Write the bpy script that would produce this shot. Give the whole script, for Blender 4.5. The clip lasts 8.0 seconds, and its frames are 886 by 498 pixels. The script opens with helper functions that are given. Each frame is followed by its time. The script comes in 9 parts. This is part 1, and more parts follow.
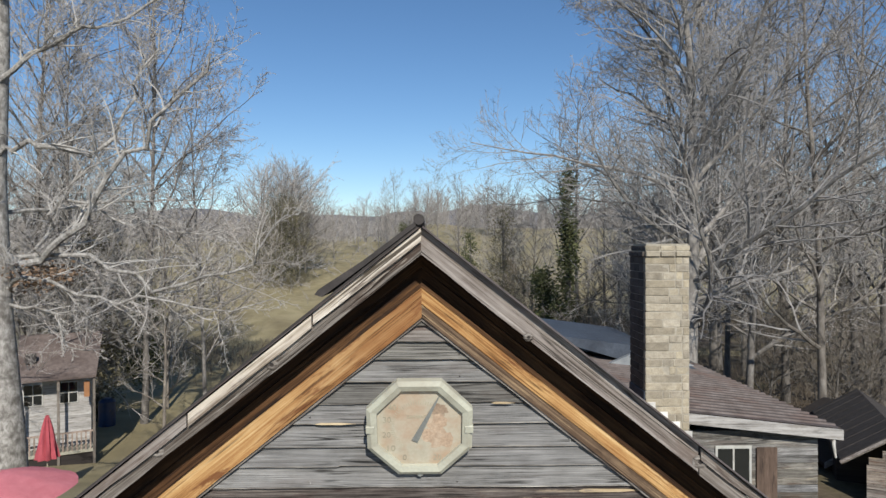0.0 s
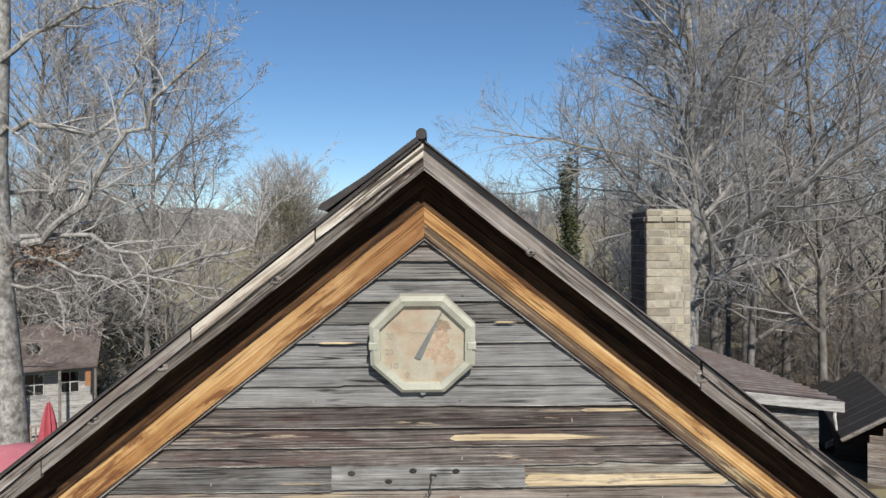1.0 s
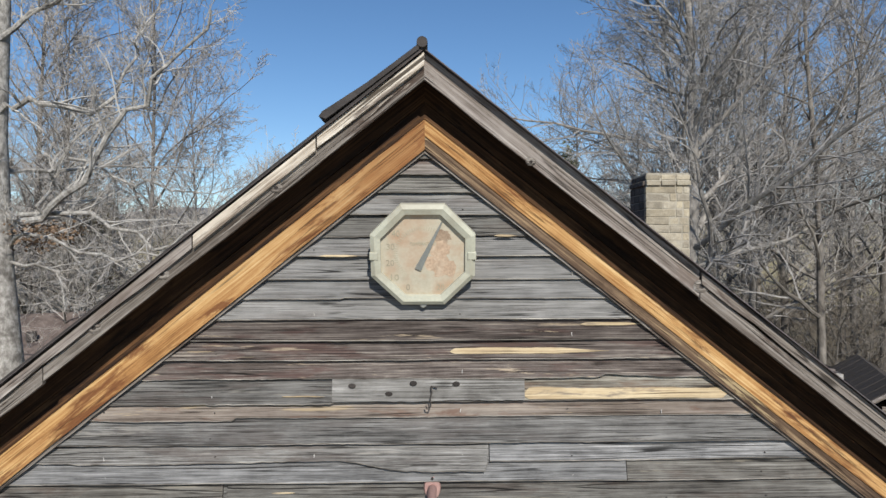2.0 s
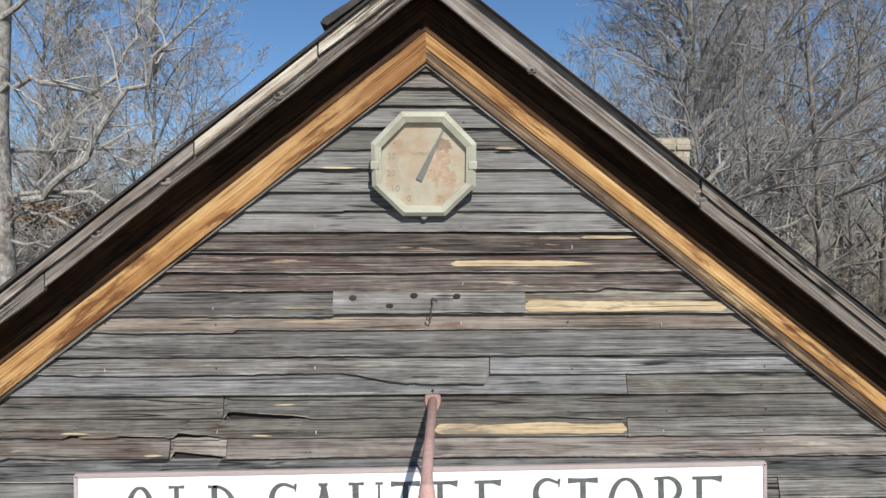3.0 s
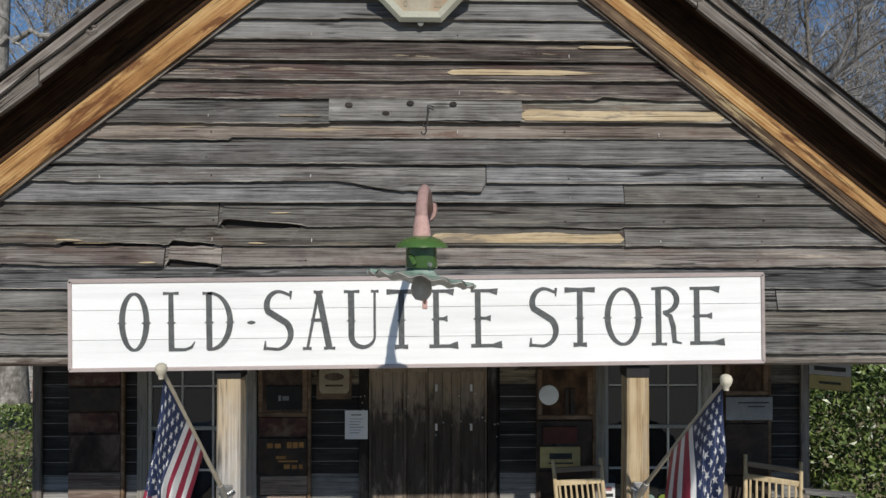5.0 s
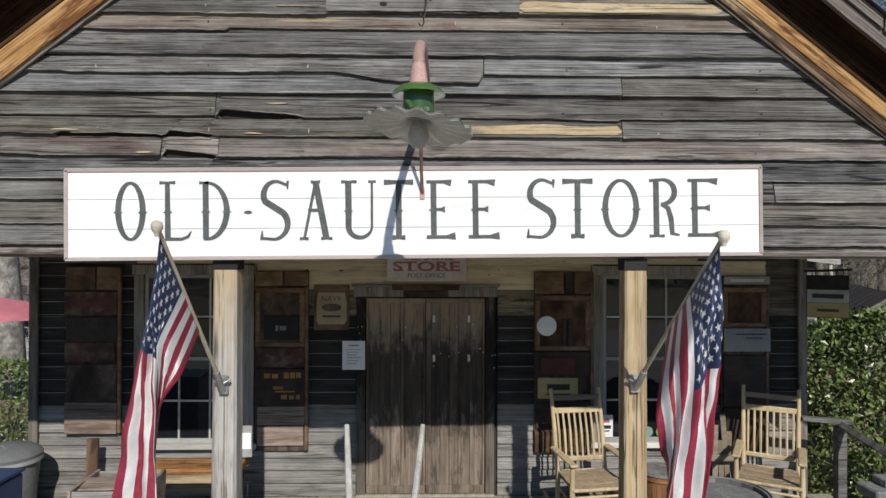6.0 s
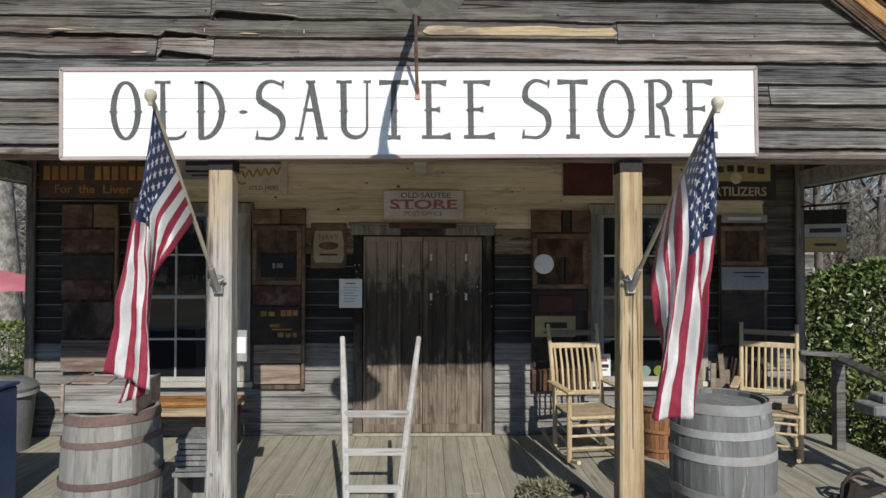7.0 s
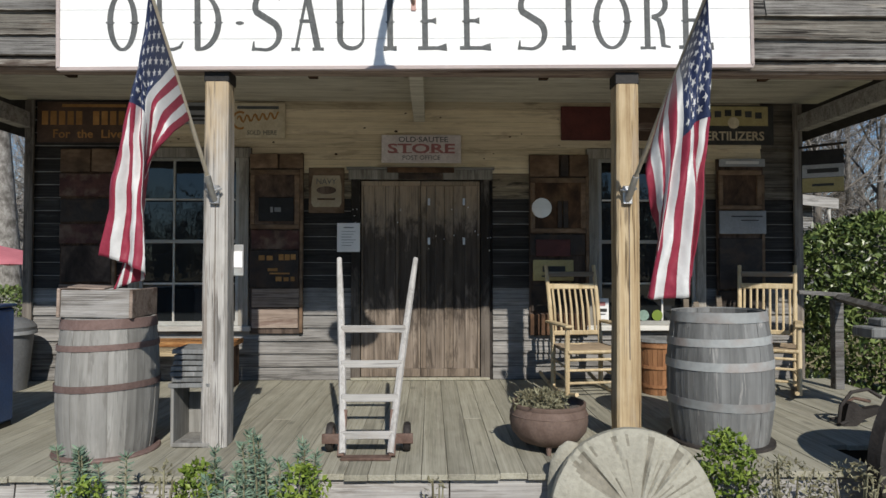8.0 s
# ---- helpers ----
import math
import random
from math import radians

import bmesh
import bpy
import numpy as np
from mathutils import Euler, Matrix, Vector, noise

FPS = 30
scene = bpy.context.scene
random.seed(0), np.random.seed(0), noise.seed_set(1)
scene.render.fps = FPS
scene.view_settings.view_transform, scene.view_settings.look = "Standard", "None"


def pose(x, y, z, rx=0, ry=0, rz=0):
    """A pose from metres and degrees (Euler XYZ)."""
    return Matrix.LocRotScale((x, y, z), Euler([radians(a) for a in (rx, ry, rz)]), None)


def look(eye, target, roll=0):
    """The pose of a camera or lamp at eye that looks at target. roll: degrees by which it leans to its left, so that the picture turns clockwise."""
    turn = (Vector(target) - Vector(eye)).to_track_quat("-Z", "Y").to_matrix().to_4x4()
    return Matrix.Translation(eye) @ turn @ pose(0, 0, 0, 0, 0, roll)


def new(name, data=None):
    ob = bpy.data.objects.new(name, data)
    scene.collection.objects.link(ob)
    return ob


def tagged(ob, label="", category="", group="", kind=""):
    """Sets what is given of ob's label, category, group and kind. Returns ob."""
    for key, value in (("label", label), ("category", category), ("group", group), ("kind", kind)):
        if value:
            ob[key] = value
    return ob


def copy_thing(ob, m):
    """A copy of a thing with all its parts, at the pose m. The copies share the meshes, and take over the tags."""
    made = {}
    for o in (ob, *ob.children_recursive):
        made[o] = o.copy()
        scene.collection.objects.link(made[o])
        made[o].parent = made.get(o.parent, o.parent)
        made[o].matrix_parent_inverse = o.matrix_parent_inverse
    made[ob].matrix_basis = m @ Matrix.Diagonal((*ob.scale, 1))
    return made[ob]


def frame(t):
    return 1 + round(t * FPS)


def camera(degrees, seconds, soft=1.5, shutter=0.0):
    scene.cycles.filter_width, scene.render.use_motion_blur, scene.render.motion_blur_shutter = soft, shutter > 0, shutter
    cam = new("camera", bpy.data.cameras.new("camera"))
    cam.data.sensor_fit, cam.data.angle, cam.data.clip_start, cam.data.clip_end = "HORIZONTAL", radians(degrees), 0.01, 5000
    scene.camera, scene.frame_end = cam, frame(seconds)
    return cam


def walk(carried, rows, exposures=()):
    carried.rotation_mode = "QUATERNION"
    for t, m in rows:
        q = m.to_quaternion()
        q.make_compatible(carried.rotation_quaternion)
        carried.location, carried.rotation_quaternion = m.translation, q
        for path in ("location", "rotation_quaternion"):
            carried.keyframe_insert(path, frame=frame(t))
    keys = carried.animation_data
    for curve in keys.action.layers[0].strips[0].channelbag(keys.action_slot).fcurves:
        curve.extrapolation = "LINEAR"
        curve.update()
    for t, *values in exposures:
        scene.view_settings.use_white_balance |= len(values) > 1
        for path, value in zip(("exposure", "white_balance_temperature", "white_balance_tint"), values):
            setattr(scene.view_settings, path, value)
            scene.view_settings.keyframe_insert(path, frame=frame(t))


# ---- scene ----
cam = camera(69.89, 8.0)
# seconds, x, y, z, yaw, pitch, roll
ROWS = [
    (0.0, 0.124, -4.155, 6.690, -1.02, -0.19, 0.15),
    (0.5, 0.107, -4.164, 6.439, -1.00, -0.27, 0.21),
    (1.0, 0.108, -4.170, 6.173, -0.99, -0.27, 0.25),
    (1.5, 0.105, -4.179, 5.894, -1.03, -0.28, 0.22),
    (3.0, 0.093, -4.201, 5.018, -1.04, -0.05, 0.07),
    (3.5, 0.094, -4.191, 4.718, -1.09, 0.11, -0.00),
    (4.0, 0.102, -4.188, 4.408, -1.07, 0.23, -0.03),
    (4.5, 0.112, -4.185, 4.083, -1.01, 0.26, -0.04),
    (6.0, 0.125, -4.167, 3.019, -1.19, 0.42, -0.16),
    (6.5, 0.141, -4.157, 2.660, -1.16, 0.70, -0.15),
    (7.0, 0.160, -4.155, 2.333, -1.16, 0.95, -0.13),
    (7.5, 0.170, -4.148, 2.032, -1.16, 1.15, -0.06),
    (8.0, 0.188, -4.144, 1.728, -1.11, 1.31, -0.02),
]
EXPOSURE = [(0.0, 0.26), (1.5, 0.32), (3.0, 0.31), (3.5, 0.09), (4.0, -0.2), (4.5, -0.23), (6.0, -0.07), (7.0, -0.01), (8.0, -0.01)]
walk(cam, [(t, pose(x, y, z, 90 + pitch, roll, yaw)) for t, x, y, z, yaw, pitch, roll in ROWS], EXPOSURE)

# ---- light: low winter sun behind the camera, clear blue sky ----
SUN_FROM = Vector((0.66, -3.5, 2.57)).normalized()
world = bpy.data.worlds.new("sky")
scene.world = world
world.use_nodes = True
wn = world.node_tree.nodes
sky = wn.new("ShaderNodeTexSky")
sky.sky_type = "NISHITA"
sky.sun_disc = False
sky.sun_elevation = math.asin(SUN_FROM.z)
sky.sun_rotation = math.atan2(SUN_FROM.x, SUN_FROM.y)
sky.altitude = 400
sky.air_density = 1.0
sky.dust_density = 0.0
sky.ozone_density = 4.0
wn["Background"].inputs["Strength"].default_value = 0.093
tint = wn.new("ShaderNodeHueSaturation")
tint.inputs["Saturation"].default_value = 1.1
world.node_tree.links.new(sky.outputs["Color"], tint.inputs["Color"])
world.node_tree.links.new(tint.outputs["Color"], wn["Background"].inputs["Color"])
sun = new("sun", bpy.data.lights.new("sun", "SUN"))
sun.data.energy = 4.55
sun.data.angle = radians(0.55)
sun.data.color = (1.0, 0.945, 0.86)
sun.matrix_world = look(SUN_FROM * 40, (0, 0, 0))


# ---- materials ----
def material(name, colours, scale=(1, 1, 1), noise_scale=6.0, detail=7.0, rough=0.85, metal=0.0, bump=0.3, bump_dist=0.01,
             vary=0.25, stain=0.35, stain_scale=1.2, stain_colour=None, spec=0.25, grain=0.14, grain_scale=60.0, hue=0.0, coat=0.0):
    """Two-scale procedural surface: stretched noise through a colour ramp, stains, grain, and a change from piece to piece."""
    m = bpy.data.materials.new(name)
    m.use_nodes = True
    nt = m.node_tree
    n, l = nt.nodes, nt.links
    bsdf = n["Principled BSDF"]
    co = n.new("ShaderNodeTexCoord")
    info = n.new("ShaderNodeObjectInfo")
    off = n.new("ShaderNodeVectorMath")
    off.operation = "MULTIPLY_ADD"
    comb = n.new("ShaderNodeCombineXYZ")
    for k in range(3):
        l.new(info.outputs["Random"], comb.inputs[k])
    l.new(comb.outputs[0], off.inputs[0])
    off.inputs[1].default_value = (37.0, 53.0, 71.0)
    l.new(co.outputs["Object"], off.inputs[2])
    mp = n.new("ShaderNodeMapping")
    mp.inputs["Scale"].default_value = scale
    l.new(off.outputs[0], mp.inputs["Vector"])
    na = n.new("ShaderNodeTexNoise")
    na.inputs["Scale"].default_value = noise_scale
    na.inputs["Detail"].default_value = detail
    na.inputs["Roughness"].default_value = 0.65
    na.inputs["Distortion"].default_value = 0.6
    l.new(mp.outputs[0], na.inputs["Vector"])
    ramp = n.new("ShaderNodeValToRGB")
    e = ramp.color_ramp.elements
    while len(e) < len(colours):
        e.new(0.5)
    for k, c in enumerate(colours):
        e[k].position = 0.28 + 0.44 * k / max(1, len(colours) - 1)
        e[k].color = (*c, 1)
    l.new(na.outputs["Fac"], ramp.inputs[0])
    out = ramp.outputs[0]
    # fine grain
    ng = n.new("ShaderNodeTexNoise")
    ng.inputs["Scale"].default_value = grain_scale
    ng.inputs["Detail"].default_value = 4.0
    l.new(mp.outputs[0], ng.inputs["Vector"])
    mr = n.new("ShaderNodeMapRange")
    mr.inputs["From Min"].default_value, mr.inputs["From Max"].default_value = 0.3, 0.7
    mr.inputs["To Min"].default_value, mr.inputs["To Max"].default_value = 1 - grain, 1 + grain * 0.6
    l.new(ng.outputs["Fac"], mr.inputs["Value"])
    mx = n.new("ShaderNodeMix")
    mx.data_type, mx.blend_type = "RGBA", "MULTIPLY"
    mx.inputs["Factor"].default_value = 1.0
    l.new(out, mx.inputs[6])
    l.new(mr.outputs[0], mx.inputs[7])
    out = mx.outputs[2]
    # stains
    if stain > 0:
        ns = n.new("ShaderNodeTexNoise")
        ns.inputs["Scale"].default_value = stain_scale
        ns.inputs["Detail"].default_value = 5.0
        l.new(off.outputs[0], ns.inputs["Vector"])
        ms = n.new("ShaderNodeMapRange")
        ms.inputs["From Min"].default_value, ms.inputs["From Max"].default_value = 0.48, 0.68
        ms.inputs["To Min"].default_value, ms.inputs["To Max"].default_value = 0.0, stain
        l.new(ns.outputs["Fac"], ms.inputs["Value"])
        m2 = n.new("ShaderNodeMix")
        m2.data_type = "RGBA"
        l.new(ms.outputs[0], m2.inputs["Factor"])
        l.new(out, m2.inputs[6])
        m2.inputs[7].default_value = (*(stain_colour or tuple(0.45 * v for v in colours[0])), 1)
        out = m2.outputs[2]
    # from piece to piece
    hv = n.new("ShaderNodeHueSaturation")
    mv = n.new("ShaderNodeMapRange")
    mv.inputs["To Min"].default_value, mv.inputs["To Max"].default_value = 1 - vary, 1 + vary
    l.new(info.outputs["Random"], mv.inputs["Value"])
    l.new(mv.outputs[0], hv.inputs["Value"])
    if hue:
        mul = n.new("ShaderNodeMath")
        mul.operation = "MULTIPLY"
        mul.inputs[1].default_value = 7.31
        l.new(info.outputs["Random"], mul.inputs[0])
        fr = n.new("ShaderNodeMath")
        fr.operation = "FRACT"
        l.new(mul.outputs[0], fr.inputs[0])
        mh = n.new("ShaderNodeMapRange")
        mh.inputs["To Min"].default_value, mh.inputs["To Max"].default_value = 1 - hue, 1 + hue
        l.new(fr.outputs[0], mh.inputs["Value"])
        l.new(mh.outputs[0], hv.inputs["Saturation"])
    l.new(out, hv.inputs["Color"])
    l.new(hv.outputs[0], bsdf.inputs["Base Color"])
    bsdf.inputs["Roughness"].default_value = rough
    bsdf.inputs["Metallic"].default_value = metal
    bsdf.inputs["Specular IOR Level"].default_value = spec
    bsdf.inputs["Coat Weight"].default_value = coat
    if bump > 0:
        add = n.new("ShaderNodeMath")
        add.operation = "ADD"
        l.new(na.outputs["Fac"], add.inputs[0])
        l.new(ng.outputs["Fac"], add.inputs[1])
        bp = n.new("ShaderNodeBump")
        bp.inputs["Strength"].default_value = bump
        bp.inputs["Distance"].default_value = bump_dist
        l.new(add.outputs[0], bp.inputs["Height"])
        l.new(bp.outputs[0], bsdf.inputs["Normal"])
    return m


def wood(name, colours, axis="x", vary=0.2, hue=0.0, stain=0.35, stain_colour=(0.05, 0.04, 0.035), cracks=0.6, knots=0.5, rough=0.85, bump=0.5, broad=3.0, grain=95.0, low=0.40, high=0.60, fine=0.2, bare=0.0, bare_colour=(0.45, 0.34, 0.2), head=None, soot=None, fade=None):
    """Sawn wood: a broad tone, drawn-out grain, fine fibre, checks, knots and stains, all along one axis."""
    m = bpy.data.materials.new(name)
    m.use_nodes = True
    nt = m.node_tree
    n, l = nt.nodes, nt.links
    bsdf = n["Principled BSDF"]
    co = n.new("ShaderNodeTexCoord")
    info = n.new("ShaderNodeObjectInfo")
    comb = n.new("ShaderNodeCombineXYZ")
    for k in range(3):
        l.new(info.outputs["Random"], comb.inputs[k])
    off = n.new("ShaderNodeVectorMath")
    off.operation = "MULTIPLY_ADD"
    l.new(comb.outputs[0], off.inputs[0])
    off.inputs[1].default_value = (37.0, 53.0, 71.0)
    l.new(co.outputs["Object"], off.inputs[2])

    def drawn(along, across):
        mp = n.new("ShaderNodeMapping")
        mp.inputs["Scale"].default_value = tuple(along if a == axis else across for a in "xyz")
        l.new(off.outputs[0], mp.inputs["Vector"])
        return mp.outputs[0]

    def cloud(vec, detail, distortion=0.0, roughness=0.6):
        t = n.new("ShaderNodeTexNoise")
        t.inputs["Scale"].default_value = 1.0
        t.inputs["Detail"].default_value = detail
        t.inputs["Roughness"].default_value = roughness
        t.inputs["Distortion"].default_value = distortion
        l.new(vec, t.inputs["Vector"])
        return t.outputs["Fac"]

    def spread(v, a, b, c, d):
        r = n.new("ShaderNodeMapRange")
        for nm, x in zip(("From Min", "From Max", "To Min", "To Max"), (a, b, c, d)):
            r.inputs[nm].default_value = x
        l.new(v, r.inputs["Value"])
        return r.outputs[0]

    def sums(a, b):
        t = n.new("ShaderNodeMath")
        l.new(a, t.inputs[0])
        l.new(b, t.inputs[1])
        return t.outputs[0]

    def blend(f, a, colour):
        t = n.new("ShaderNodeMix")
        t.data_type = "RGBA"
        l.new(f, t.inputs["Factor"])
        l.new(a, t.inputs[6])
        t.inputs[7].default_value = (*colour, 1)
        return t.outputs[2]

    # broad bands that run with the board, long streaks, fine fibre, and a faint mottle
    t1 = cloud(drawn(0.45, broad * 4.5), 4, 0.35)
    t2 = cloud(drawn(1.1, grain * 0.9), 3, 0.3)
    t3 = cloud(drawn(3.0, grain * 2.0), 2, 0.0, 0.7)
    t4 = cloud(drawn(4.0, 7.0), 5, 0.3, 0.65)
    v = sums(sums(spread(t1, 0, 1, 0, 0.52 - fine), spread(t4, 0, 1, 0, 0.18)), sums(spread(t2, 0, 1, 0, 0.3), spread(t3, 0, 1, 0, fine)))
    ramp = n.new("ShaderNodeValToRGB")
    e = ramp.color_ramp.elements
    while len(e) < len(colours):
        e.new(0.5)
    for k, c in enumerate(colours):
        e[k].position = low + (high - low) * k / max(1, len(colours) - 1)
        e[k].color = (*c, 1)
    l.new(v, ramp.inputs[0])
    out = ramp.outputs[0]
    dark = tuple(0.28 * c for c in colours[0])
    if stain:
        out = blend(spread(cloud(drawn(1.5, 9.0), 5, 0.4, 0.7), 0.53, 0.62, 0, stain), out, stain_colour)
    if bare:
        out = blend(spread(cloud(drawn(1.1, 17.0), 5, 0.35, 0.68), 0.61, 0.645, 0, bare), out, bare_colour)
    if knots:
        vo = n.new("ShaderNodeTexVoronoi")
        vo.inputs["Scale"].default_value = 1.0
        l.new(drawn(1.5, 4.0), vo.inputs["Vector"])
        out = blend(spread(sums(vo.outputs["Distance"], spread(t2, 0.3, 0.7, -0.05, 0.05)), 0.06, 0.13, knots, 0), out, dark)
    if head:
        # the sheltered head of the piece keeps its younger colour: from, to, colour
        sep = n.new("ShaderNodeSeparateXYZ")
        l.new(co.outputs["Object"], sep.inputs[0])
        edge = sums(sep.outputs["Z"], spread(cloud(drawn(2.2, 9.0), 4, 0.4, 0.65), 0.2, 0.8, -0.45, 0.45))
        out = blend(spread(edge, head[0], head[1], 0, 0.85), out, head[2])
    if fade:
        # redder heartwood from the board's upper end: full until, gone at, colour, how much
        se = n.new("ShaderNodeSeparateXYZ")
        l.new(co.outputs["Object"], se.inputs[0])
        dist = n.new("ShaderNodeMath")
        dist.operation = "ABSOLUTE"
        l.new(se.outputs["X"], dist.inputs[0])
        run = sums(dist.outputs[0], spread(cloud(drawn(0.9, 14.0), 4, 0.4, 0.65), 0.25, 0.75, -0.5, 0.5))
        out = blend(spread(run, fade[0], fade[1], fade[3], 0), out, fade[2])
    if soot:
        # streaky black grime and painted shade round one height: middle, half its spread, how much, colour
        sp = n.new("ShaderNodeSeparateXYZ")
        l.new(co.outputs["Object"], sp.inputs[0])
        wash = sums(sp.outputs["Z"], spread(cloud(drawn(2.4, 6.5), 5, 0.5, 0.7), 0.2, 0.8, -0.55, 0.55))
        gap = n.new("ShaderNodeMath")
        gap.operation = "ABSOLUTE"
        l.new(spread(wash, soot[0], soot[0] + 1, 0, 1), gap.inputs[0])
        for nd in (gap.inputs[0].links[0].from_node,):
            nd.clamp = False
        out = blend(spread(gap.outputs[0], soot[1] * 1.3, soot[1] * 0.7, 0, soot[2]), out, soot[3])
    # drying splits: long thin lines that come and go
    split = n.new("ShaderNodeMath")
    split.operation = "ABSOLUTE"
    l.new(sums(cloud(drawn(0.35, 18.0), 1, 0.05, 0.5), spread(info.outputs["Random"], 0, 1, -0.52, -0.48)), split.inputs[0])
    near = n.new("ShaderNodeMath")
    near.operation = "MULTIPLY"
    l.new(spread(split.outputs[0], 0.006, 0.02, cracks, 0), near.inputs[0])
    l.new(spread(cloud(drawn(0.9, 6.0), 2, 0.0), 0.5, 0.58, 0, 1), near.inputs[1])
    hair = n.new("ShaderNodeMath")
    hair.operation = "ABSOLUTE"
    l.new(sums(cloud(drawn(0.7, 46.0), 1, 0.1, 0.5), spread(info.outputs["Random"], 0, 1, -0.48, -0.52)), hair.inputs[0])
    thin = n.new("ShaderNodeMath")
    thin.operation = "MULTIPLY"
    l.new(spread(hair.outputs[0], 0.012, 0.034, cracks * 0.85, 0), thin.inputs[0])
    l.new(spread(cloud(drawn(1.6, 9.0), 3, 0.0), 0.49, 0.58, 0, 1), thin.inputs[1])
    both = n.new("ShaderNodeMath")
    both.operation = "MAXIMUM"
    l.new(near.outputs[0], both.inputs[0])
    l.new(thin.outputs[0], both.inputs[1])
    ck = both.outputs[0]
    out = blend(ck, out, dark)
    hv = n.new("ShaderNodeHueSaturation")
    l.new(spread(info.outputs["Random"], 0, 1, 1 - vary, 1 + vary), hv.inputs["Value"])
    if hue:
        f7 = n.new("ShaderNodeMath")
        f7.operation = "MULTIPLY"
        f7.inputs[1].default_value = 7.31
        l.new(info.outputs["Random"], f7.inputs[0])
        fr = n.new("ShaderNodeMath")
        fr.operation = "FRACT"
        l.new(f7.outputs[0], fr.inputs[0])
        l.new(spread(fr.outputs[0], 0, 1, 1 - hue, 1 + hue), hv.inputs["Saturation"])
    l.new(out, hv.inputs["Color"])
    l.new(hv.outputs[0], bsdf.inputs["Base Color"])
    bsdf.inputs["Roughness"].default_value = rough
    bsdf.inputs["Specular IOR Level"].default_value = 0.2
    bp = n.new("ShaderNodeBump")
    bp.inputs["Strength"].default_value = bump
    bp.inputs["Distance"].default_value = 0.006
    l.new(sums(v, spread(ck, 0, 1, 0, -0.8)), bp.inputs["Height"])
    l.new(bp.outputs[0], bsdf.inputs["Normal"])
    return m


GX, GY, GZ = (0.5, 9, 9), (9, 0.5, 9), (9, 9, 0.5)  # grain along x, y, z
SIDING = wood("weathered_siding", [(0.034, 0.032, 0.03), (0.09, 0.085, 0.078), (0.147, 0.141, 0.131), (0.207, 0.201, 0.187), (0.287, 0.281, 0.262)], "x", vary=0.36, hue=1.3, stain=0.4, stain_colour=(0.08, 0.055, 0.045), cracks=0.95, knots=0.6, bump=0.7, bare=0.5, bare_colour=(0.31, 0.285, 0.24), low=0.405, high=0.605, fine=0.36, broad=3.0, grain=130)
SIDING_TOP = wood("silver_grey_siding", [(0.052, 0.049, 0.046), (0.103, 0.1, 0.093), (0.146, 0.142, 0.132), (0.185, 0.18, 0.169), (0.232, 0.226, 0.212)], "x", vary=0.22, hue=0.6, stain=0.35, stain_colour=(0.1, 0.078, 0.066), cracks=0.95, knots=0.5, bump=0.7, bare=0.3, bare_colour=(0.08, 0.066, 0.057), low=0.405, high=0.605, fine=0.36, broad=2.5, grain=130)
# pale board feet: wear, with the sunlit highlight painted in
SIDING_EDGE = wood("worn_siding_edge", [(0.05, 0.044, 0.038), (0.13, 0.118, 0.102), (0.26, 0.24, 0.21), (0.44, 0.41, 0.36)], "x", vary=0.2, stain=0.5, cracks=0.3, knots=0.0, broad=1.0, grain=30, low=0.42, high=0.6)
SIDING_DARK = material("dark_lap_wood", [(0.02, 0.017, 0.015), (0.05, 0.043, 0.04)], GX, 2.0, stain=0)
SIDING_BARE = wood("bare_yellow_wood", [(0.17, 0.13, 0.085), (0.4, 0.31, 0.19), (0.6, 0.5, 0.335)], "x", vary=0.12, stain=0.85, stain_colour=(0.16, 0.135, 0.11), cracks=0.9, knots=0.6, bare=0.8, bare_colour=(0.12, 0.1, 0.082), broad=6.0, low=0.38)
RAKE = wood("weathered_rake_board", [(0.06, 0.049, 0.04), (0.13, 0.113, 0.098), (0.21, 0.19, 0.168), (0.34, 0.315, 0.285)], "x", vary=0.08, stain=0.9, stain_colour=(0.06, 0.042, 0.033), cracks=0.95, knots=0.8, bump=0.9, bare=0.5, bare_colour=(0.45, 0.41, 0.355), fine=0.24)
RAKE_EAST = wood("silver_rake_board", [(0.11, 0.09, 0.077), (0.2, 0.174, 0.155), (0.28, 0.252, 0.228), (0.4, 0.37, 0.34)], "x", vary=0.08, stain=0.75, stain_colour=(0.13, 0.1, 0.083), cracks=0.9, knots=0.7, bump=0.8, bare=0.3, bare_colour=(0.09, 0.065, 0.05))
RAKE_LOW = wood("brown_grey_rake_board", [(0.056, 0.0456, 0.0376), (0.12, 0.1024, 0.088), (0.172, 0.152, 0.1336), (0.256, 0.232, 0.208)], "x", vary=0.08, stain=0.8, stain_colour=(0.07, 0.05, 0.04), cracks=0.95, knots=0.8, bump=0.9, bare=0.5, bare_colour=(0.05, 0.037, 0.03))
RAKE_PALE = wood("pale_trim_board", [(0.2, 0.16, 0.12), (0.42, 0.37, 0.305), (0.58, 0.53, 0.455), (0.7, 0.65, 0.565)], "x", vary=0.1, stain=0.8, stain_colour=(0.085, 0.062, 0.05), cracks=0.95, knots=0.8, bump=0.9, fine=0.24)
FRIEZE = wood("amber_frieze_wood", [(0.07, 0.03, 0.014), (0.2, 0.085, 0.03), (0.36, 0.18, 0.065), (0.5, 0.3, 0.13), (0.58, 0.42, 0.22)], "x", vary=0.08, stain=0.75, stain_colour=(0.11, 0.042, 0.02), cracks=0.8, knots=0.8, broad=4.0)
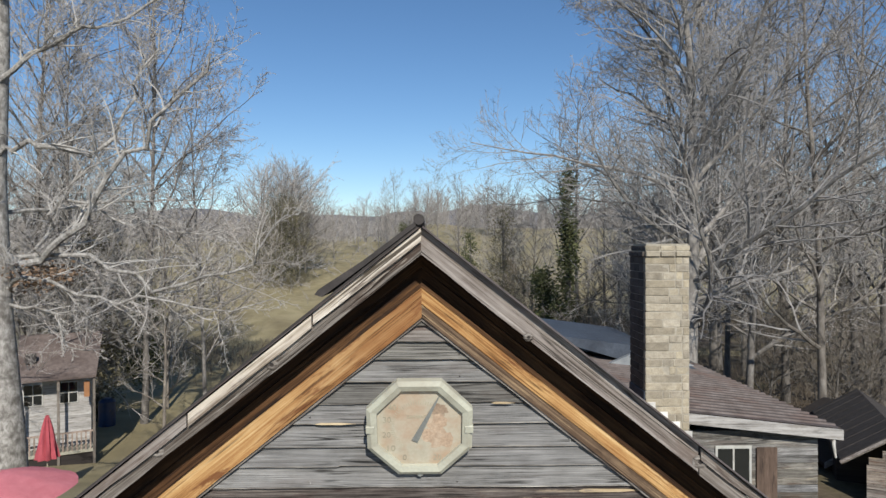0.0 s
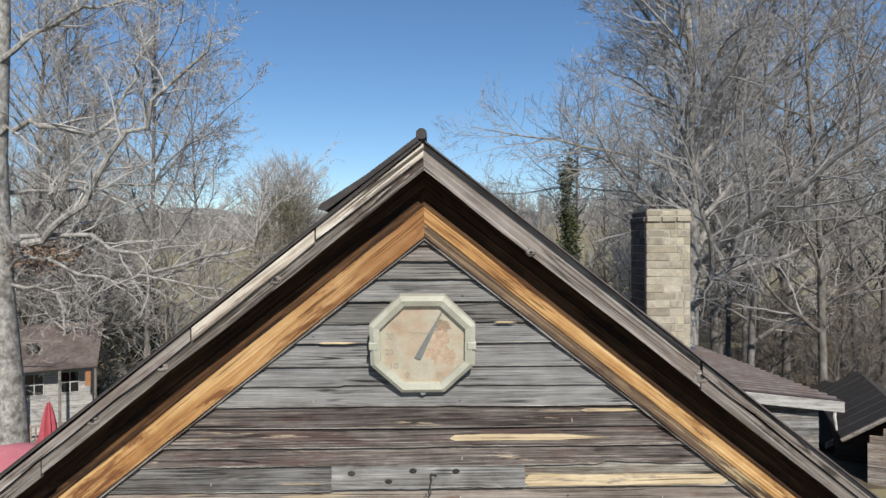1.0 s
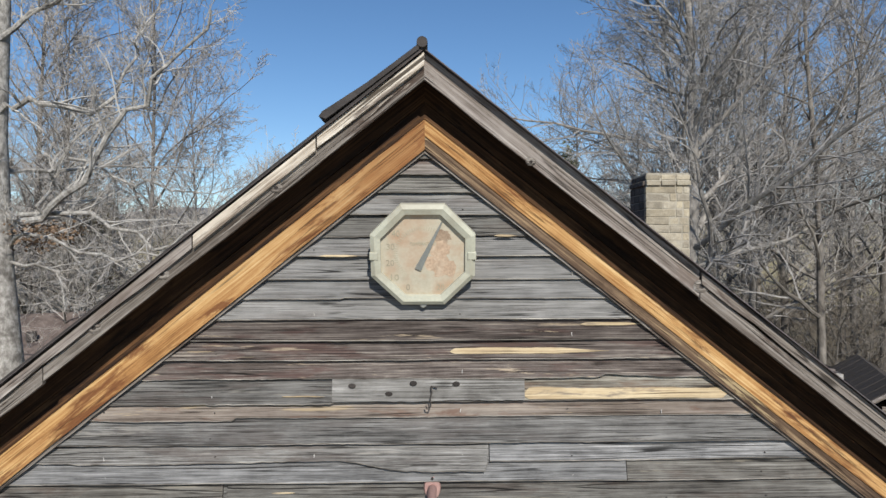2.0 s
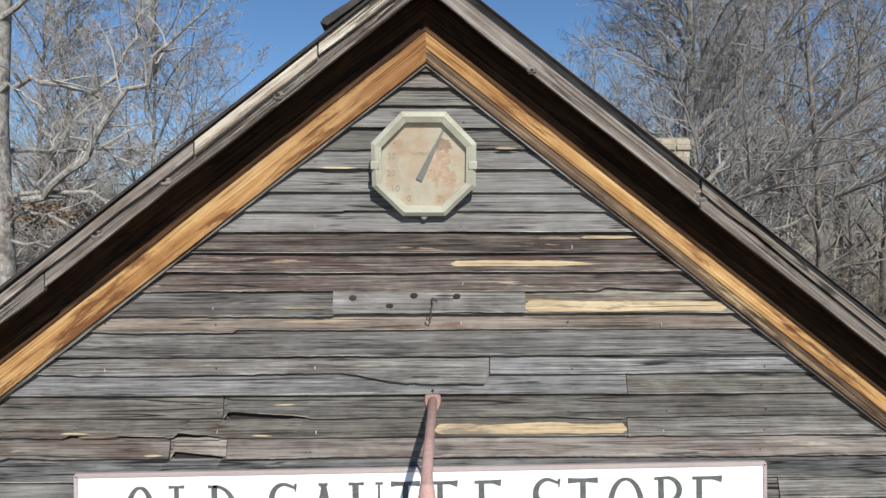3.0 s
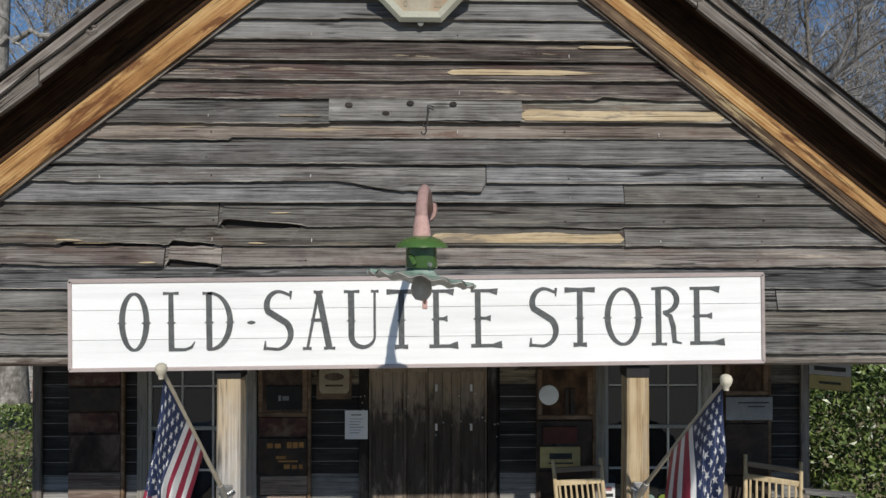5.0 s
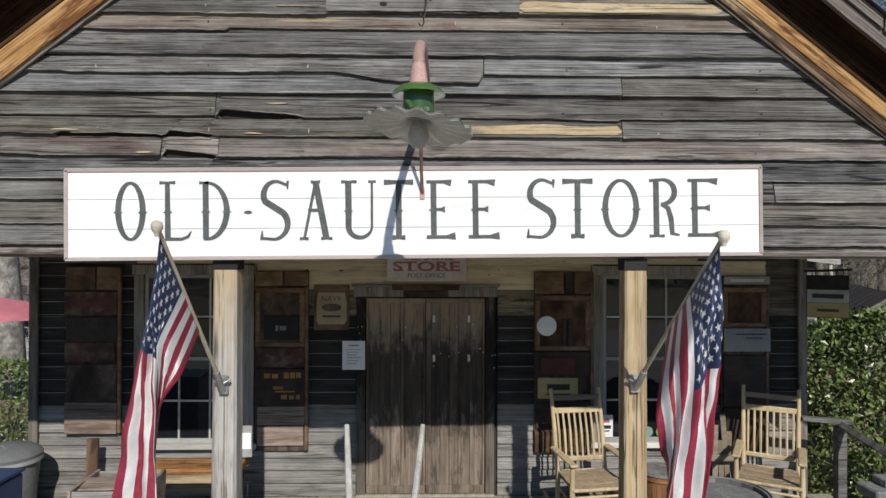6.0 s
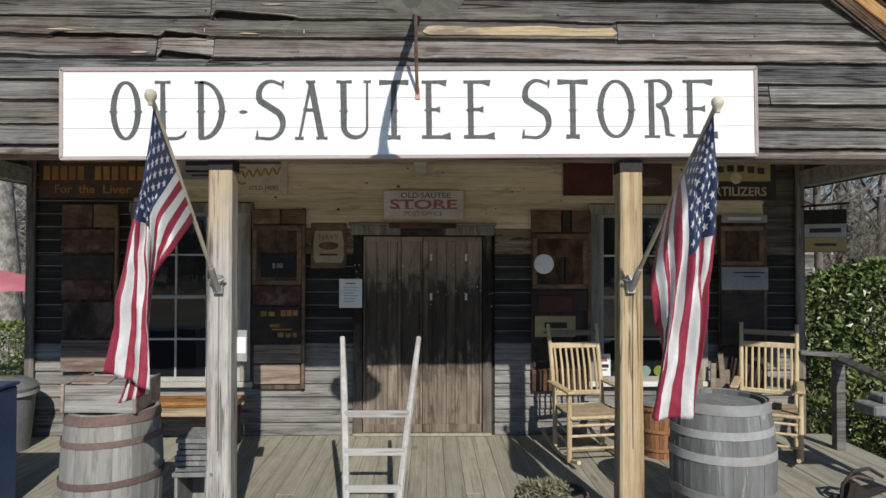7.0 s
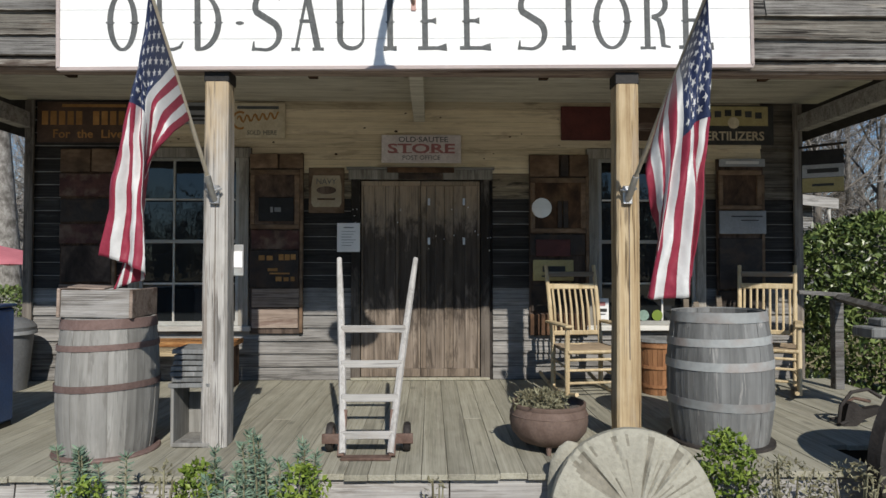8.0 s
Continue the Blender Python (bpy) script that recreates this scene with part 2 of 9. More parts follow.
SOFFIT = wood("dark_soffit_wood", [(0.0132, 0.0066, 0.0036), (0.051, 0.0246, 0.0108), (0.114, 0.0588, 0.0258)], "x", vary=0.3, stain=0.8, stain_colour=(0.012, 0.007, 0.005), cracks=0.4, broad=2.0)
ROOF_RUST = material("rusty_roof_metal", [(0.07, 0.057, 0.052), (0.12, 0.1, 0.092), (0.18, 0.155, 0.145)], (1, 1, 1), 3, rough=0.65, metal=0.15, vary=0.15, stain=0.6, stain_colour=(0.1, 0.06, 0.048), bump=0.2)
ROOF_BROWN = material("brown_cottage_shingle", [(0.09, 0.07, 0.062), (0.14, 0.112, 0.1), (0.19, 0.155, 0.14)], (1, 1, 1), 5, rough=0.85, vary=0.15, stain=0.5, stain_colour=(0.06, 0.042, 0.036), bump=0.4)
ROOF_DARK = material("dark_roofing_felt", [(0.03, 0.027, 0.026), (0.065, 0.058, 0.055)], (1, 1, 1), 8, rough=0.9)
ROOF_SLATE = material("dark_blue_roof_metal", [(0.05, 0.06, 0.08), (0.1, 0.12, 0.15)], (1, 1, 1), 5, rough=0.5, metal=0.3)
ROOF_GREY = material("galvanised_roof", [(0.3, 0.32, 0.33), (0.45, 0.47, 0.48)], (1, 1, 1), 4, rough=0.45, metal=0.5)
DECKWOOD = wood("worn_deck_board", [(0.235, 0.225, 0.175), (0.315, 0.302, 0.24), (0.39, 0.375, 0.305)], "y", vary=0.1, stain=0.3, stain_colour=(0.2, 0.18, 0.15), cracks=0.35, knots=0.4, bump=0.3)
DECKEDGE = wood("grey_deck_fascia", [(0.22, 0.21, 0.195), (0.35, 0.34, 0.325), (0.46, 0.45, 0.43)], "x", vary=0.12, stain=0.5, stain_colour=(0.15, 0.13, 0.11), cracks=0.7, knots=0.5)
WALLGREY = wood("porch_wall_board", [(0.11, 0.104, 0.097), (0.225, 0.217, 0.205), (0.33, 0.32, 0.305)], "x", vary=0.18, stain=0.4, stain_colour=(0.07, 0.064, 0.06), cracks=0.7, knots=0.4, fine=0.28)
WALLTAN = wood("sheltered_tan_board", [(0.48, 0.4, 0.265), (0.7, 0.6, 0.42), (0.8, 0.71, 0.53)], "x", vary=0.2, stain=0.55, stain_colour=(0.36, 0.28, 0.19), cracks=0.3, knots=0.5, low=0.36, high=0.64)
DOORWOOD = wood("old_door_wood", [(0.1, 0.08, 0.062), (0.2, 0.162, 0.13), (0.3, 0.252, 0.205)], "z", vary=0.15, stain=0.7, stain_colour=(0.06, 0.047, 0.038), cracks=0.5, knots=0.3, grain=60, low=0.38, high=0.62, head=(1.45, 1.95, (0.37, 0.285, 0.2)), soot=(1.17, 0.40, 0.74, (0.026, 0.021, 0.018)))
TRIMDARK = wood("dark_trim_wood", [(0.085, 0.073, 0.062), (0.17, 0.15, 0.13), (0.26, 0.232, 0.2)], "z", vary=0.2, stain=0.7, stain_colour=(0.035, 0.03, 0.026), cracks=0.5, knots=0.3)
SHUTTER = wood("brown_shutter_wood", [(0.035, 0.024, 0.018), (0.1, 0.066, 0.048), (0.19, 0.135, 0.1)], "z", vary=0.28, hue=0.25, stain=0.75, stain_colour=(0.025, 0.017, 0.013), cracks=0.3, knots=0.3, broad=1.0, grain=14, fine=0.08, low=0.34, high=0.66)
CRATE = material("grimy_crate_end", [(0.022, 0.016, 0.013), (0.065, 0.042, 0.03), (0.13, 0.083, 0.058), (0.21, 0.145, 0.1)], (1, 1, 0.6), 4, vary=0.3, stain=0.75, stain_scale=4, stain_colour=(0.016, 0.012, 0.01), hue=0.3, grain=0.25, grain_scale=25)
CRATEWARM = material("warm_brown_crate_end", [(0.1, 0.06, 0.036), (0.19, 0.125, 0.08), (0.27, 0.19, 0.125)], (0.5, 1, 1.2), 4, vary=0.2, stain=0.6, stain_scale=5, stain_colour=(0.05, 0.032, 0.022), grain=0.25, grain_scale=25)
TINRED = material("sooty_red_tin", [(0.025, 0.012, 0.01), (0.065, 0.026, 0.021), (0.11, 0.05, 0.038)], (1, 1, 1), 5, rough=0.6, vary=0.2, stain=0.6, stain_scale=9, stain_colour=(0.19, 0.14, 0.1))
TINBLACK = material("sooty_black_tin", [(0.014, 0.012, 0.011), (0.035, 0.028, 0.024), (0.06, 0.045, 0.036)], (1, 1, 1), 5, rough=0.6, vary=0.2, stain=0.5, stain_scale=7, stain_colour=(0.085, 0.05, 0.03))
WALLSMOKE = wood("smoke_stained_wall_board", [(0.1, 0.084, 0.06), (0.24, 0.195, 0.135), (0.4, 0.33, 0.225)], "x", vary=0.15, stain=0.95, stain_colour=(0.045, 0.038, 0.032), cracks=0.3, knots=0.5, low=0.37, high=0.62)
WALLEND = wood("brown_grey_wall_end_board", [(0.06, 0.052, 0.043), (0.125, 0.11, 0.09), (0.2, 0.178, 0.146)], "x", vary=0.15, stain=0.6, stain_colour=(0.04, 0.034, 0.029), cracks=0.4, knots=0.4)
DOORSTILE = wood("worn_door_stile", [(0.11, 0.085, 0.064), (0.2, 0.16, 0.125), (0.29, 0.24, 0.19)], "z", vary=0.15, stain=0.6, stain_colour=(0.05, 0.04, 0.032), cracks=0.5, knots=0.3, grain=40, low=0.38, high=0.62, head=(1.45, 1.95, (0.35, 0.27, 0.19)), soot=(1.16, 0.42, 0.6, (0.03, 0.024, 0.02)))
SHUTTERPALE = wood("pale_crate_wood", [(0.16, 0.12, 0.095), (0.28, 0.22, 0.18), (0.38, 0.31, 0.26)], "x", vary=0.15, stain=0.6, stain_colour=(0.12, 0.07, 0.055), cracks=0.6)
POSTWOOD = wood("porch_post_wood", [(0.2, 0.185, 0.165), (0.37, 0.355, 0.33), (0.5, 0.485, 0.46)], "z", vary=0.0, stain=0.5, stain_colour=(0.2, 0.182, 0.158), cracks=0.85, knots=0.7, bump=0.7, bare=0.5, bare_colour=(0.14, 0.1, 0.07), head=(2.2, 2.9, (0.46, 0.35, 0.21)))
POSTYELLOW = wood("yellow_post_wood", [(0.24, 0.16, 0.085), (0.42, 0.32, 0.19), (0.54, 0.44, 0.29)], "z", vary=0.0, stain=0.5, stain_colour=(0.34, 0.29, 0.23), cracks=0.85, knots=0.7, bump=0.7, bare=0.4, bare_colour=(0.18, 0.11, 0.06))
FRIEZE_EAST = wood("streaky_brown_frieze_wood", [(0.045, 0.028, 0.018), (0.095, 0.062, 0.04), (0.16, 0.11, 0.07), (0.3, 0.215, 0.125)], "x", vary=0.08, stain=0.75, stain_colour=(0.04, 0.024, 0.016), cracks=0.9, knots=0.8, broad=4.0, bare=0.6, bare_colour=(0.46, 0.36, 0.2))
PLANKGREY = wood("grey_knotty_plank", [(0.05, 0.047, 0.043), (0.14, 0.135, 0.126), (0.22, 0.214, 0.202), (0.32, 0.314, 0.3)], "x", vary=0.0, stain=0.5, stain_colour=(0.06, 0.055, 0.05), cracks=0.95, knots=0.8, low=0.41, high=0.59, broad=5.0)
CRATEGREY = wood("grey_crate_wood", [(0.19, 0.18, 0.165), (0.3, 0.29, 0.275), (0.4, 0.39, 0.375)], "x", vary=0.1, stain=0.5, stain_colour=(0.14, 0.12, 0.1), cracks=0.6)
TRUCKBAR = wood("whitewashed_bar_wood", [(0.24, 0.23, 0.215), (0.38, 0.37, 0.35), (0.48, 0.465, 0.44)], "x", vary=0.1, stain=0.5, stain_colour=(0.28, 0.25, 0.22), cracks=0.5, knots=0.3)
SIDING_BROWN = wood("brown_weathered_siding", [(0.022, 0.016, 0.013), (0.055, 0.041, 0.034), (0.1, 0.078, 0.066), (0.15, 0.124, 0.106), (0.26, 0.215, 0.165)], "x", vary=0.22, hue=0.3, stain=0.7, stain_colour=(0.075, 0.034, 0.026), cracks=0.9, knots=0.8, bump=0.7, bare=0.75, bare_colour=(0.36, 0.27, 0.16), low=0.405, high=0.605, fine=0.36)
SIDING_PALE = wood("pale_pinkish_siding", [(0.07, 0.058, 0.05), (0.15, 0.13, 0.115), (0.22, 0.196, 0.175), (0.31, 0.28, 0.245)], "x", vary=0.12, hue=0.3, stain=0.6, stain_colour=(0.11, 0.065, 0.05), cracks=0.9, knots=0.5, bump=0.7, bare=0.5, bare_colour=(0.42, 0.35, 0.25), low=0.4, high=0.6)
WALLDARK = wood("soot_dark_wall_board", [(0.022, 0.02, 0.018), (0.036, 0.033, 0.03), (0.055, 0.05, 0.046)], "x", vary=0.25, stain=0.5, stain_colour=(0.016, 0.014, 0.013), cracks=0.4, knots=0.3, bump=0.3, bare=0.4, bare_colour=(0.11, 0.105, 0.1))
FRIEZE_PALE = wood("golden_frieze_wood", [(0.1, 0.042, 0.016), (0.29, 0.145, 0.052), (0.45, 0.275, 0.115), (0.58, 0.42, 0.215)], "x", vary=0.08, stain=0.9, stain_colour=(0.13, 0.05, 0.02), cracks=0.7, knots=0.85, broad=4.0, bare=0.7, bare_colour=(0.045, 0.022, 0.013), low=0.36, high=0.62)
FRIEZE_WEST = wood("reddish_golden_frieze_wood", [(0.1, 0.042, 0.016), (0.29, 0.145, 0.052), (0.45, 0.275, 0.115), (0.58, 0.42, 0.215)], "x", vary=0.08, stain=0.9, stain_colour=(0.13, 0.05, 0.02), cracks=0.7, knots=0.85, broad=4.0, bare=0.7, bare_colour=(0.045, 0.022, 0.013), low=0.36, high=0.62, fade=(0.3, 2.0, (0.17, 0.066, 0.026), 0.6))
GRAVEL = material("pale_bounce_gravel", [(0.3, 0.28, 0.245), (0.39, 0.368, 0.325), (0.47, 0.447, 0.4)], (1, 1, 1), 14, detail=8, vary=0, stain=0.3, stain_scale=0.5, stain_colour=(0.46, 0.41, 0.34), grain_scale=90, bump=0.6)
RAILGREY = wood("grey_rail_wood", [(0.08, 0.078, 0.075), (0.15, 0.147, 0.143), (0.22, 0.217, 0.212)], "x", vary=0.1, stain=0.5, cracks=0.6, knots=0.4)
BLACK = material("black_paint", [(0.012, 0.012, 0.012), (0.03, 0.028, 0.027)], rough=0.6, stain=0)
SIGNWHITE = material("white_sign_paint", [(0.72, 0.73, 0.72), (0.82, 0.83, 0.82), (0.86, 0.87, 0.86)], GX, 1.2, rough=0.55, vary=0.02, stain=0.06, bump=0.15, grain=0.03)
SIGNFRAME = material("mauve_sign_frame", [(0.46, 0.39, 0.37), (0.58, 0.5, 0.48)], GX, 2, stain=0.3)
LETTER = material("grey_letter_paint", [(0.085, 0.091, 0.092), (0.125, 0.131, 0.132)], (1, 1, 1), 12, rough=0.7, stain=0, vary=0.0, grain=0.25, grain_scale=40)
WHITEPAINT = material("old_white_paint", [(0.4, 0.39, 0.36), (0.6, 0.59, 0.55), (0.7, 0.69, 0.65)], GX, 2, rough=0.6, stain=0.3, stain_colour=(0.22, 0.2, 0.17))
GREYPAINT = material("grey_sash_paint", [(0.3, 0.3, 0.28), (0.45, 0.45, 0.42)], (1, 1, 1), 5, stain=0.3)
STEEL = material("galvanised_steel", [(0.45, 0.45, 0.44), (0.62, 0.62, 0.61)], (1, 1, 1), 8, rough=0.4, metal=0.8, stain=0.2)
RUST = material("rusted_iron", [(0.1, 0.06, 0.045), (0.19, 0.125, 0.1), (0.27, 0.195, 0.16)], (1, 1, 1), 9, rough=0.85, metal=0.2, stain=0.4, stain_colour=(0.07, 0.05, 0.045), bump=0.5, bump_dist=0.004)
IRON = material("dark_iron", [(0.03, 0.027, 0.025), (0.07, 0.062, 0.058)], (1, 1, 1), 9, rough=0.7, metal=0.4)
PINKARM = material("faded_red_oxide_pipe", [(0.38, 0.235, 0.21), (0.5, 0.335, 0.305)], (1, 1, 1), 9, rough=0.6, stain=0.3, stain_colour=(0.3, 0.15, 0.12))
ENAMEL = material("green_enamel", [(0.045, 0.1, 0.022), (0.075, 0.15, 0.035)], (1, 1, 1), 4, rough=0.2, stain=0.15, spec=0.5, coat=0.4, bump=0.05)
ENAMELPALE = material("weathered_green_enamel", [(0.12, 0.2, 0.16), (0.2, 0.29, 0.24), (0.3, 0.36, 0.32)], (1, 1, 1), 6, rough=0.4, stain=0.4, stain_colour=(0.2, 0.16, 0.13))
ENAMELWHITE = material("grimy_white_enamel", [(0.36, 0.36, 0.34), (0.52, 0.52, 0.5)], (1, 1, 1), 5, rough=0.45, stain=0.4, stain_colour=(0.2, 0.16, 0.13))
BRICK = material("buff_chimney_brick", [(0.25, 0.215, 0.16), (0.35, 0.31, 0.235), (0.43, 0.385, 0.3)], (1, 1, 1), 9, vary=0.22, stain=0.5, stain_scale=3.0, stain_colour=(0.15, 0.132, 0.105), hue=0.12, bump=0.9)
MORTAR = material("pale_mortar", [(0.33, 0.3, 0.24), (0.42, 0.39, 0.32)], (1, 1, 1), 20, stain=0.5, stain_scale=2.5)
BRICKDARK = material("shade_dark_brick", [(0.06, 0.052, 0.045), (0.12, 0.1, 0.085)], (1, 1, 1), 9, vary=0.3)
BARREL = wood("silvered_oak", [(0.14, 0.137, 0.125), (0.25, 0.246, 0.23), (0.36, 0.355, 0.335)], "z", vary=0.22, stain=0.45, stain_colour=(0.13, 0.12, 0.105), cracks=0.3, knots=0.0, grain=28, low=0.34, high=0.66, bump=0.3, bare=0.3, bare_colour=(0.46, 0.455, 0.43), broad=2.0, fine=0.1)
BARRELDARK = wood("grey_painted_oak", [(0.1, 0.103, 0.102), (0.165, 0.17, 0.168), (0.25, 0.255, 0.252)], "z", vary=0.2, stain=0.5, stain_colour=(0.12, 0.115, 0.11), cracks=0.3, knots=0.0, grain=28, low=0.34, high=0.66, bump=0.3, bare=0.6, bare_colour=(0.36, 0.352, 0.335), broad=2.0, fine=0.1)
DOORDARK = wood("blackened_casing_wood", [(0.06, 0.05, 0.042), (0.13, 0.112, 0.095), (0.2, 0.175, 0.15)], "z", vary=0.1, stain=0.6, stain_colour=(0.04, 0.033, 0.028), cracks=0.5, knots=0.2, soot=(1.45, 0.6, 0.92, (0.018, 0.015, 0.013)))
CASING = wood("grey_window_casing", [(0.17, 0.155, 0.13), (0.29, 0.27, 0.235), (0.4, 0.375, 0.33)], "z", vary=0.15, stain=0.5, stain_colour=(0.1, 0.085, 0.07), cracks=0.5, knots=0.2)
CEILWOOD = wood("grey_ceiling_board", [(0.36, 0.34, 0.28), (0.52, 0.5, 0.42), (0.62, 0.6, 0.52)], "x", vary=0.12, stain=0.4, stain_colour=(0.27, 0.24, 0.19), cracks=0.4, knots=0.3)
KETTLE = material("brown_cast_iron", [(0.11, 0.072, 0.056), (0.17, 0.12, 0.097), (0.215, 0.158, 0.13)], (1, 1, 1), 5, rough=0.75, metal=0.1, stain=0.3, stain_scale=4, stain_colour=(0.09, 0.06, 0.05), bump=0.25, bump_dist=0.003)
HOOPGREY = material("grey_painted_hoop", [(0.27, 0.285, 0.283), (0.33, 0.345, 0.343)], (1, 1, 1), 5, rough=0.6, stain=0.55, stain_scale=5, stain_colour=(0.22, 0.145, 0.11), bump=0.08, grain=0.1, grain_scale=30)
HOOPRUST = material("rusty_hoop", [(0.13, 0.085, 0.075), (0.21, 0.15, 0.135)], (1, 1, 1), 9, rough=0.8, metal=0.2)
CHAIRWOOD = material("blond_rocker_wood", [(0.36, 0.27, 0.15), (0.55, 0.44, 0.27), (0.66, 0.55, 0.37)], GZ, 1.8, vary=0.08, stain=0.2, rough=0.6, grain=0.2)
CHAIRGREY = material("weathered_chair_rail", [(0.15, 0.12, 0.09), (0.28, 0.24, 0.19)], GX, 2)
WEAVE = material("woven_seat_cord", [(0.2, 0.15, 0.1), (0.36, 0.28, 0.19)], (1, 1, 1), 14, stain=0.2)
TRUCKWOOD = wood("whitewashed_truck_wood", [(0.28, 0.27, 0.25), (0.43, 0.42, 0.4), (0.53, 0.52, 0.5)], "z", vary=0.1, stain=0.4, stain_colour=(0.32, 0.29, 0.26), cracks=0.3, knots=0.2, low=0.36, high=0.64)
BASKET = material("bushel_basket_splint", [(0.22, 0.1, 0.045), (0.36, 0.185, 0.09)], GZ, 2, vary=0.15, stain=0.3)
STONE = material("pale_millstone", [(0.25, 0.24, 0.195), (0.33, 0.319, 0.262), (0.395, 0.383, 0.32)], (1, 1, 1), 3, vary=0.0, stain=0.25, stain_scale=5, stain_colour=(0.27, 0.26, 0.22), bump=0.8, bump_dist=0.01, grain_scale=40)
BLUE = material("blue_painted_steel", [(0.015, 0.045, 0.13), (0.03, 0.075, 0.19)], (1, 1, 1), 3, rough=0.35, stain=0.3, stain_colour=(0.05, 0.04, 0.05), spec=0.5)
STONEDARK = material("grimy_millstone_groove", [(0.15, 0.14, 0.11), (0.23, 0.215, 0.172), (0.3, 0.282, 0.23)], (1, 1, 1), 5, vary=0.0, stain=0.4, stain_scale=6, bump=0.6, grain_scale=40)
PLASTIC = material("grey_bin_plastic", [(0.11, 0.115, 0.12), (0.16, 0.165, 0.17)], (1, 1, 1), 4, rough=0.5, stain=0.2)
PAPER = material("white_paper", [(0.72, 0.72, 0.72), (0.8, 0.8, 0.8)], rough=0.8, stain=0.05, grain=0.03, bump=0)
INK = material("dark_ink", [(0.03, 0.03, 0.03), (0.06, 0.06, 0.06)], stain=0, bump=0)
REDPAINT = material("faded_red_letter_paint", [(0.25, 0.1, 0.1), (0.36, 0.17, 0.165)], (1, 1, 1), 12, stain=0.3)
PINKSIGN = material("faded_pink_board", [(0.47, 0.43, 0.42), (0.64, 0.6, 0.585)], (1, 1, 1), 6, stain=0.4, stain_colour=(0.25, 0.15, 0.13))
YELLOWSIGN = material("mustard_sign_paint", [(0.3, 0.25, 0.11), (0.42, 0.36, 0.18)], (1, 1, 1), 6, stain=0.5, stain_colour=(0.12, 0.09, 0.055))
REDSIGN = material("oxblood_tin_sign", [(0.075, 0.02, 0.018), (0.14, 0.04, 0.034)], (1, 1, 1), 5, rough=0.5, stain=0.5, stain_colour=(0.05, 0.025, 0.02))
BROWNSIGN = material("rusty_brown_tin_sign", [(0.06, 0.038, 0.028), (0.12, 0.075, 0.052)], (1, 1, 1), 5, rough=0.6, stain=0.5)
ORANGELET = material("dull_orange_sign_letter", [(0.3, 0.15, 0.05), (0.42, 0.23, 0.08)], (1, 1, 1), 10, stain=0.4)
CREAM = material("cream_sign_paint", [(0.42, 0.36, 0.25), (0.56, 0.5, 0.37)], (1, 1, 1), 7, stain=0.5, stain_colour=(0.22, 0.14, 0.08))
GREYSIGN = material("grey_weathered_sign", [(0.26, 0.27, 0.28), (0.4, 0.41, 0.42)], (1, 1, 1), 6, stain=0.5)
DIALRIM = material("cream_plastic_bezel", [(0.4, 0.4, 0.32), (0.47, 0.47, 0.385)], (1, 1, 1), 3, rough=0.5, vary=0.03, stain=0.8, stain_scale=3.5, stain_colour=(0.3, 0.275, 0.215), bump=0.03, grain=0.08)
DIALFACE = material("sunbleached_dial_face", [(0.42, 0.38, 0.29), (0.5, 0.46, 0.36), (0.48, 0.38, 0.28)], (1, 1, 1), 3.5, rough=0.6, stain=0.75, stain_scale=6.0,
                    stain_colour=(0.42, 0.26, 0.16), grain=0.06, bump=0.05)
DIALMARK = material("faded_dial_print", [(0.32, 0.3, 0.22), (0.4, 0.37, 0.28)], stain=0.2, bump=0)
DIALSTAIN = material("dial_rust_stain", [(0.34, 0.24, 0.165), (0.4, 0.3, 0.215), (0.26, 0.17, 0.11)], (1, 1, 1), 14, stain=0.6, stain_scale=14, stain_colour=(0.46, 0.38, 0.29), bump=0, grain=0.2)
NEEDLE = material("grey_pointer", [(0.17, 0.18, 0.17), (0.26, 0.27, 0.25)], stain=0.2, bump=0.05)
FLAGRED = material("red_flag_nylon", [(0.22, 0.022, 0.045), (0.28, 0.036, 0.062)], (1, 1, 1), 20, rough=0.5, stain=0, vary=0.0, grain=0.06, bump=0.1)
FLAGWHITE = material("white_flag_nylon", [(0.55, 0.55, 0.54), (0.62, 0.62, 0.61)], (1, 1, 1), 20, rough=0.5, stain=0, vary=0.0, grain=0.04, bump=0.1)
FLAGBLUE = material("navy_flag_nylon", [(0.02, 0.03, 0.075), (0.032, 0.045, 0.1)], (1, 1, 1), 20, rough=0.5, stain=0, vary=0.0, grain=0.06, bump=0.1)
BEADCREAM = material("cream_finial_paint", [(0.5, 0.46, 0.36), (0.62, 0.58, 0.47)], (1, 1, 1), 9, stain=0.3)
POLEWOOD = material("pale_flagpole_wood", [(0.36, 0.31, 0.23), (0.48, 0.43, 0.34)], GZ, 2, stain=0.2)
UMBRELLA = material("faded_red_canvas", [(0.46, 0.14, 0.165), (0.56, 0.2, 0.225)], (1, 1, 1), 3, rough=0.9, stain=0.2, grain=0.1, bump=0.1)
UMBDARK = material("dark_red_canvas", [(0.28, 0.05, 0.065), (0.36, 0.08, 0.095)], (1, 1, 1), 3, rough=0.9, stain=0.2, grain=0.1, bump=0.1)
BARKPALE = material("pale_sycamore_bark", [(0.12, 0.112, 0.1), (0.33, 0.316, 0.29), (0.54, 0.525, 0.492)], (1, 1, 0.6), 10, vary=0.1, stain=0.85, stain_scale=5.0, stain_colour=(0.11, 0.1, 0.088), bump=1.0, bump_dist=0.02)
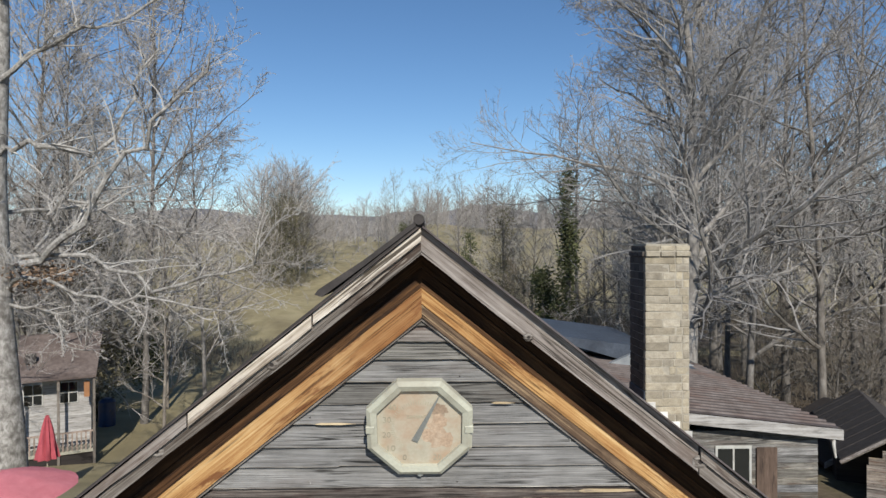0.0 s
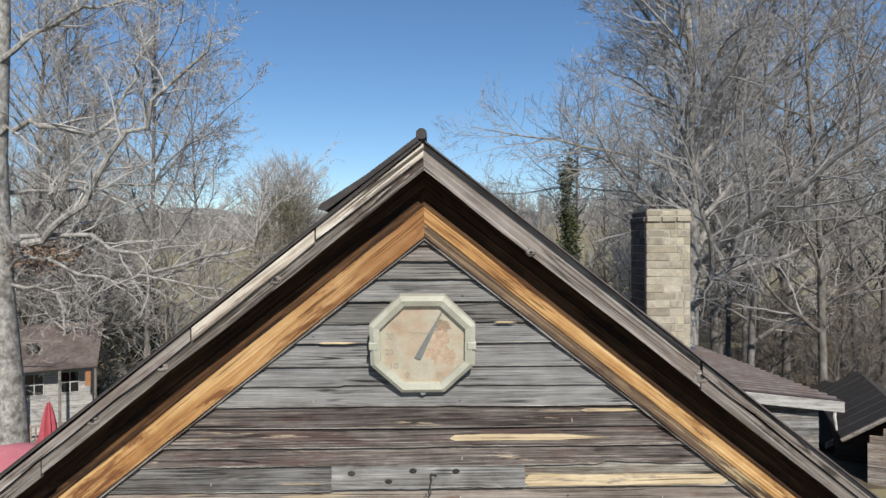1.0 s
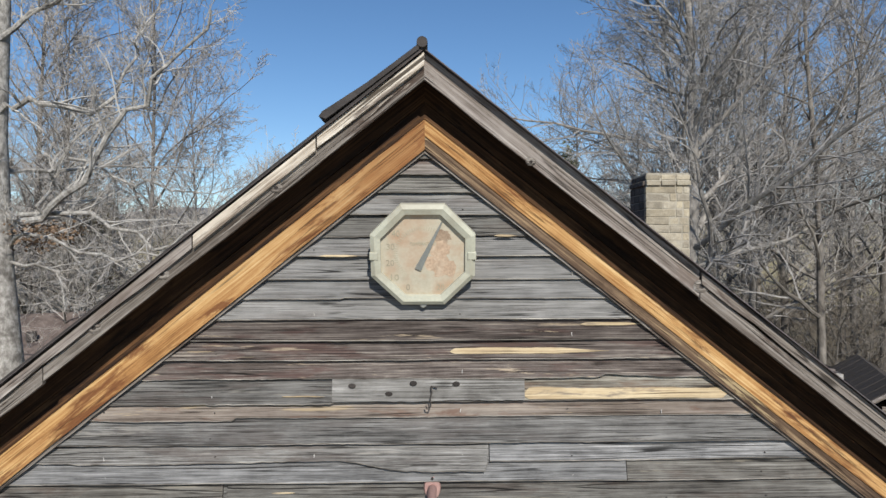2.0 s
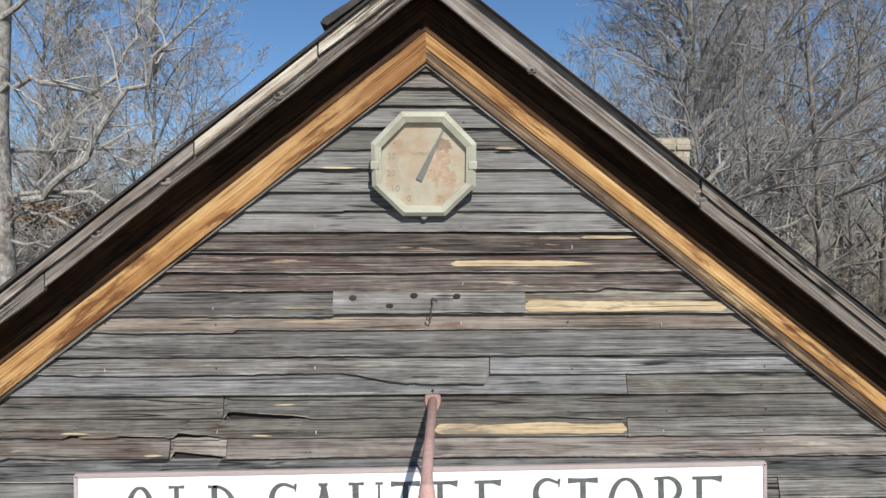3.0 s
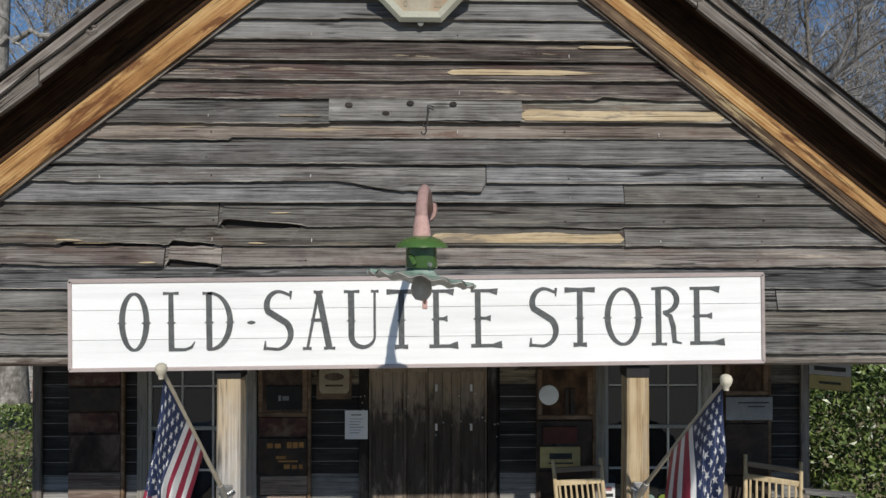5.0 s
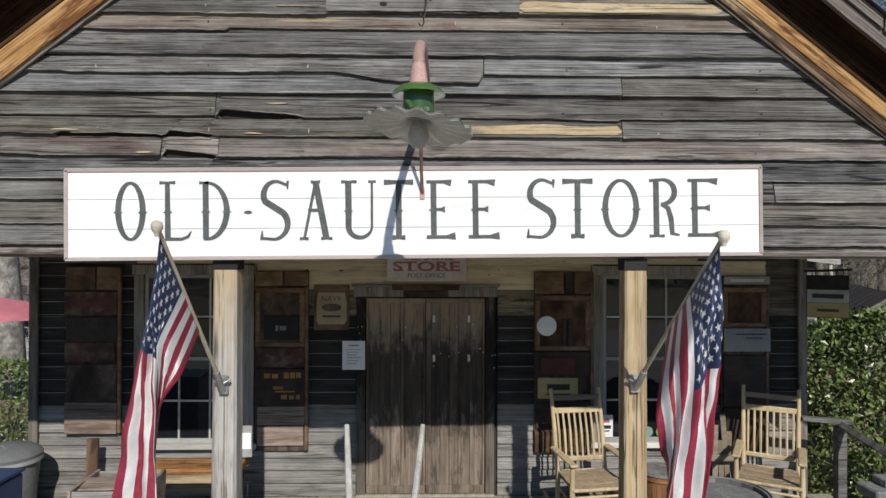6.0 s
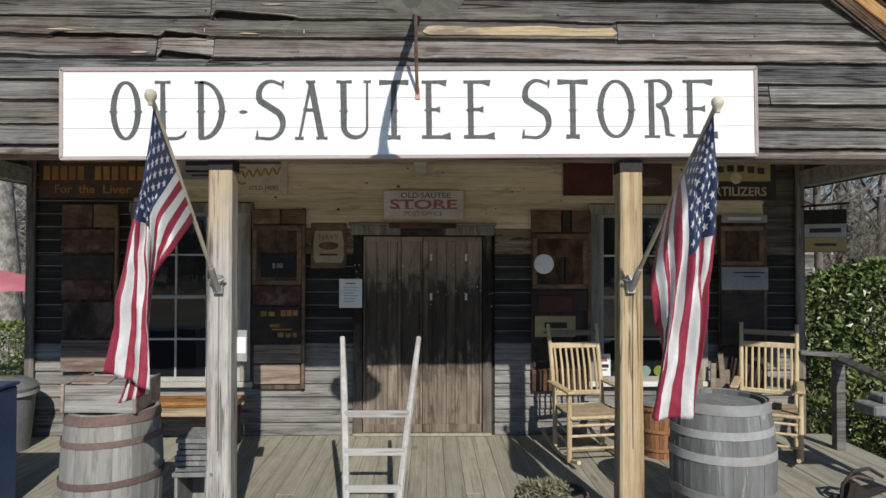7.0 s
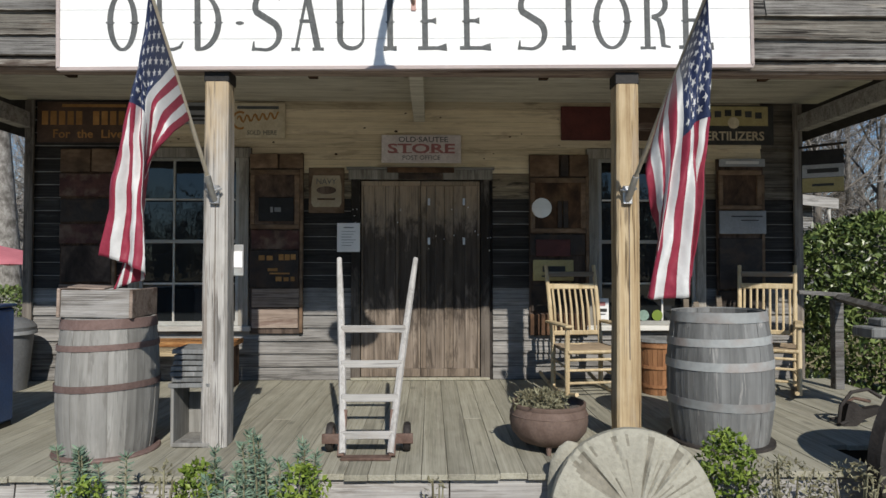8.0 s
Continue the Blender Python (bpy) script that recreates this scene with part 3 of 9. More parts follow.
BARKGREY = material("grey_bark", [(0.075, 0.066, 0.058), (0.15, 0.137, 0.122), (0.26, 0.243, 0.22)], (1, 1, 0.4), 4, vary=0.3, stain=0.4, bump=0.6, hue=0.4)
BARKLIGHT = material("silvery_grey_bark", [(0.11, 0.1, 0.09), (0.24, 0.225, 0.205), (0.4, 0.38, 0.352)], (1, 1, 0.4), 5, vary=0.1, stain=0.5, stain_scale=3, bump=0.6)
TWIGS = material("grey_brown_twigs", [(0.33, 0.31, 0.288), (0.5, 0.473, 0.443)], (1, 1, 1), 2, vary=0.35, stain=0, bump=0, hue=0.4)
TWIGDARK = material("dull_grey_twigs", [(0.26, 0.244, 0.228), (0.41, 0.387, 0.362)], (1, 1, 1), 2, vary=0.3, stain=0, bump=0, hue=0.4)
TWIGPALE = material("pale_sycamore_twigs", [(0.3, 0.285, 0.262), (0.46, 0.442, 0.412)], (1, 1, 1), 3, vary=0.1, stain=0, bump=0)
FARTWIG = material("hazy_far_twigs", [(0.19, 0.177, 0.165), (0.29, 0.272, 0.255)], (1, 1, 1), 0.2, vary=0, stain=0, bump=0)
TWIGBROWN = material("tan_brushwood", [(0.115, 0.1, 0.078), (0.195, 0.168, 0.135)], (1, 1, 1), 1, vary=0.25, stain=0, bump=0, hue=0.4)
LITTER = material("leaf_litter", [(0.05, 0.038, 0.026), (0.1, 0.077, 0.054), (0.15, 0.12, 0.085)], (1, 1, 1), 3, vary=0, stain=0.4, stain_scale=0.4, stain_colour=(0.12, 0.12, 0.06), grain_scale=30)


def leaf_material(name, dark, light, rough=0.4, spec=0.5):
    m = bpy.data.materials.new(name)
    m.use_nodes = True
    nt = m.node_tree
    n, l = nt.nodes, nt.links
    b = n["Principled BSDF"]
    geo = n.new("ShaderNodeNewGeometry")
    ramp = n.new("ShaderNodeValToRGB")
    e = ramp.color_ramp.elements
    e[0].color, e[1].color = (*dark, 1), (*light, 1)
    l.new(geo.outputs["Random Per Island"], ramp.inputs[0])
    l.new(ramp.outputs[0], b.inputs["Base Color"])
    b.inputs["Roughness"].default_value = rough
    b.inputs["Specular IOR Level"].default_value = spec
    return m


LEAFGLOSS = leaf_material("glossy_camellia_leaf", (0.022, 0.046, 0.012), (0.18, 0.235, 0.07), 0.36)
LEAFVINE = leaf_material("brown_green_vine", (0.075, 0.07, 0.04), (0.19, 0.17, 0.11), 0.7, 0.2)
LEAFSPURGE = leaf_material("blue_green_spurge_leaf", (0.12, 0.19, 0.14), (0.22, 0.3, 0.21), 0.6, 0.2)
LEAFBRIGHT = leaf_material("bright_box_leaf", (0.07, 0.12, 0.015), (0.22, 0.29, 0.05), 0.5, 0.3)
LEAFSAGE = leaf_material("dry_sage_leaf", (0.12, 0.11, 0.065), (0.27, 0.26, 0.17), 0.7, 0.2)
CONIFER = leaf_material("dark_ivy_green", (0.04, 0.05, 0.022), (0.11, 0.12, 0.055), 0.6, 0.2)
DRYLEAF = leaf_material("dry_oak_leaf", (0.11, 0.075, 0.05), (0.25, 0.175, 0.12), 0.7, 0.2)


def glass_material(name):
    m = bpy.data.materials.new(name)
    m.use_nodes = True
    nt = m.node_tree
    n, l = nt.nodes, nt.links
    b = n["Principled BSDF"]
    b.inputs["Base Color"].default_value = (0.012, 0.014, 0.015, 1)
    b.inputs["Roughness"].default_value = 0.02
    b.inputs["Specular IOR Level"].default_value = 0.6
    b.inputs["Transmission Weight"].default_value = 0.0
    nz = n.new("ShaderNodeTexNoise")
    nz.inputs["Scale"].default_value = 2.5
    bp = n.new("ShaderNodeBump")
    bp.inputs["Strength"].default_value = 0.03
    bp.inputs["Distance"].default_value = 0.02
    l.new(nz.outputs["Fac"], bp.inputs["Height"])
    l.new(bp.outputs[0], b.inputs["Normal"])
    return m


GLASS = glass_material("dark_window_glass")


# ---- building helpers ----
class Geo:
    """Vertices and faces of one mesh, with a material slot for each face."""

    def __init__(self):
        self.v, self.f, self.m = [], [], []

    def add(self, verts, faces, slot=0):
        k = len(self.v)
        self.v += [tuple(p) for p in verts]
        self.f += [tuple(i + k for i in q) for q in faces]
        self.m += [slot] * len(faces)
        return self

    def box(self, x0, x1, y0, y1, z0, z1, b=0.004, slot=0, m=None):
        """A box with chamfered edges, perhaps moved by m."""
        b = min(b, 0.3 * abs(x1 - x0), 0.3 * abs(y1 - y0), 0.3 * abs(z1 - z0))
        vs, fs = [], []
        sx, sy, sz = (x0, x1), (y0, y1), (z0, z1)
        idx = {}
        for i in range(2):
            for j in range(2):
                for k in range(2):
                    ix, iy, iz = (1, -1)[i], (1, -1)[j], (1, -1)[k]
                    for a in range(3):
                        p = [sx[i] + b * ix, sy[j] + b * iy, sz[k] + b * iz]
                        p[a] = (sx[i], sy[j], sz[k])[a]
                        idx[i, j, k, a] = len(vs)
                        vs.append(Vector(p))
        for a in range(3):
            o = [q for q in range(3) if q != a]
            for s in range(2):
                c = []
                for (p, q) in ((0, 0), (1, 0), (1, 1), (0, 1)):
                    t = [0, 0, 0]
                    t[a], t[o[0]], t[o[1]] = s, p, q
                    c.append(idx[(*t, a)])
                fs.append(c)
        for a in range(3):
            o = [q for q in range(3) if q != a]
            for p in range(2):
                for q in range(2):
                    t0, t1 = [0, 0, 0], [0, 0, 0]
                    t0[o[0]], t0[o[1]] = p, q
                    t1[o[0]], t1[o[1]] = p, q
                    t1[a] = 1
                    fs.append([idx[(*t0, o[0])], idx[(*t1, o[0])], idx[(*t1, o[1])], idx[(*t0, o[1])]])
        for i in range(2):
            for j in range(2):
                for k in range(2):
                    fs.append([idx[i, j, k, 0], idx[i, j, k, 1], idx[i, j, k, 2]])
        if m is not None:
            vs = [m @ p for p in vs]
        return self.add(vs, fs, slot)

    def tube(self, pts, radii, sides=8, slot=0, caps=True):
        pts = [Vector(p) for p in pts]
        if not hasattr(radii, "__len__"):
            radii = [radii] * len(pts)
        vs, fs = [], []
        side = None
        for i, p in enumerate(pts):
            d = (pts[min(i + 1, len(pts) - 1)] - pts[max(i - 1, 0)]).normalized()
            if side is None:
                side = d.cross(Vector((0.31, 0.77, 0.55)) if abs(d.z) > 0.9 else Vector((0, 0, 1))).normalized()
            else:
                side = (side - d * side.dot(d)).normalized()
            up = d.cross(side)
            for s in range(sides):
                a = 2 * math.pi * s / sides
                vs.append(p + (side * math.cos(a) + up * math.sin(a)) * radii[i])
        for i in range(len(pts) - 1):
            for s in range(sides):
                t = (s + 1) % sides
                fs.append((i * sides + s, i * sides + t, (i + 1) * sides + t, (i + 1) * sides + s))
        if caps:
            fs.append(tuple(range(sides))[::-1])
            fs.append(tuple(range((len(pts) - 1) * sides, len(pts) * sides)))
        return self.add(vs, fs, slot)

    def lathe(self, prof, sides=32, centre=(0, 0, 0), slot=0, a0=0.0, a1=2 * math.pi, m=None):
        """prof: (radius, z) pairs turned round the z axis."""
        full = abs(a1 - a0 - 2 * math.pi) < 1e-6
        cols = sides if full else sides + 1
        vs, fs = [], []
        for r, z in prof:
            for s in range(cols):
                a = a0 + (a1 - a0) * s / sides
                vs.append(Vector((centre[0] + r * math.cos(a), centre[1] + r * math.sin(a), centre[2] + z)))
        for i in range(len(prof) - 1):
            for s in range(sides):
                t = (s + 1) % cols
                fs.append((i * cols + s, i * cols + t, (i + 1) * cols + t, (i + 1) * cols + s))
        if m is not None:
            vs = [m @ p for p in vs]
        return self.add(vs, fs, slot)

    def prism(self, outline, y0, y1, slot=0):
        """A flat outline of (x, z), from y0 back to y1."""
        k = len(outline)
        vs = [(x, y0, z) for x, z in outline] + [(x, y1, z) for x, z in outline]
        fs = [tuple(range(k)), tuple(range(2 * k - 1, k - 1, -1))]
        fs += [(i, i + k, (i + 1) % k + k, (i + 1) % k) for i in range(k)]
        return self.add(vs, fs, slot)


def mesh_of(name, geo, mats, smooth=False):
    me = bpy.data.meshes.new(name)
    me.from_pydata(geo.v, [], geo.f)
    for mt in mats if isinstance(mats, (list, tuple)) else [mats]:
        me.materials.append(mt)
    if any(geo.m):
        me.polygons.foreach_set("material_index", geo.m)
    if len(geo.f) < 20000:
        bm = bmesh.new()
        bm.from_mesh(me)
        bmesh.ops.recalc_face_normals(bm, faces=bm.faces)
        bm.to_mesh(me)
        bm.free()
    if smooth:
        me.polygons.foreach_set("use_smooth", [True] * len(me.polygons))
        try:
            me.set_sharp_from_angle(angle=radians(40))
        except AttributeError:
            pass
    me.update()
    return me


def part(name, geo, mats, parent=None, label="", smooth=False, at=None):
    ob = new(name, geo if isinstance(geo, bpy.types.Mesh) else mesh_of(name, geo, mats, smooth))
    if parent is not None:
        ob.parent = parent
    if at is not None:
        ob.matrix_basis = at
    if label:
        ob["label"] = label
    return ob


def thing(name, label, category, at=None, group="", kind=""):
    ob = new(name)
    ob.empty_display_size = 0.1
    if at is not None:
        ob.matrix_basis = at
    return tagged(ob, label, category, group, kind)


def single(name, geo, mats, label, category, at=None, group="", kind="", smooth=False):
    return tagged(part(name, geo, mats, None, "", smooth, at), label, category, group, kind)


def board_geo(x0, x1, z0, z1, y, thick=0.02, lap=0.012, jag=0.004, seed=0, slope0=0.0, slope1=0.0, step=0.12, warp=0.004, lip=0.003):
    """A lapped board along x: its foot stands proud by lap and is a little ragged; ends may slant."""
    g = Geo()
    n = max(2, int((x1 - x0) / step))
    vs = []
    for i in range(n + 1):
        u = i / n
        x = x0 + (x1 - x0) * u
        a = noise.noise((x * 1.1, seed * 3.7, 0.3)) * jag * 1.1 + noise.noise((x * 4.0, seed * 5.1, 2.3)) * jag * 0.35 + noise.noise((x * 26.0, seed * 5.1, 8.3)) * jag * 0.5
        c = noise.noise((x * 0.9, seed * 2.9, 7.7)) * warp
        dx = slope0 * (1 - u) + slope1 * u
        zb = z0 + a
        vs += [(x, y - lap - thick + c, zb), (x, y - lap - thick + c, zb + lip), (x + dx, y - 0.004, z1), (x, y - lap, zb), (x + dx, y + 0.006, z1)]
    fs = []
    for i in range(n):
        p, q = 5 * i, 5 * i + 5
        fs += [(p, q, q + 1, p + 1), (p + 1, q + 1, q + 2, p + 2), (p, p + 3, q + 3, q), (p + 2, q + 2, q + 4, p + 4), (p + 3, p + 4, q + 4, q + 3)]
    fs += [(0, 1, 2, 4, 3), tuple(5 * n + k for k in (0, 3, 4, 2, 1))]
    g.add(vs, fs)
    if lip > 0.004:
        g.m = [1 if i < 5 * n and i % 5 in (0, 2) else 0 for i in range(len(fs))]
    return g


def lettering(body, width, height, depth=0.002, bold=0.0):
    """Flat letters in the built-in font, fitted to a width and height, centred, facing -y."""
    cu = bpy.data.curves.new("lettering", "FONT")
    cu.body, cu.extrude, cu.resolution_u, cu.offset = body, 0.01, 3, bold
    ob = new("lettering", cu)
    me = bpy.data.meshes.new_from_object(ob.evaluated_get(bpy.context.evaluated_depsgraph_get()))
    bpy.data.objects.remove(ob)
    bpy.data.curves.remove(cu)
    g = Geo()
    co = np.array([v.co for v in me.vertices])
    lo, hi = co.min(0), co.max(0)
    s = (hi - lo)
    vs = [((p[0] - (lo[0] + hi[0]) / 2) / s[0] * width, -depth if p[2] > 0 else 0.0, (p[1] - (lo[1] + hi[1]) / 2) / s[1] * height) for p in co]
    g.add(vs, [tuple(p.vertices) for p in me.polygons])
    bpy.data.meshes.remove(me)
    return g


# ---- ground and distance ----
def smooth_step(t):
    t = max(0.0, min(1.0, t))
    return t * t * (3 - 2 * t)


def ground_z(x, y):
    d = -4.5 * smooth_step((y - 6) / 26) * smooth_step((1 - x) / 12) - 1.2 * smooth_step((y - 14) / 30) * smooth_step((x - 1) / 12)
    d += 0.25 * noise.noise((x * 0.07, y * 0.07, 0.0)) * smooth_step((abs(x) + abs(y) - 10) / 20)
    d += 0.14 * min(max(0.0, y - 66), 90) * smooth_step((y - 66) / 25)
    d += 0.02 * max(0.0, math.hypot(x, y) - 250) * smooth_step((math.hypot(x, y) - 250) / 400)
    return d


def spaced(a, n, near):
    """Numbers from -a to a, close together round zero."""
    return [math.copysign(near * (math.exp(abs(k) / n * math.log(a / near + 1)) - 1), k) for k in range(-n, n + 1)]


g = Geo()
xs, ys = spaced(2600, 46, 3.0), spaced(2600, 46, 3.0)
g.add([(x, y, ground_z(x, y)) for y in ys for x in xs], [(j * 93 + i, j * 93 + i + 1, j * 93 + 94 + i, j * 93 + 93 + i) for j in range(92) for i in range(92)])
GRASS = material("winter_grass", [(0.165, 0.14, 0.078), (0.255, 0.22, 0.125), (0.33, 0.285, 0.175)], (1, 1, 1), 0.35, detail=10, vary=0, stain=0.5, stain_scale=0.12, stain_colour=(0.16, 0.13, 0.08), grain_scale=14, bump=0.6, bump_dist=0.05)
single("ground", g, GRASS, "winter lawn and meadow, yellow-green grass", "ground", kind="structure", smooth=True)

# unseen pale ground, added to throw sunlight up under the porch
g = Geo()
xs, ys = [-16 + 2.0 * i for i in range(17)], [-22 + 1.9 * j for j in range(12)]
g.add([(x + 0.5 * noise.noise((x, y, 1)), y + 0.5 * noise.noise((x, y, 4)), 0.02 + 0.012 * noise.noise((x * 0.7, y * 0.7, 0))) for y in ys for x in xs], [(j * 17 + i, j * 17 + i + 1, j * 17 + 18 + i, j * 17 + 17 + i) for j in range(11) for i in range(16)])
single("ground_forecourt", g, GRAVEL, "unseen pale gravel added before the porch to bounce light up", "ground", kind="structure", smooth=True)
# the blue cast in the darker tones paints in distance haze
FOREST = material("far_bare_forest", [(0.095, 0.096, 0.108), (0.14, 0.139, 0.148), (0.18, 0.174, 0.176)], (1, 1, 1), 0.02, detail=12, vary=0, stain=0.3, stain_scale=0.012, stain_colour=(0.11, 0.12, 0.11), grain_scale=0.3, bump=0)


def mountain(name, y, amp, base, seed, x0=-2600, x1=2600, rows=14):
    g = Geo()
    n = 150
    vs = []
    for j in range(rows):
        v = j / (rows - 1)
        for i in range(n + 1):
            x = x0 + (x1 - x0) * i / n
            crest = base + amp * (0.55 + 0.9 * noise.noise((x * 0.0022, seed, 0.4)) + 0.35 * noise.noise((x * 0.008, seed, 1.4)) + 0.08 * noise.noise((x * 0.04, seed, 3.4)))
            z = -10 + (crest + 10) * math.sin(v * math.pi / 2) ** 1.2
            vs.append((x, y + 420 * v + 60 * noise.noise((x * 0.004, v * 3, seed)), z + 6 * noise.noise((x * 0.02, v * 9, seed))))
    fs = [(j * (n + 1) + i, j * (n + 1) + i + 1, (j + 1) * (n + 1) + i + 1, (j + 1) * (n + 1) + i) for j in range(rows - 1) for i in range(n)]
    g.add(vs, fs)
    return single(name, g, FOREST, "distant wooded mountain ridge, grey-brown and bluish", "mountain", kind="structure", smooth=True)


mountain("backdrop_mountain", 1500, 62, 74, 5.3)
mountain("backdrop_foothill", 820, 26, 20, 9.1)

# ---- the store: frame, roofs, deck, porch ----
AX, SLOPE = 0.058, 0.79     # the gable's axis and the roof's rise over run
HALF = 3.95                 # half the store's width
WALL_Y, BACK_Y = 2.32, 12.0  # porch wall and rear wall
DECK_Z, CEIL_Z = 0.55, 3.40


def roof_z(x, top):
    return top - SLOPE * abs(x - AX)


# gable wall core behind the clapboards
g = Geo()
zb = 3.07
xe = (6.50 - zb) / SLOPE
g.prism([(AX - xe, zb), (AX + xe, zb), (AX, 6.50)], 0.012, 0.10)
gable = tagged(part("wall_gable", g, SIDING_DARK), "weathered grey clapboard gable over the porch", "wall", kind="structure")

# rear body: porch wall core, side and rear walls
g = Geo()
g.box(AX - HALF, AX + HALF, WALL_Y + 0.03, WALL_Y + 0.15, 0.3, 3.56)
porch_wall = tagged(part("wall_porch", g, SIDING_DARK), "old clapboard store front under the porch, tan above and dark below", "wall", kind="structure")
for nm, x0, x1 in (("wall_west", AX - HALF, AX - HALF + 0.14), ("wall_east", AX + HALF - 0.14, AX + HALF)):
    g = Geo()
    g.box(x0, x1, WALL_Y + 0.16, BACK_Y, 0.2, 3.56)
    tagged(part(nm, g, SIDING), "weathered clapboard side wall of the store", "wall", kind="structure")
g = Geo()
g.prism([(AX - HALF, 0.2), (AX + HALF, 0.2), (AX + HALF, 3.8), (AX, 6.6), (AX - HALF, 3.8)], BACK_Y, BACK_Y + 0.15)
tagged(part("wall_north", g, SIDING), "weathered clapboard rear gable wall", "wall", kind="structure")

# roof
roof = thing("roof", "rusty metal gable roof with felt edges over boards", "roof", kind="structure")
EAVE = 4.55
for s, nm in ((-1, "west"), (1, "east")):
    g = Geo()
    top = 6.815
    n = 60
    vs, fs = [], []
    rib = 0
    ylist = []
    y = -0.30
    while y < BACK_Y + 0.3:
        ylist += [(y, 0.0), (y + 0.02, 0.014), (y + 0.05, 0.014), (y + 0.07, 0.0)]
        y += 0.30
    for u in (0.0, 1.0):
        for yy, h in ylist:
            x = AX + s * (0.01 + u * (EAVE - 0.01))
            vs.append((x, yy, roof_z(x, top) + h))
    k = len(ylist)
    fs += [(i, i + 1, k + i + 1, k + i) for i in range(k - 1)]
    g.add(vs, fs)
    part("roof_panel", g, ROOF_RUST, roof)
    g = Geo()
    x0, x1 = AX, AX + s * EAVE
    g.prism([(x0, 6.806), (x1, roof_z(x1, 6.806)), (x1, roof_z(x1, 6.772)), (x0, 6.772)], -0.243, BACK_Y + 0.25)
    part("roof_felt", g, ROOF_DARK, roof)
# ridge cap
g = Geo()
g.tube([(AX - 0.012, -0.31, 6.858), (AX - 0.02, 1.0, 6.85), (AX - 0.02, BACK_Y + 0.3, 6.845)], 0.034, 12)
part("ridge_cap", g, ROOF_DARK, roof, "black rolled ridge cap", True)
# a loose lifted sheet by the west rake
g = Geo()
g.prism([(AX - 0.03, 6.815), (AX - 0.35, 6.572), (AX - 0.6, 6.388), (AX - 0.645, 6.402), (AX - 0.625, 6.432), (AX - 0.35, 6.61), (AX - 0.03, 6.85)], -0.305, 0.6)
part("roof_felt", g, ROOF_DARK, roof, "lifted black felt strip")


def sloped_board(name, s, z_top, z_bot, u0, u1, y0, y1, mat, parent, label="", seed=0, jag=0.006):
    """A board laid along one slope of the gable, with its grain along its length; u is the distance run out from the axis."""
    c = 1 / math.hypot(1, SLOPE)
    n = max(3, int((u1 - u0) / 0.15))
    g = Geo()
    vs = []
    for i in range(n + 1):
        u = u0 + (u1 - u0) * i / n
        a = jag * (noise.noise((u * 1.3, seed, 0.5)) + 0.7 * noise.noise((u * 7, seed, 4.5)))
        b = jag * 0.7 * noise.noise((u * 1.1, seed, 9.5))
        zt, zb_ = z_top - SLOPE * u + b, z_bot - SLOPE * u + a
        for (yy, zz) in ((y0, zb_), (y0, zt), (y1, zt), (y1, zb_)):
            vs.append((u, yy, zz))
    fs = [(4 * i + k, 4 * i + (k + 1) % 4, 4 * i + 4 + (k + 1) % 4, 4 * i + 4 + k) for i in range(n) for k in range(4)]
    fs += [(0, 1, 2, 3), (4 * n + 3, 4 * n + 2, 4 * n + 1, 4 * n)]
    # turn into board coordinates: x along the slope
    down = Matrix(((c, 0, -SLOPE * c), (0, 1, 0), (SLOPE * c, 0, c)))
    inv = down.transposed()
    loc = Vector((u0, 0, z_top - SLOPE * u0))
    m = Matrix.Rotation(math.atan(SLOPE), 4, "Y")
    base = Matrix.Translation(loc) @ m
    g.add([base.inverted() @ Vector(p) for p in vs], fs)
    at = Matrix.Translation((AX, 0, 0)) @ Matrix.Diagonal((s, 1, 1, 1)) @ base
    ob = part(name, g, mat, parent, label)
    if s > 0:
        ob.matrix_basis = at
    else:
        # mirrored: bake the mirror into the mesh so that the object keeps a plain scale
        for v in ob.data.vertices:
            q = at @ v.co
            v.co = Matrix.Rotation(-math.atan(SLOPE), 4, "Y").inverted() @ (q - Vector((AX - u0, 0, loc.z)))
        ob.matrix_basis = Matrix.Translation((AX - u0, 0, loc.z)) @ Matrix.Rotation(-math.atan(SLOPE), 4, "Y")
        ob.data.flip_normals()
    return ob


for s in (-1, 1):
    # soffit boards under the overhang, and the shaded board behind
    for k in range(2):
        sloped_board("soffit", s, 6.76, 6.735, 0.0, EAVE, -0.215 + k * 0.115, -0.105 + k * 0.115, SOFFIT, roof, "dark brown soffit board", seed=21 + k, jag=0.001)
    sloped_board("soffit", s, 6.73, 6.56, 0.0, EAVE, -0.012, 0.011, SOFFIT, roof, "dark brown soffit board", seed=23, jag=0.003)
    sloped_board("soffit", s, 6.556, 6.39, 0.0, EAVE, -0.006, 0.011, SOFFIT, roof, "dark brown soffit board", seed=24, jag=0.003)

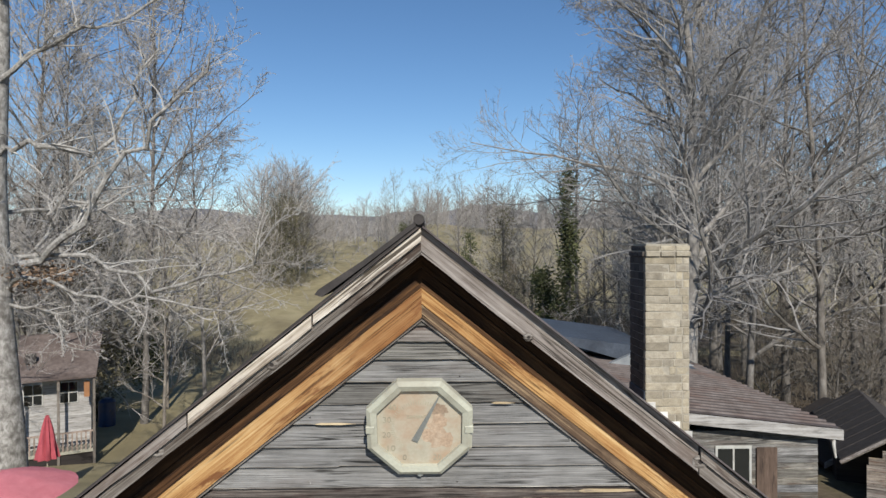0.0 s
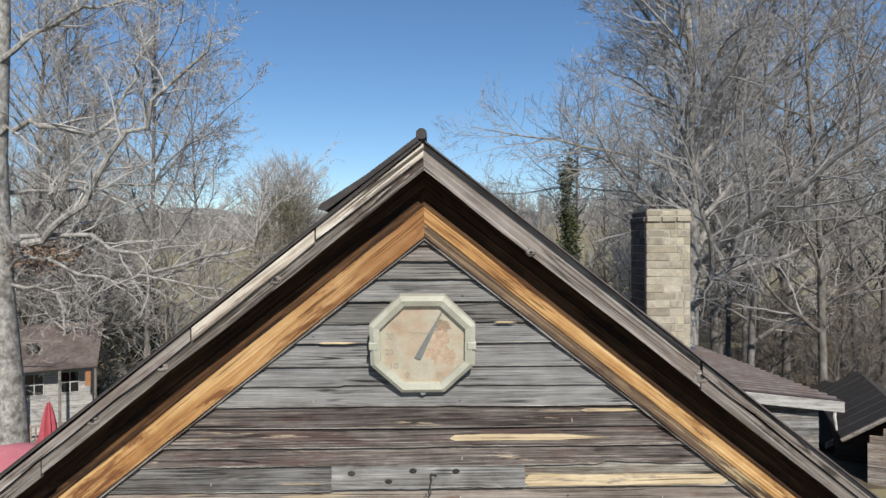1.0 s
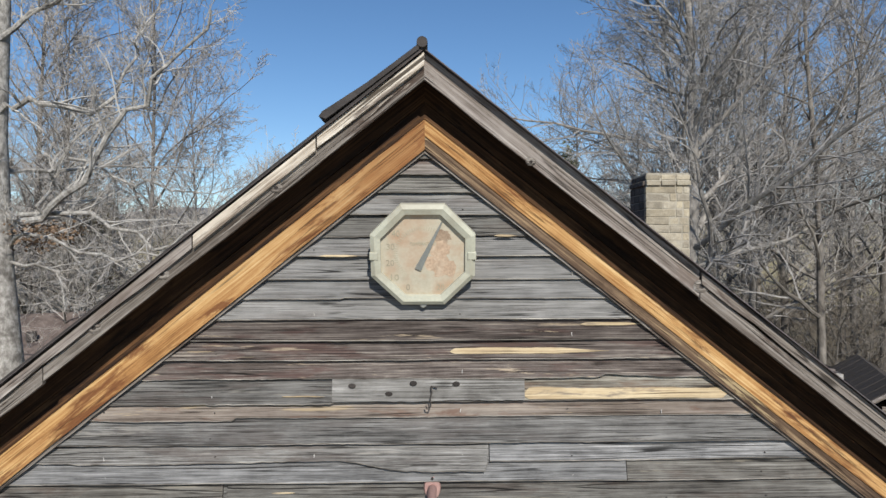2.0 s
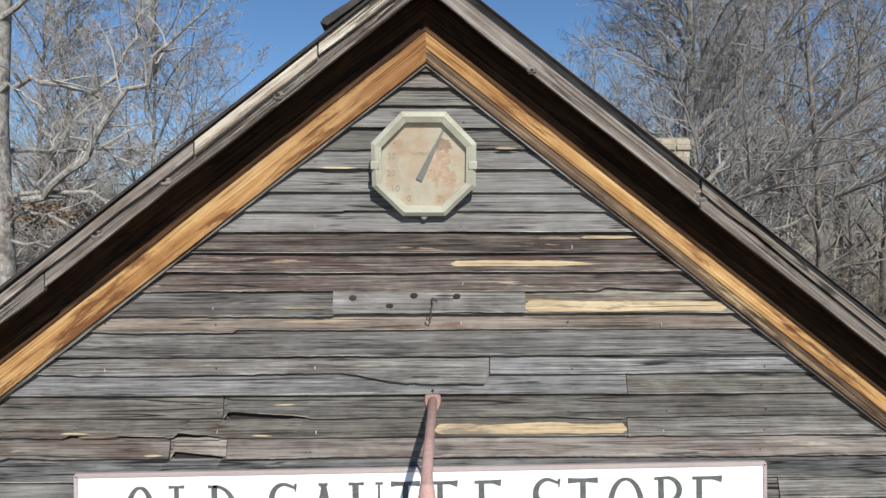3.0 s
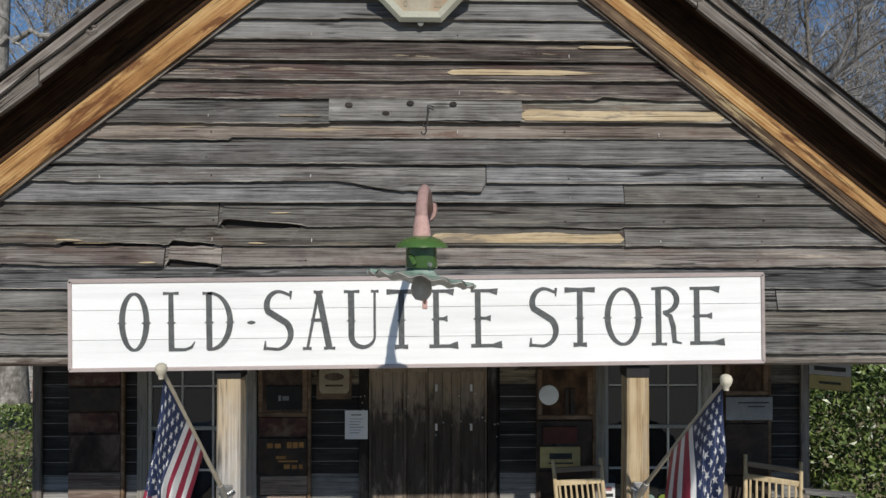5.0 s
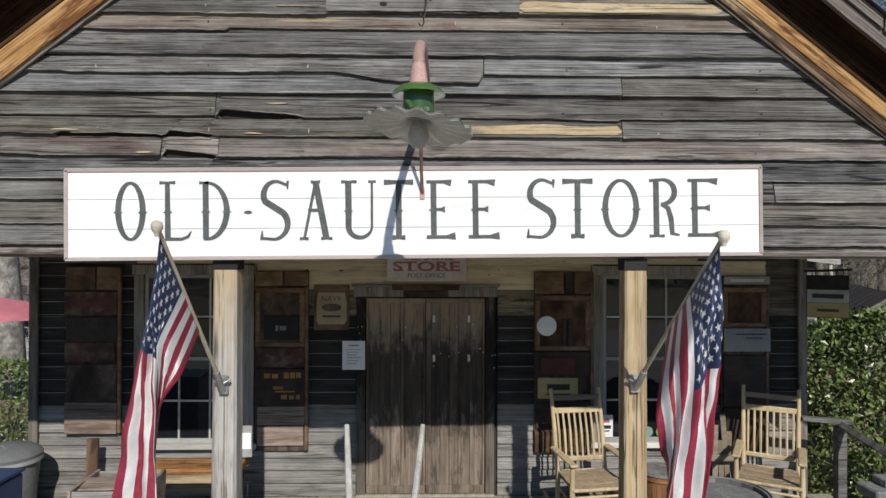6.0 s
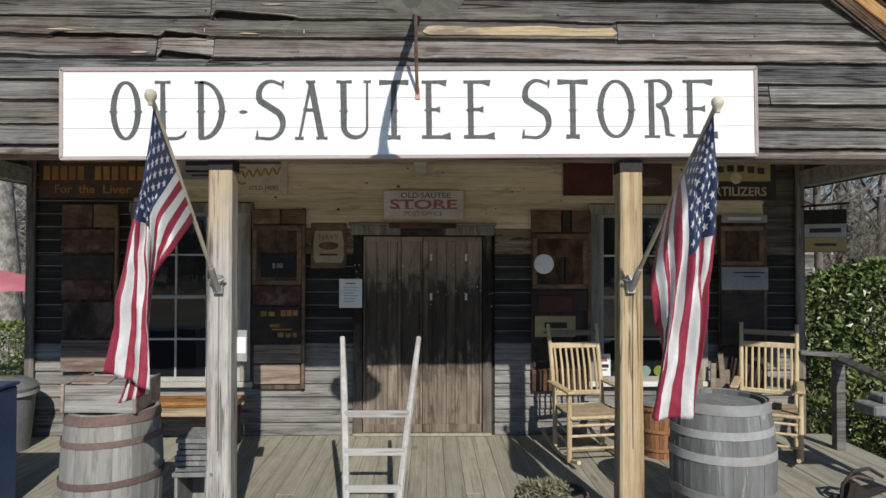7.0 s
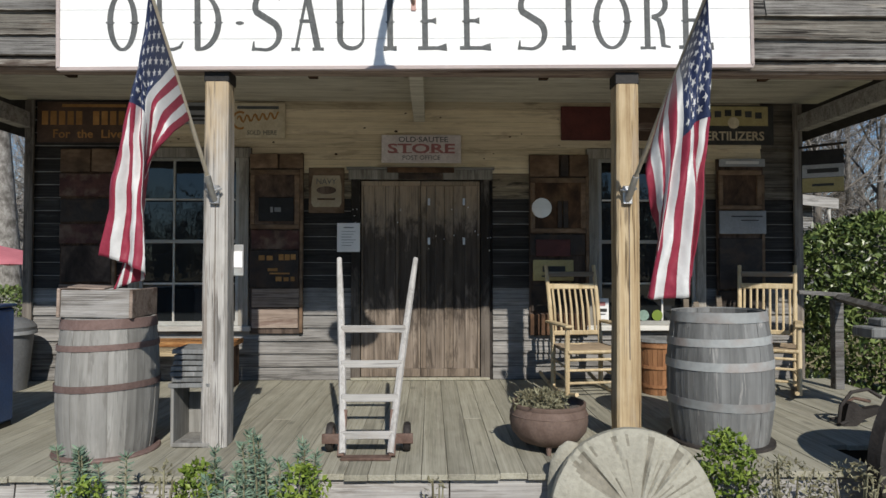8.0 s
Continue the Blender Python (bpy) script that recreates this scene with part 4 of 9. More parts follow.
rakes = thing("rake_trim", "weathered grey rake boards along the gable eaves", "trim", kind="structure")
for s in (-1, 1):
    L = EAVE
    joint = 2.35 if s < 0 else 1.72
    # east of the ridge one wide board runs down to the joint; elsewhere a strip lies over the board
    sloped_board("rake_board", s, 6.732 if s < 0 else 6.812, 6.642, 0.0, joint, -0.245, -0.215, RAKE if s < 0 else RAKE_EAST, rakes, seed=1 + s, jag=0.01)
    if s < 0:
        sloped_board("felt_edge", s, 6.842, 6.814, 0.0, L, -0.292, -0.25, ROOF_DARK, rakes, "black felt edge over the strip", seed=31, jag=0.012)
    sloped_board("rake_board", s, 6.727, 6.632, joint + 0.006, L, -0.247, -0.215, RAKE if s < 0 else RAKE_LOW, rakes, seed=3 + s, jag=0.01)
    if s < 0:
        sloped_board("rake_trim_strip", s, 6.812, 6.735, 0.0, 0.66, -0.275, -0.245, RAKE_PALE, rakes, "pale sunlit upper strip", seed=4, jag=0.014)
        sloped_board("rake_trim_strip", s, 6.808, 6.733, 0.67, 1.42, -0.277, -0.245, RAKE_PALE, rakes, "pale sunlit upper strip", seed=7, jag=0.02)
        sloped_board("rake_trim_strip", s, 6.806, 6.733, 1.43, L, -0.275, -0.245, RAKE_EAST, rakes, "silvery upper strip", seed=10, jag=0.02)
    else:
        sloped_board("rake_trim_strip", s, 6.808, 6.733, joint + 0.008, 2.9, -0.268, -0.247, RAKE_LOW, rakes, "brown-grey upper strip", seed=6, jag=0.018)
        sloped_board("rake_trim_strip", s, 6.806, 6.73, 2.91, L, -0.27, -0.247, RAKE, rakes, "grey upper strip", seed=9, jag=0.02)
frieze = thing("frieze_trim", "amber wooden frieze boards against the clapboards", "trim", kind="structure")
for s in (-1, 1):
    if s < 0:
        sloped_board("frieze_board", s, 6.44, 6.235, 0.0, EAVE - 0.4, -0.075, -0.042, FRIEZE_WEST, frieze, seed=11, jag=0.004)
    else:
        sloped_board("frieze_board", s, 6.44, 6.322, 0.0, EAVE - 0.4, -0.075, -0.042, FRIEZE_PALE, frieze, seed=12, jag=0.01)
        sloped_board("frieze_board", s, 6.32, 6.235, 0.0, EAVE - 0.4, -0.068, -0.042, FRIEZE_EAST, frieze, "streaky greyed lower frieze board", seed=17, jag=0.004)
    sloped_board("frieze_batten", s, 6.245, 6.212, 0.0, EAVE - 0.4, -0.055, -0.036, RAKE, frieze, "grey lower batten", seed=13 + s, jag=0.006)
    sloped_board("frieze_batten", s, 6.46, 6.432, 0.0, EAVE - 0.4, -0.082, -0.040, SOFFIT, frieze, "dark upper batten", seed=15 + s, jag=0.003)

# porch header beam, joists and ceiling
beam = thing("porch_beam", "old plank header and joist carrying the porch roof", "beam", kind="structure")
g = Geo()
g.box(AX - 4.1, AX + 4.1, 0.015, 0.125, 2.99, 3.066)
part("header", g, SHUTTERPALE, beam)
g = Geo()
g.box(0.015, 0.128, 0.17, WALL_Y - 0.03, 3.17, 3.385)
part("joist", g, CEILWOOD, beam)
for x in (-0.83, 1.17, -2.9, 3.1):
    g = Geo()
    g.box(x - 0.04, x + 0.04, 1.2, 1.36, 3.33, 3.396)
    part("joist", g, SOFFIT, beam)
for s in (-1, 1):
    g = Geo()
    g.box(AX + s * HALF - 0.06, AX + s * HALF + 0.06, 0.17, WALL_Y - 0.05, 3.09, 3.25)
    part("side_beam", g, DECKEDGE, beam)
for s in (-1, 1):
    part("corner_board", Geo().box(AX + s * (HALF - 0.045) - 0.045, AX + s * (HALF - 0.045) + 0.045, WALL_Y - 0.045, WALL_Y - 0.016, DECK_Z + 0.002, 3.375), TRIMDARK, porch_wall, "dark corner board")
g = Geo()
for (ya, yb, up) in ((0.13, 0.48, 0.0), (0.485, 0.94, 0.012), (0.945, 1.5, 0.0), (1.505, WALL_Y + 0.02, -0.012)):
    g.box(AX - HALF - 0.2, AX + HALF + 0.2, ya, yb, CEIL_Z + up, CEIL_Z + 0.04, 0.006)
tagged(part("ceiling", g, CEILWOOD), "greyed tan board porch ceiling", "ceiling", kind="structure")
# lower edge board of the gable
g = Geo()
g.box(AX - HALF, AX + HALF, -0.012, 0.012, 3.005, 3.068)
tagged(part("gable_trim", g, RAKE), "grey lower edge board of the gable", "trim", kind="structure")

# chimney core; its bricks come last
chimney = thing("chimney", "tall buff brick chimney with pale mortar and flashing", "chimney", pose(3.762, 5.90, 0), kind="structure")
g = Geo()
g.box(-0.335, 0.335, -0.341, 0.335, 2.6, 6.65)
part("core", g, MORTAR, chimney)
g = Geo()
g.box(-0.33, 0.33, -0.33, 0.33, 6.65, 6.73)
part("cap", g, MORTAR, chimney)
# stepped white flashing up the slope
for k in range(4):
    x = -0.37 + k * 0.19
    z = roof_z(3.762 + x + 0.1, 6.835)
    g = Geo()
    g.box(x, x + 0.17, -0.37, -0.355, z - 0.05, z + 0.17, 0.003)
    part("flashing", g, WHITEPAINT, chimney, "bent white metal flashing")
g = Geo()
g.box(-0.38, -0.362, -0.36, 0.36, 4.12, 4.46, 0.003)
part("flashing", g, ROOF_SLATE, chimney, "dark lead flashing")

# lean-to wing on the east side
wing = thing("lean_to_wing", "grey clapboard lean-to with a rusty striped metal roof", "house", pose(6, 8.58, 0))
g = Geo()
g.box(-2.1, 1.95, 0.0, 0.12, 0.0, 2.95)
part("wall", g, SIDING, wing)
g = Geo()
g.box(1.83, 1.95, 0.12, 6.4, -0.6, 2.6)
part("wall", g, SIDING, wing)
zw = lambda x: 3.39 - 0.112 * (x - 5.27)
# ribs run down the slope
prof = []
for k in range(23):
    yy = 8.33 + 0.3 * k
    prof += [(yy, -0.004), (yy + 0.2, -0.004), (yy + 0.22, 0.03), (yy + 0.28, 0.03)]
vs = [(x - 6, yy - 8.58, zw(x) + h) for x in (3.8, 8.3) for yy, h in prof]
g = Geo()
g.add(vs, [(k, k + 1, len(prof) + k + 1, len(prof) + k) for k in range(len(prof) - 1)])
part("roof", g, ROOF_RUST, wing, "rusty red-brown ribbed metal roof")
g = Geo()
g.prism([(3.8 - 6, zw(3.8) - 0.02), (8.31 - 6, zw(8.31) - 0.02), (8.31 - 6, zw(8.31) - 0.23), (3.8 - 6, zw(3.8) - 0.23)], -0.28, -0.24)
part("fascia", g, DECKEDGE, wing, "pale grey fascia board")
g = Geo()
g.prism([(3.8 - 6, zw(3.8) - 0.03), (8.28 - 6, zw(8.28) - 0.03), (8.28 - 6, zw(8.28) - 0.07), (3.8 - 6, zw(3.8) - 0.07)], -0.235, 6.6)
part("roof_deck", g, SOFFIT, wing)
for k in range(15):
    part("siding_board", board_geo(-2.08, 1.95, 0.5 + 0.15 * k, 0.665 + 0.15 * k, 0.0, 0.012, 0.012, 0.003, 40 + k), SIDING, wing)
win = part("window", Geo().box(-0.16, 0.58, -0.05, -0.03, 1.6, 2.66), GREYPAINT, wing, "dark sash window with thin bars")
part("pane", Geo().box(-0.11, 0.19, -0.058, -0.052, 1.65, 2.6, 0.002), GLASS, win)
part("pane", Geo().box(0.23, 0.53, -0.058, -0.052, 1.65, 2.6, 0.002), GLASS, win)
part("shutter", Geo().box(0.68, 1.1, -0.06, -0.03, 1.5, 2.62), SHUTTER, wing, "brown board shutter")
part("downpipe", Geo().tube([(2.16, -0.2, 2.95), (2.14, -0.22, 2.72), (2.2, -0.2, 2.45)], [0.04, 0.036, 0.02], 8), WHITEPAINT, wing, "bent white downpipe")

# a rear wing with a dark blue roof
rear = thing("rear_wing", "rear wing with a dark blue metal roof and pale gable end", "house", pose(5.3, 14.0, -0.32))
g = Geo()
g.prism([(-1.6, 4.45), (1.4, 4.05), (3.5, 2.9), (3.5, 2.8), (-1.6, 4.3)], 0.0, 5.0)
part("roof", g, ROOF_SLATE, rear)
g = Geo()
g.prism([(-0.4, 3.65), (0.95, 4.22), (2.2, 3.65)], -0.5, -0.35)
part("gable_end", g, ROOF_GREY, rear, "pale galvanised gable end")
g = Geo()
g.box(-1.4, 3.2, 0.2, 4.8, -1.0, 3.3)
part("wall", g, SIDING, rear)

# weathered shed beyond the wing
shed = thing("old_shed", "weathered grey log shed with a dark sagging roof", "shed", pose(13.9, 14.2, -1.35))
g = Geo()
g.prism([(-2.4, 1.75), (-0.3, 2.85), (2.6, 2.0), (2.6, 1.92), (-0.3, 2.75), (-2.4, 1.65)], -0.2, 3.2)
part("roof", g, SIDING_DARK, shed)
g = Geo()
g.prism([(-2.42, 1.76), (-0.3, 2.87), (-0.3, 2.72), (-2.42, 1.6)], -0.25, -0.205)
part("fascia", g, DECKEDGE, shed, "pale weathered fascia board")
g = Geo()
g.box(-2.0, 2.3, 0.2, 2.9, -0.6, 1.75)
part("wall", g, SIDING_DARK, shed)
for k in range(9):
    part("log", Geo().tube([(-1.9, 0.12, 0.1 + 0.22 * k), (2.2, 0.1, 0.1 + 0.22 * k)], 0.1, 8), SIDING, shed)

for k in range(8):
    for y in (0.0, 0.3):
        part("log_end", Geo().tube([(-2.12, y, 0.2 + 0.22 * k), (-1.6, y, 0.2 + 0.22 * k)], 0.09, 8), SIDING_DARK, shed)

# low gabled shed beyond the lean-to, turned a little away
shelter = thing("gabled_shed", "low gabled shed with a dark ribbed roof and pale board front", "shed", pose(10.8, 12.0, 0, 0, 0, -24.5))
HW, EAVES, RISE, LONG = 1.1, 1.27, 0.68, 5.1
for s, nm in ((1, "roof"), (-1, "roof")):
    g = Geo()
    vs = []
    for (q, y) in ((-0.14, -0.2), (1.0, -0.2), (1.0, LONG), (-0.14, LONG)):
        for dz in (0.0, 0.045):
            x = HW - s * HW * (1 - q)
            vs.append((x, y, EAVES + RISE * HW * q + dz))
    g.add(vs, [(0, 2, 4, 6), (1, 7, 5, 3), (0, 1, 3, 2), (2, 3, 5, 4), (4, 5, 7, 6), (6, 7, 1, 0)])
    roof = part(nm, g, ROOF_DARK, shelter)
    for k in range(9):
        y = -0.17 + k * (LONG + 0.1) / 8.4
        xa, xb = HW - s * HW * 1.13, HW
        part("rib", Geo().tube([(xa, y, EAVES - RISE * HW * 0.13 + 0.05), (xb - s * 0.02, y, EAVES + RISE * HW + 0.035)], 0.014, 5), ROOF_DARK, roof)
    part("rake_board", Geo().tube([(HW - s * HW * 1.14, -0.21, EAVES - RISE * HW * 0.14 - 0.02), (HW, -0.21, EAVES + RISE * HW - 0.02)], 0.05, 4), RAKE_EAST, shelter, "pale weathered rake board")
for k in range(10):
    za = -0.3 + 0.2 * k
    inset = max(0.0, (za + 0.2 - EAVES) / RISE)
    if HW - inset > 0.1:
        part("wall_board", Geo().box(0.45 + min(inset, 0.5), 2 * HW - inset - 0.02, 0.0, 0.025, za, za + 0.194, 0.004), SIDING_PALE, shelter)
part("frame", Geo().box(0.02, 2 * HW - 0.02, 1.6, LONG - 0.1, -0.4, EAVES - 0.05), SIDING_DARK, shelter, "dark interior wall")

# deck frame; its boards come last
deck = thing("porch_deck", "worn grey plank porch deck with a board edge", "floor", pose(0, 0, 0), kind="structure")
g = Geo()
g.box(-4.4, 2.74, -0.53, WALL_Y + 0.02, 0.30, 0.515)
part("deck_frame", g, SIDING_DARK, deck)
g = Geo()
g.box(2.745, 4.25, -0.02, WALL_Y + 0.02, 0.30, 0.515)
part("deck_frame", g, SIDING_DARK, deck)
for k, (x0, x1) in enumerate(((-4.4, -2.13), (-2.12, 0.29), (0.30, 2.745))):
    part("fascia_board", board_geo(x0, x1, 0.27, 0.512, -0.53, 0.03, 0.004, 0.004, 60 + k), DECKEDGE, deck, "pale grey fascia plank")
    part("fascia_board", board_geo(x0, x1, 0.02, 0.262, -0.53, 0.025, 0.002, 0.004, 70 + k), DECKEDGE, deck, "pale grey fascia plank")
part("fascia_board", Geo().box(2.746, 2.775, -0.55, -0.03, 0.05, 0.515), DECKEDGE, deck)


# ---- the gable: sign, thermometer, lamp, plank ----
sign = thing("store_sign", "long white plank sign with grey hand-painted serif letters", "sign", pose(0.043, -0.032, 3.286, 0, -0.62, 0))
SW, SH = 4.515, 0.574
for k in range(3):
    za = -SH / 2 + SH / 3 * k
    part("sign_board", Geo().box(-SW / 2 + 0.018, SW / 2 - 0.018, -0.022, 0.0, za + 0.0012, za + SH / 3 - 0.0012, 0.0012), SIGNWHITE, sign)
for (x0, x1, za, zc) in ((-SW / 2, SW / 2, SH / 2 - 0.016, SH / 2 + 0.012), (-SW / 2, SW / 2, -SH / 2 - 0.012, -SH / 2 + 0.014), (-SW / 2 - 0.006, -SW / 2 + 0.018, -SH / 2, SH / 2), (SW / 2 - 0.018, SW / 2 + 0.006, -SH / 2, SH / 2)):
    part("frame_strip", Geo().box(x0, x1, -0.03, 0.004, za, zc, 0.003), SIGNFRAME, sign, "thin mauve frame strip")


def stroke(g, pts, widths, y=-0.0245, lo=-0.0225):
    """A flat brush stroke: a ribbon along points (x, z), of changing width."""
    n = len(pts)
    y -= 0.0002 * (len(g.f) % 17)
    if not hasattr(widths, "__len__"):
        widths = [widths] * n
    vs = []
    for i in range(n):
        a, b = Vector(pts[max(0, i - 1)]), Vector(pts[min(n - 1, i + 1)])
        d = (b - a).normalized()
        q = Vector((-d.y, d.x)) * widths[i] / 2
        p = Vector(pts[i])
        for s in (1, -1):
            vs += [(p.x + s * q.x, y, p.y + s * q.y), (p.x + s * q.x, lo, p.y + s * q.y)]
    fs = []
    for i in range(n - 1):
        k = 4 * i
        fs += [(k, k + 2, k + 6, k + 4), (k, k + 4, k + 5, k + 1), (k + 2, k + 3, k + 7, k + 6)]
    fs += [(0, 1, 3, 2), (4 * n - 4, 4 * n - 2, 4 * n - 1, 4 * n - 3)]
    g.add(vs, fs)


def arc(cx, cz, rx, rz, a0, a1, n=14):
    return [(cx + rx * math.cos(radians(a0 + (a1 - a0) * i / n)), cz + rz * math.sin(radians(a0 + (a1 - a0) * i / n))) for i in range(n + 1)]


def glyph(ch, w, h):
    """A hand-painted slab-serif letter, w wide and h high, its foot at z = 0 and its left side at x = 0."""
    g = Geo()
    T, t = 0.038, 0.019

    def knob(x, z=0.48):
        stroke(g, [(x - 0.028, z * h), (x, z * h), (x + 0.028, z * h)], [0.004, 0.03, 0.004])

    def foot(x0, x1, z, th=0.016):
        stroke(g, [(x0, z), ((x0 + x1) / 2, z), (x1, z)], [th * 1.3, th * 0.8, th * 1.3])

    if ch == "O":
        p = arc(w / 2, h / 2, w / 2 - T / 2, h / 2 - t / 2, 90, 450, 36)
        stroke(g, p, [t + (T - t) * abs(math.cos(radians(90 + 360 * i / 36))) for i in range(37)])
        knob(T / 2)
        knob(w - T / 2)
    elif ch == "L":
        stroke(g, [(0.05, h - 0.008), (0.052, 0.02)], [T * 0.8, T])
        foot(0.0, 0.1, h - 0.008)
        stroke(g, [(0.035, 0.012), (w * 0.7, 0.01), (w - 0.02, 0.026), (w, 0.06)], [0.022, 0.018, 0.018, 0.006])
        knob(0.052)
    elif ch == "D":
        stroke(g, [(0.04, h - 0.008), (0.042, 0.008)], T)
        p = [(0.03, h - 0.012)] + arc(0.05, h / 2, w - 0.05 - T / 2, h / 2 - 0.01, 88, -88, 20) + [(0.03, 0.01)]
        stroke(g, p, [t] * 3 + [t + (T - t) * math.sin(math.pi * i / 18) for i in range(19)] + [t])
        foot(0.0, 0.06, h - 0.01)
        knob(0.042)
        knob(w - T / 2)
    elif ch == "-":
        stroke(g, [(0, h * 0.47), (w * 0.5, h * 0.47), (w, h * 0.47)], [0.012, 0.026, 0.01])
    elif ch == "S":
        p = arc(w * 0.52, h * 0.755, w * 0.42, h * 0.235, 75, 205, 12) + arc(w * 0.42, h * 0.27, w * 0.5, h * 0.26, 48, -85, 14)
        p = [(w * 0.93, h - 0.03)] + p + [(w * 0.05, h * 0.03)]
        n = len(p)
        stroke(g, p, [t + (0.042 - t) * math.sin(math.pi * i / (n - 1)) ** 1.5 for i in range(n)])
        stroke(g, [(w * 0.93, h), (w * 0.92, h - 0.055)], [0.018, 0.008])
        stroke(g, [(w * 0.03, 0.0), (w * 0.05, 0.06)], [0.022, 0.008])
    elif ch == "A":
        stroke(g, [(w * 0.5, h - 0.01), (w * 0.16, 0.01)], [0.02, 0.018])
        stroke(g, [(w * 0.5, h - 0.01), (w * 0.82, 0.01)], [0.04, 0.042])
        stroke(g, [(w * 0.27, h * 0.5), (w * 0.68, h * 0.5)], 0.02)
        foot(w * 0.02, w * 0.28, 0.008)
        foot(w * 0.66, w, 0.008)
        foot(w * 0.36, w * 0.64, h - 0.008)
    elif ch == "U":
        p = [(0.045, h - 0.01), (0.047, h * 0.5)] + arc((0.046 + w * 0.88) / 2, h * 0.22, (w * 0.88 - 0.046) / 2, h * 0.22 - 0.012, 180, 360, 16) + [(w * 0.88, h * 0.5), (w * 0.885, h - 0.01)]
        n = len(p)
        stroke(g, p, [0.042 - 0.026 * min(1, i / (n - 4)) for i in range(n)])
        foot(0.0, 0.1, h - 0.008)
        foot(w * 0.78, w, h - 0.008)
        knob(0.046)
    elif ch == "T":
        stroke(g, [(w / 2, h - 0.02), (w / 2, 0.01)], T)
        stroke(g, [(0, h - 0.014), (w / 2, h - 0.012), (w, h - 0.014)], [0.036, 0.022, 0.036])
        foot(w * 0.28, w * 0.72, 0.011, 0.024)
        knob(w / 2)
    elif ch == "E":
        stroke(g, [(0.045, h - 0.01), (0.047, 0.01)], T)
        stroke(g, [(0.0, h - 0.012), (w * 0.6, h - 0.012), (w * 0.86, h - 0.02)], [0.02, 0.022, 0.045])
        stroke(g, [(0.03, h * 0.5), (w * 0.5, h * 0.5), (w * 0.64, h * 0.5)], [0.02, 0.018, 0.042])
        stroke(g, [(0.0, 0.012), (w * 0.7, 0.012), (w, 0.018)], [0.024, 0.022, 0.05])
        knob(0.045, 0.49)
    elif ch == "R":
        stroke(g, [(0.045, h - 0.01), (0.047, 0.01)], T)
        p = [(0.0, h - 0.012)] + arc(w * 0.42, h * 0.775, w * 0.42, h * 0.21, 85, -95, 16)
        stroke(g, p, [t] + [t + (0.036 - t) * math.sin(math.pi * i / 16) for i in range(17)])
        stroke(g, [(w * 0.4, h * 0.56), (w * 0.62, h * 0.5), (w * 0.72, h * 0.32), (w * 0.76, h * 0.06), (w, 0.012)], [0.02, 0.03, 0.034, 0.03, 0.01])
        foot(0.0, 0.1, 0.008)
    return g


for ch, a, b in (("O", 208, 261), ("L", 285, 340), ("D", 354, 407), ("-", 432, 446), ("S", 461, 512), ("A", 528, 586), ("U", 602, 663), ("T", 677, 729), ("E", 752, 803),
                 ("E", 826, 881), ("S", 930, 981), ("T", 993, 1047), ("O", 1064, 1130), ("R", 1148, 1202), ("E", 1217, 1279)):
    w = (b - a) * 0.003674
    part("letter", glyph(ch, w, 0.382), LETTER, sign, at=pose((a - 733.5) * 0.003674 - 0.008, 0, -0.172))

# wall thermometer: an octagonal bezel round a bleached dial
thermo = thing("wall_thermometer", "octagonal cream dial thermometer, sun-bleached, tilted forward on the gable", "thermometer", pose(0.045, -0.132, 5.56, 16.4, 0, 0) @ Matrix.Diagonal((0.975, 0.975, 0.975, 1)))


def octagon(r):
    return [(r * math.cos(radians(22.5 + 45 * k)), r * math.sin(radians(22.5 + 45 * k))) for k in range(8)]


ro, ri = 0.368, 0.297
g = Geo()
vs = []
for (r, y) in ((ro, 0.0), (ro, -0.045), (ro - 0.03, -0.062), (ri, -0.052), (ri, -0.02)):
    vs += [(x, y, z) for x, z in octagon(r)]
fs = [(k * 8 + i, k * 8 + (i + 1) % 8, k * 8 + 8 + (i + 1) % 8, k * 8 + 8 + i) for k in range(4) for i in range(8)]
g.add(vs, fs)
part("bezel", g, DIALRIM, thermo, "cream octagonal plastic bezel")
for x in (-0.12, 0.12):
    part("bracket", Geo().tube([(x, -0.006, 0.22), (x, 0.155, 0.172)], 0.009, 8), IRON, thermo, "dark iron bracket")
part("dial", Geo().prism(octagon(0.31), -0.024, -0.004), DIALFACE, thermo, "stained pinkish-tan dial")
for a in (90, -90):
    g = Geo().box(-0.026, 0.026, -0.064, -0.03, 0.29, 0.346, 0.004)
    ob = part("clip", g, DIALRIM, thermo)
    ob.matrix_basis = pose(0, 0, 0, 0, a, 0)
part("hang_tab", Geo().lathe([(0.0, -0.01), (0.02, -0.008), (0.024, 0.0), (0.02, 0.008), (0.0, 0.01)], 14, m=pose(0.0, -0.03, -0.345, 90, 0, 0)), NEEDLE, thermo)
nd = Geo()
nd.add([(-0.022, -0.034, 0), (0.022, -0.034, 0), (0.004, -0.034, 0.36), (-0.004, -0.034, 0.36), (-0.022, -0.03, 0), (0.022, -0.03, 0), (0.004, -0.03, 0.36), (-0.004, -0.03, 0.36)],
       [(0, 1, 2, 3), (4, 7, 6, 5), (0, 4, 5, 1), (1, 5, 6, 2), (2, 6, 7, 3), (3, 7, 4, 0)])
ob = part("pointer", nd, NEEDLE, thermo, "grey tapered pointer")
ob.matrix_basis = pose(-0.033, 0, -0.10, 0, 26, 0)
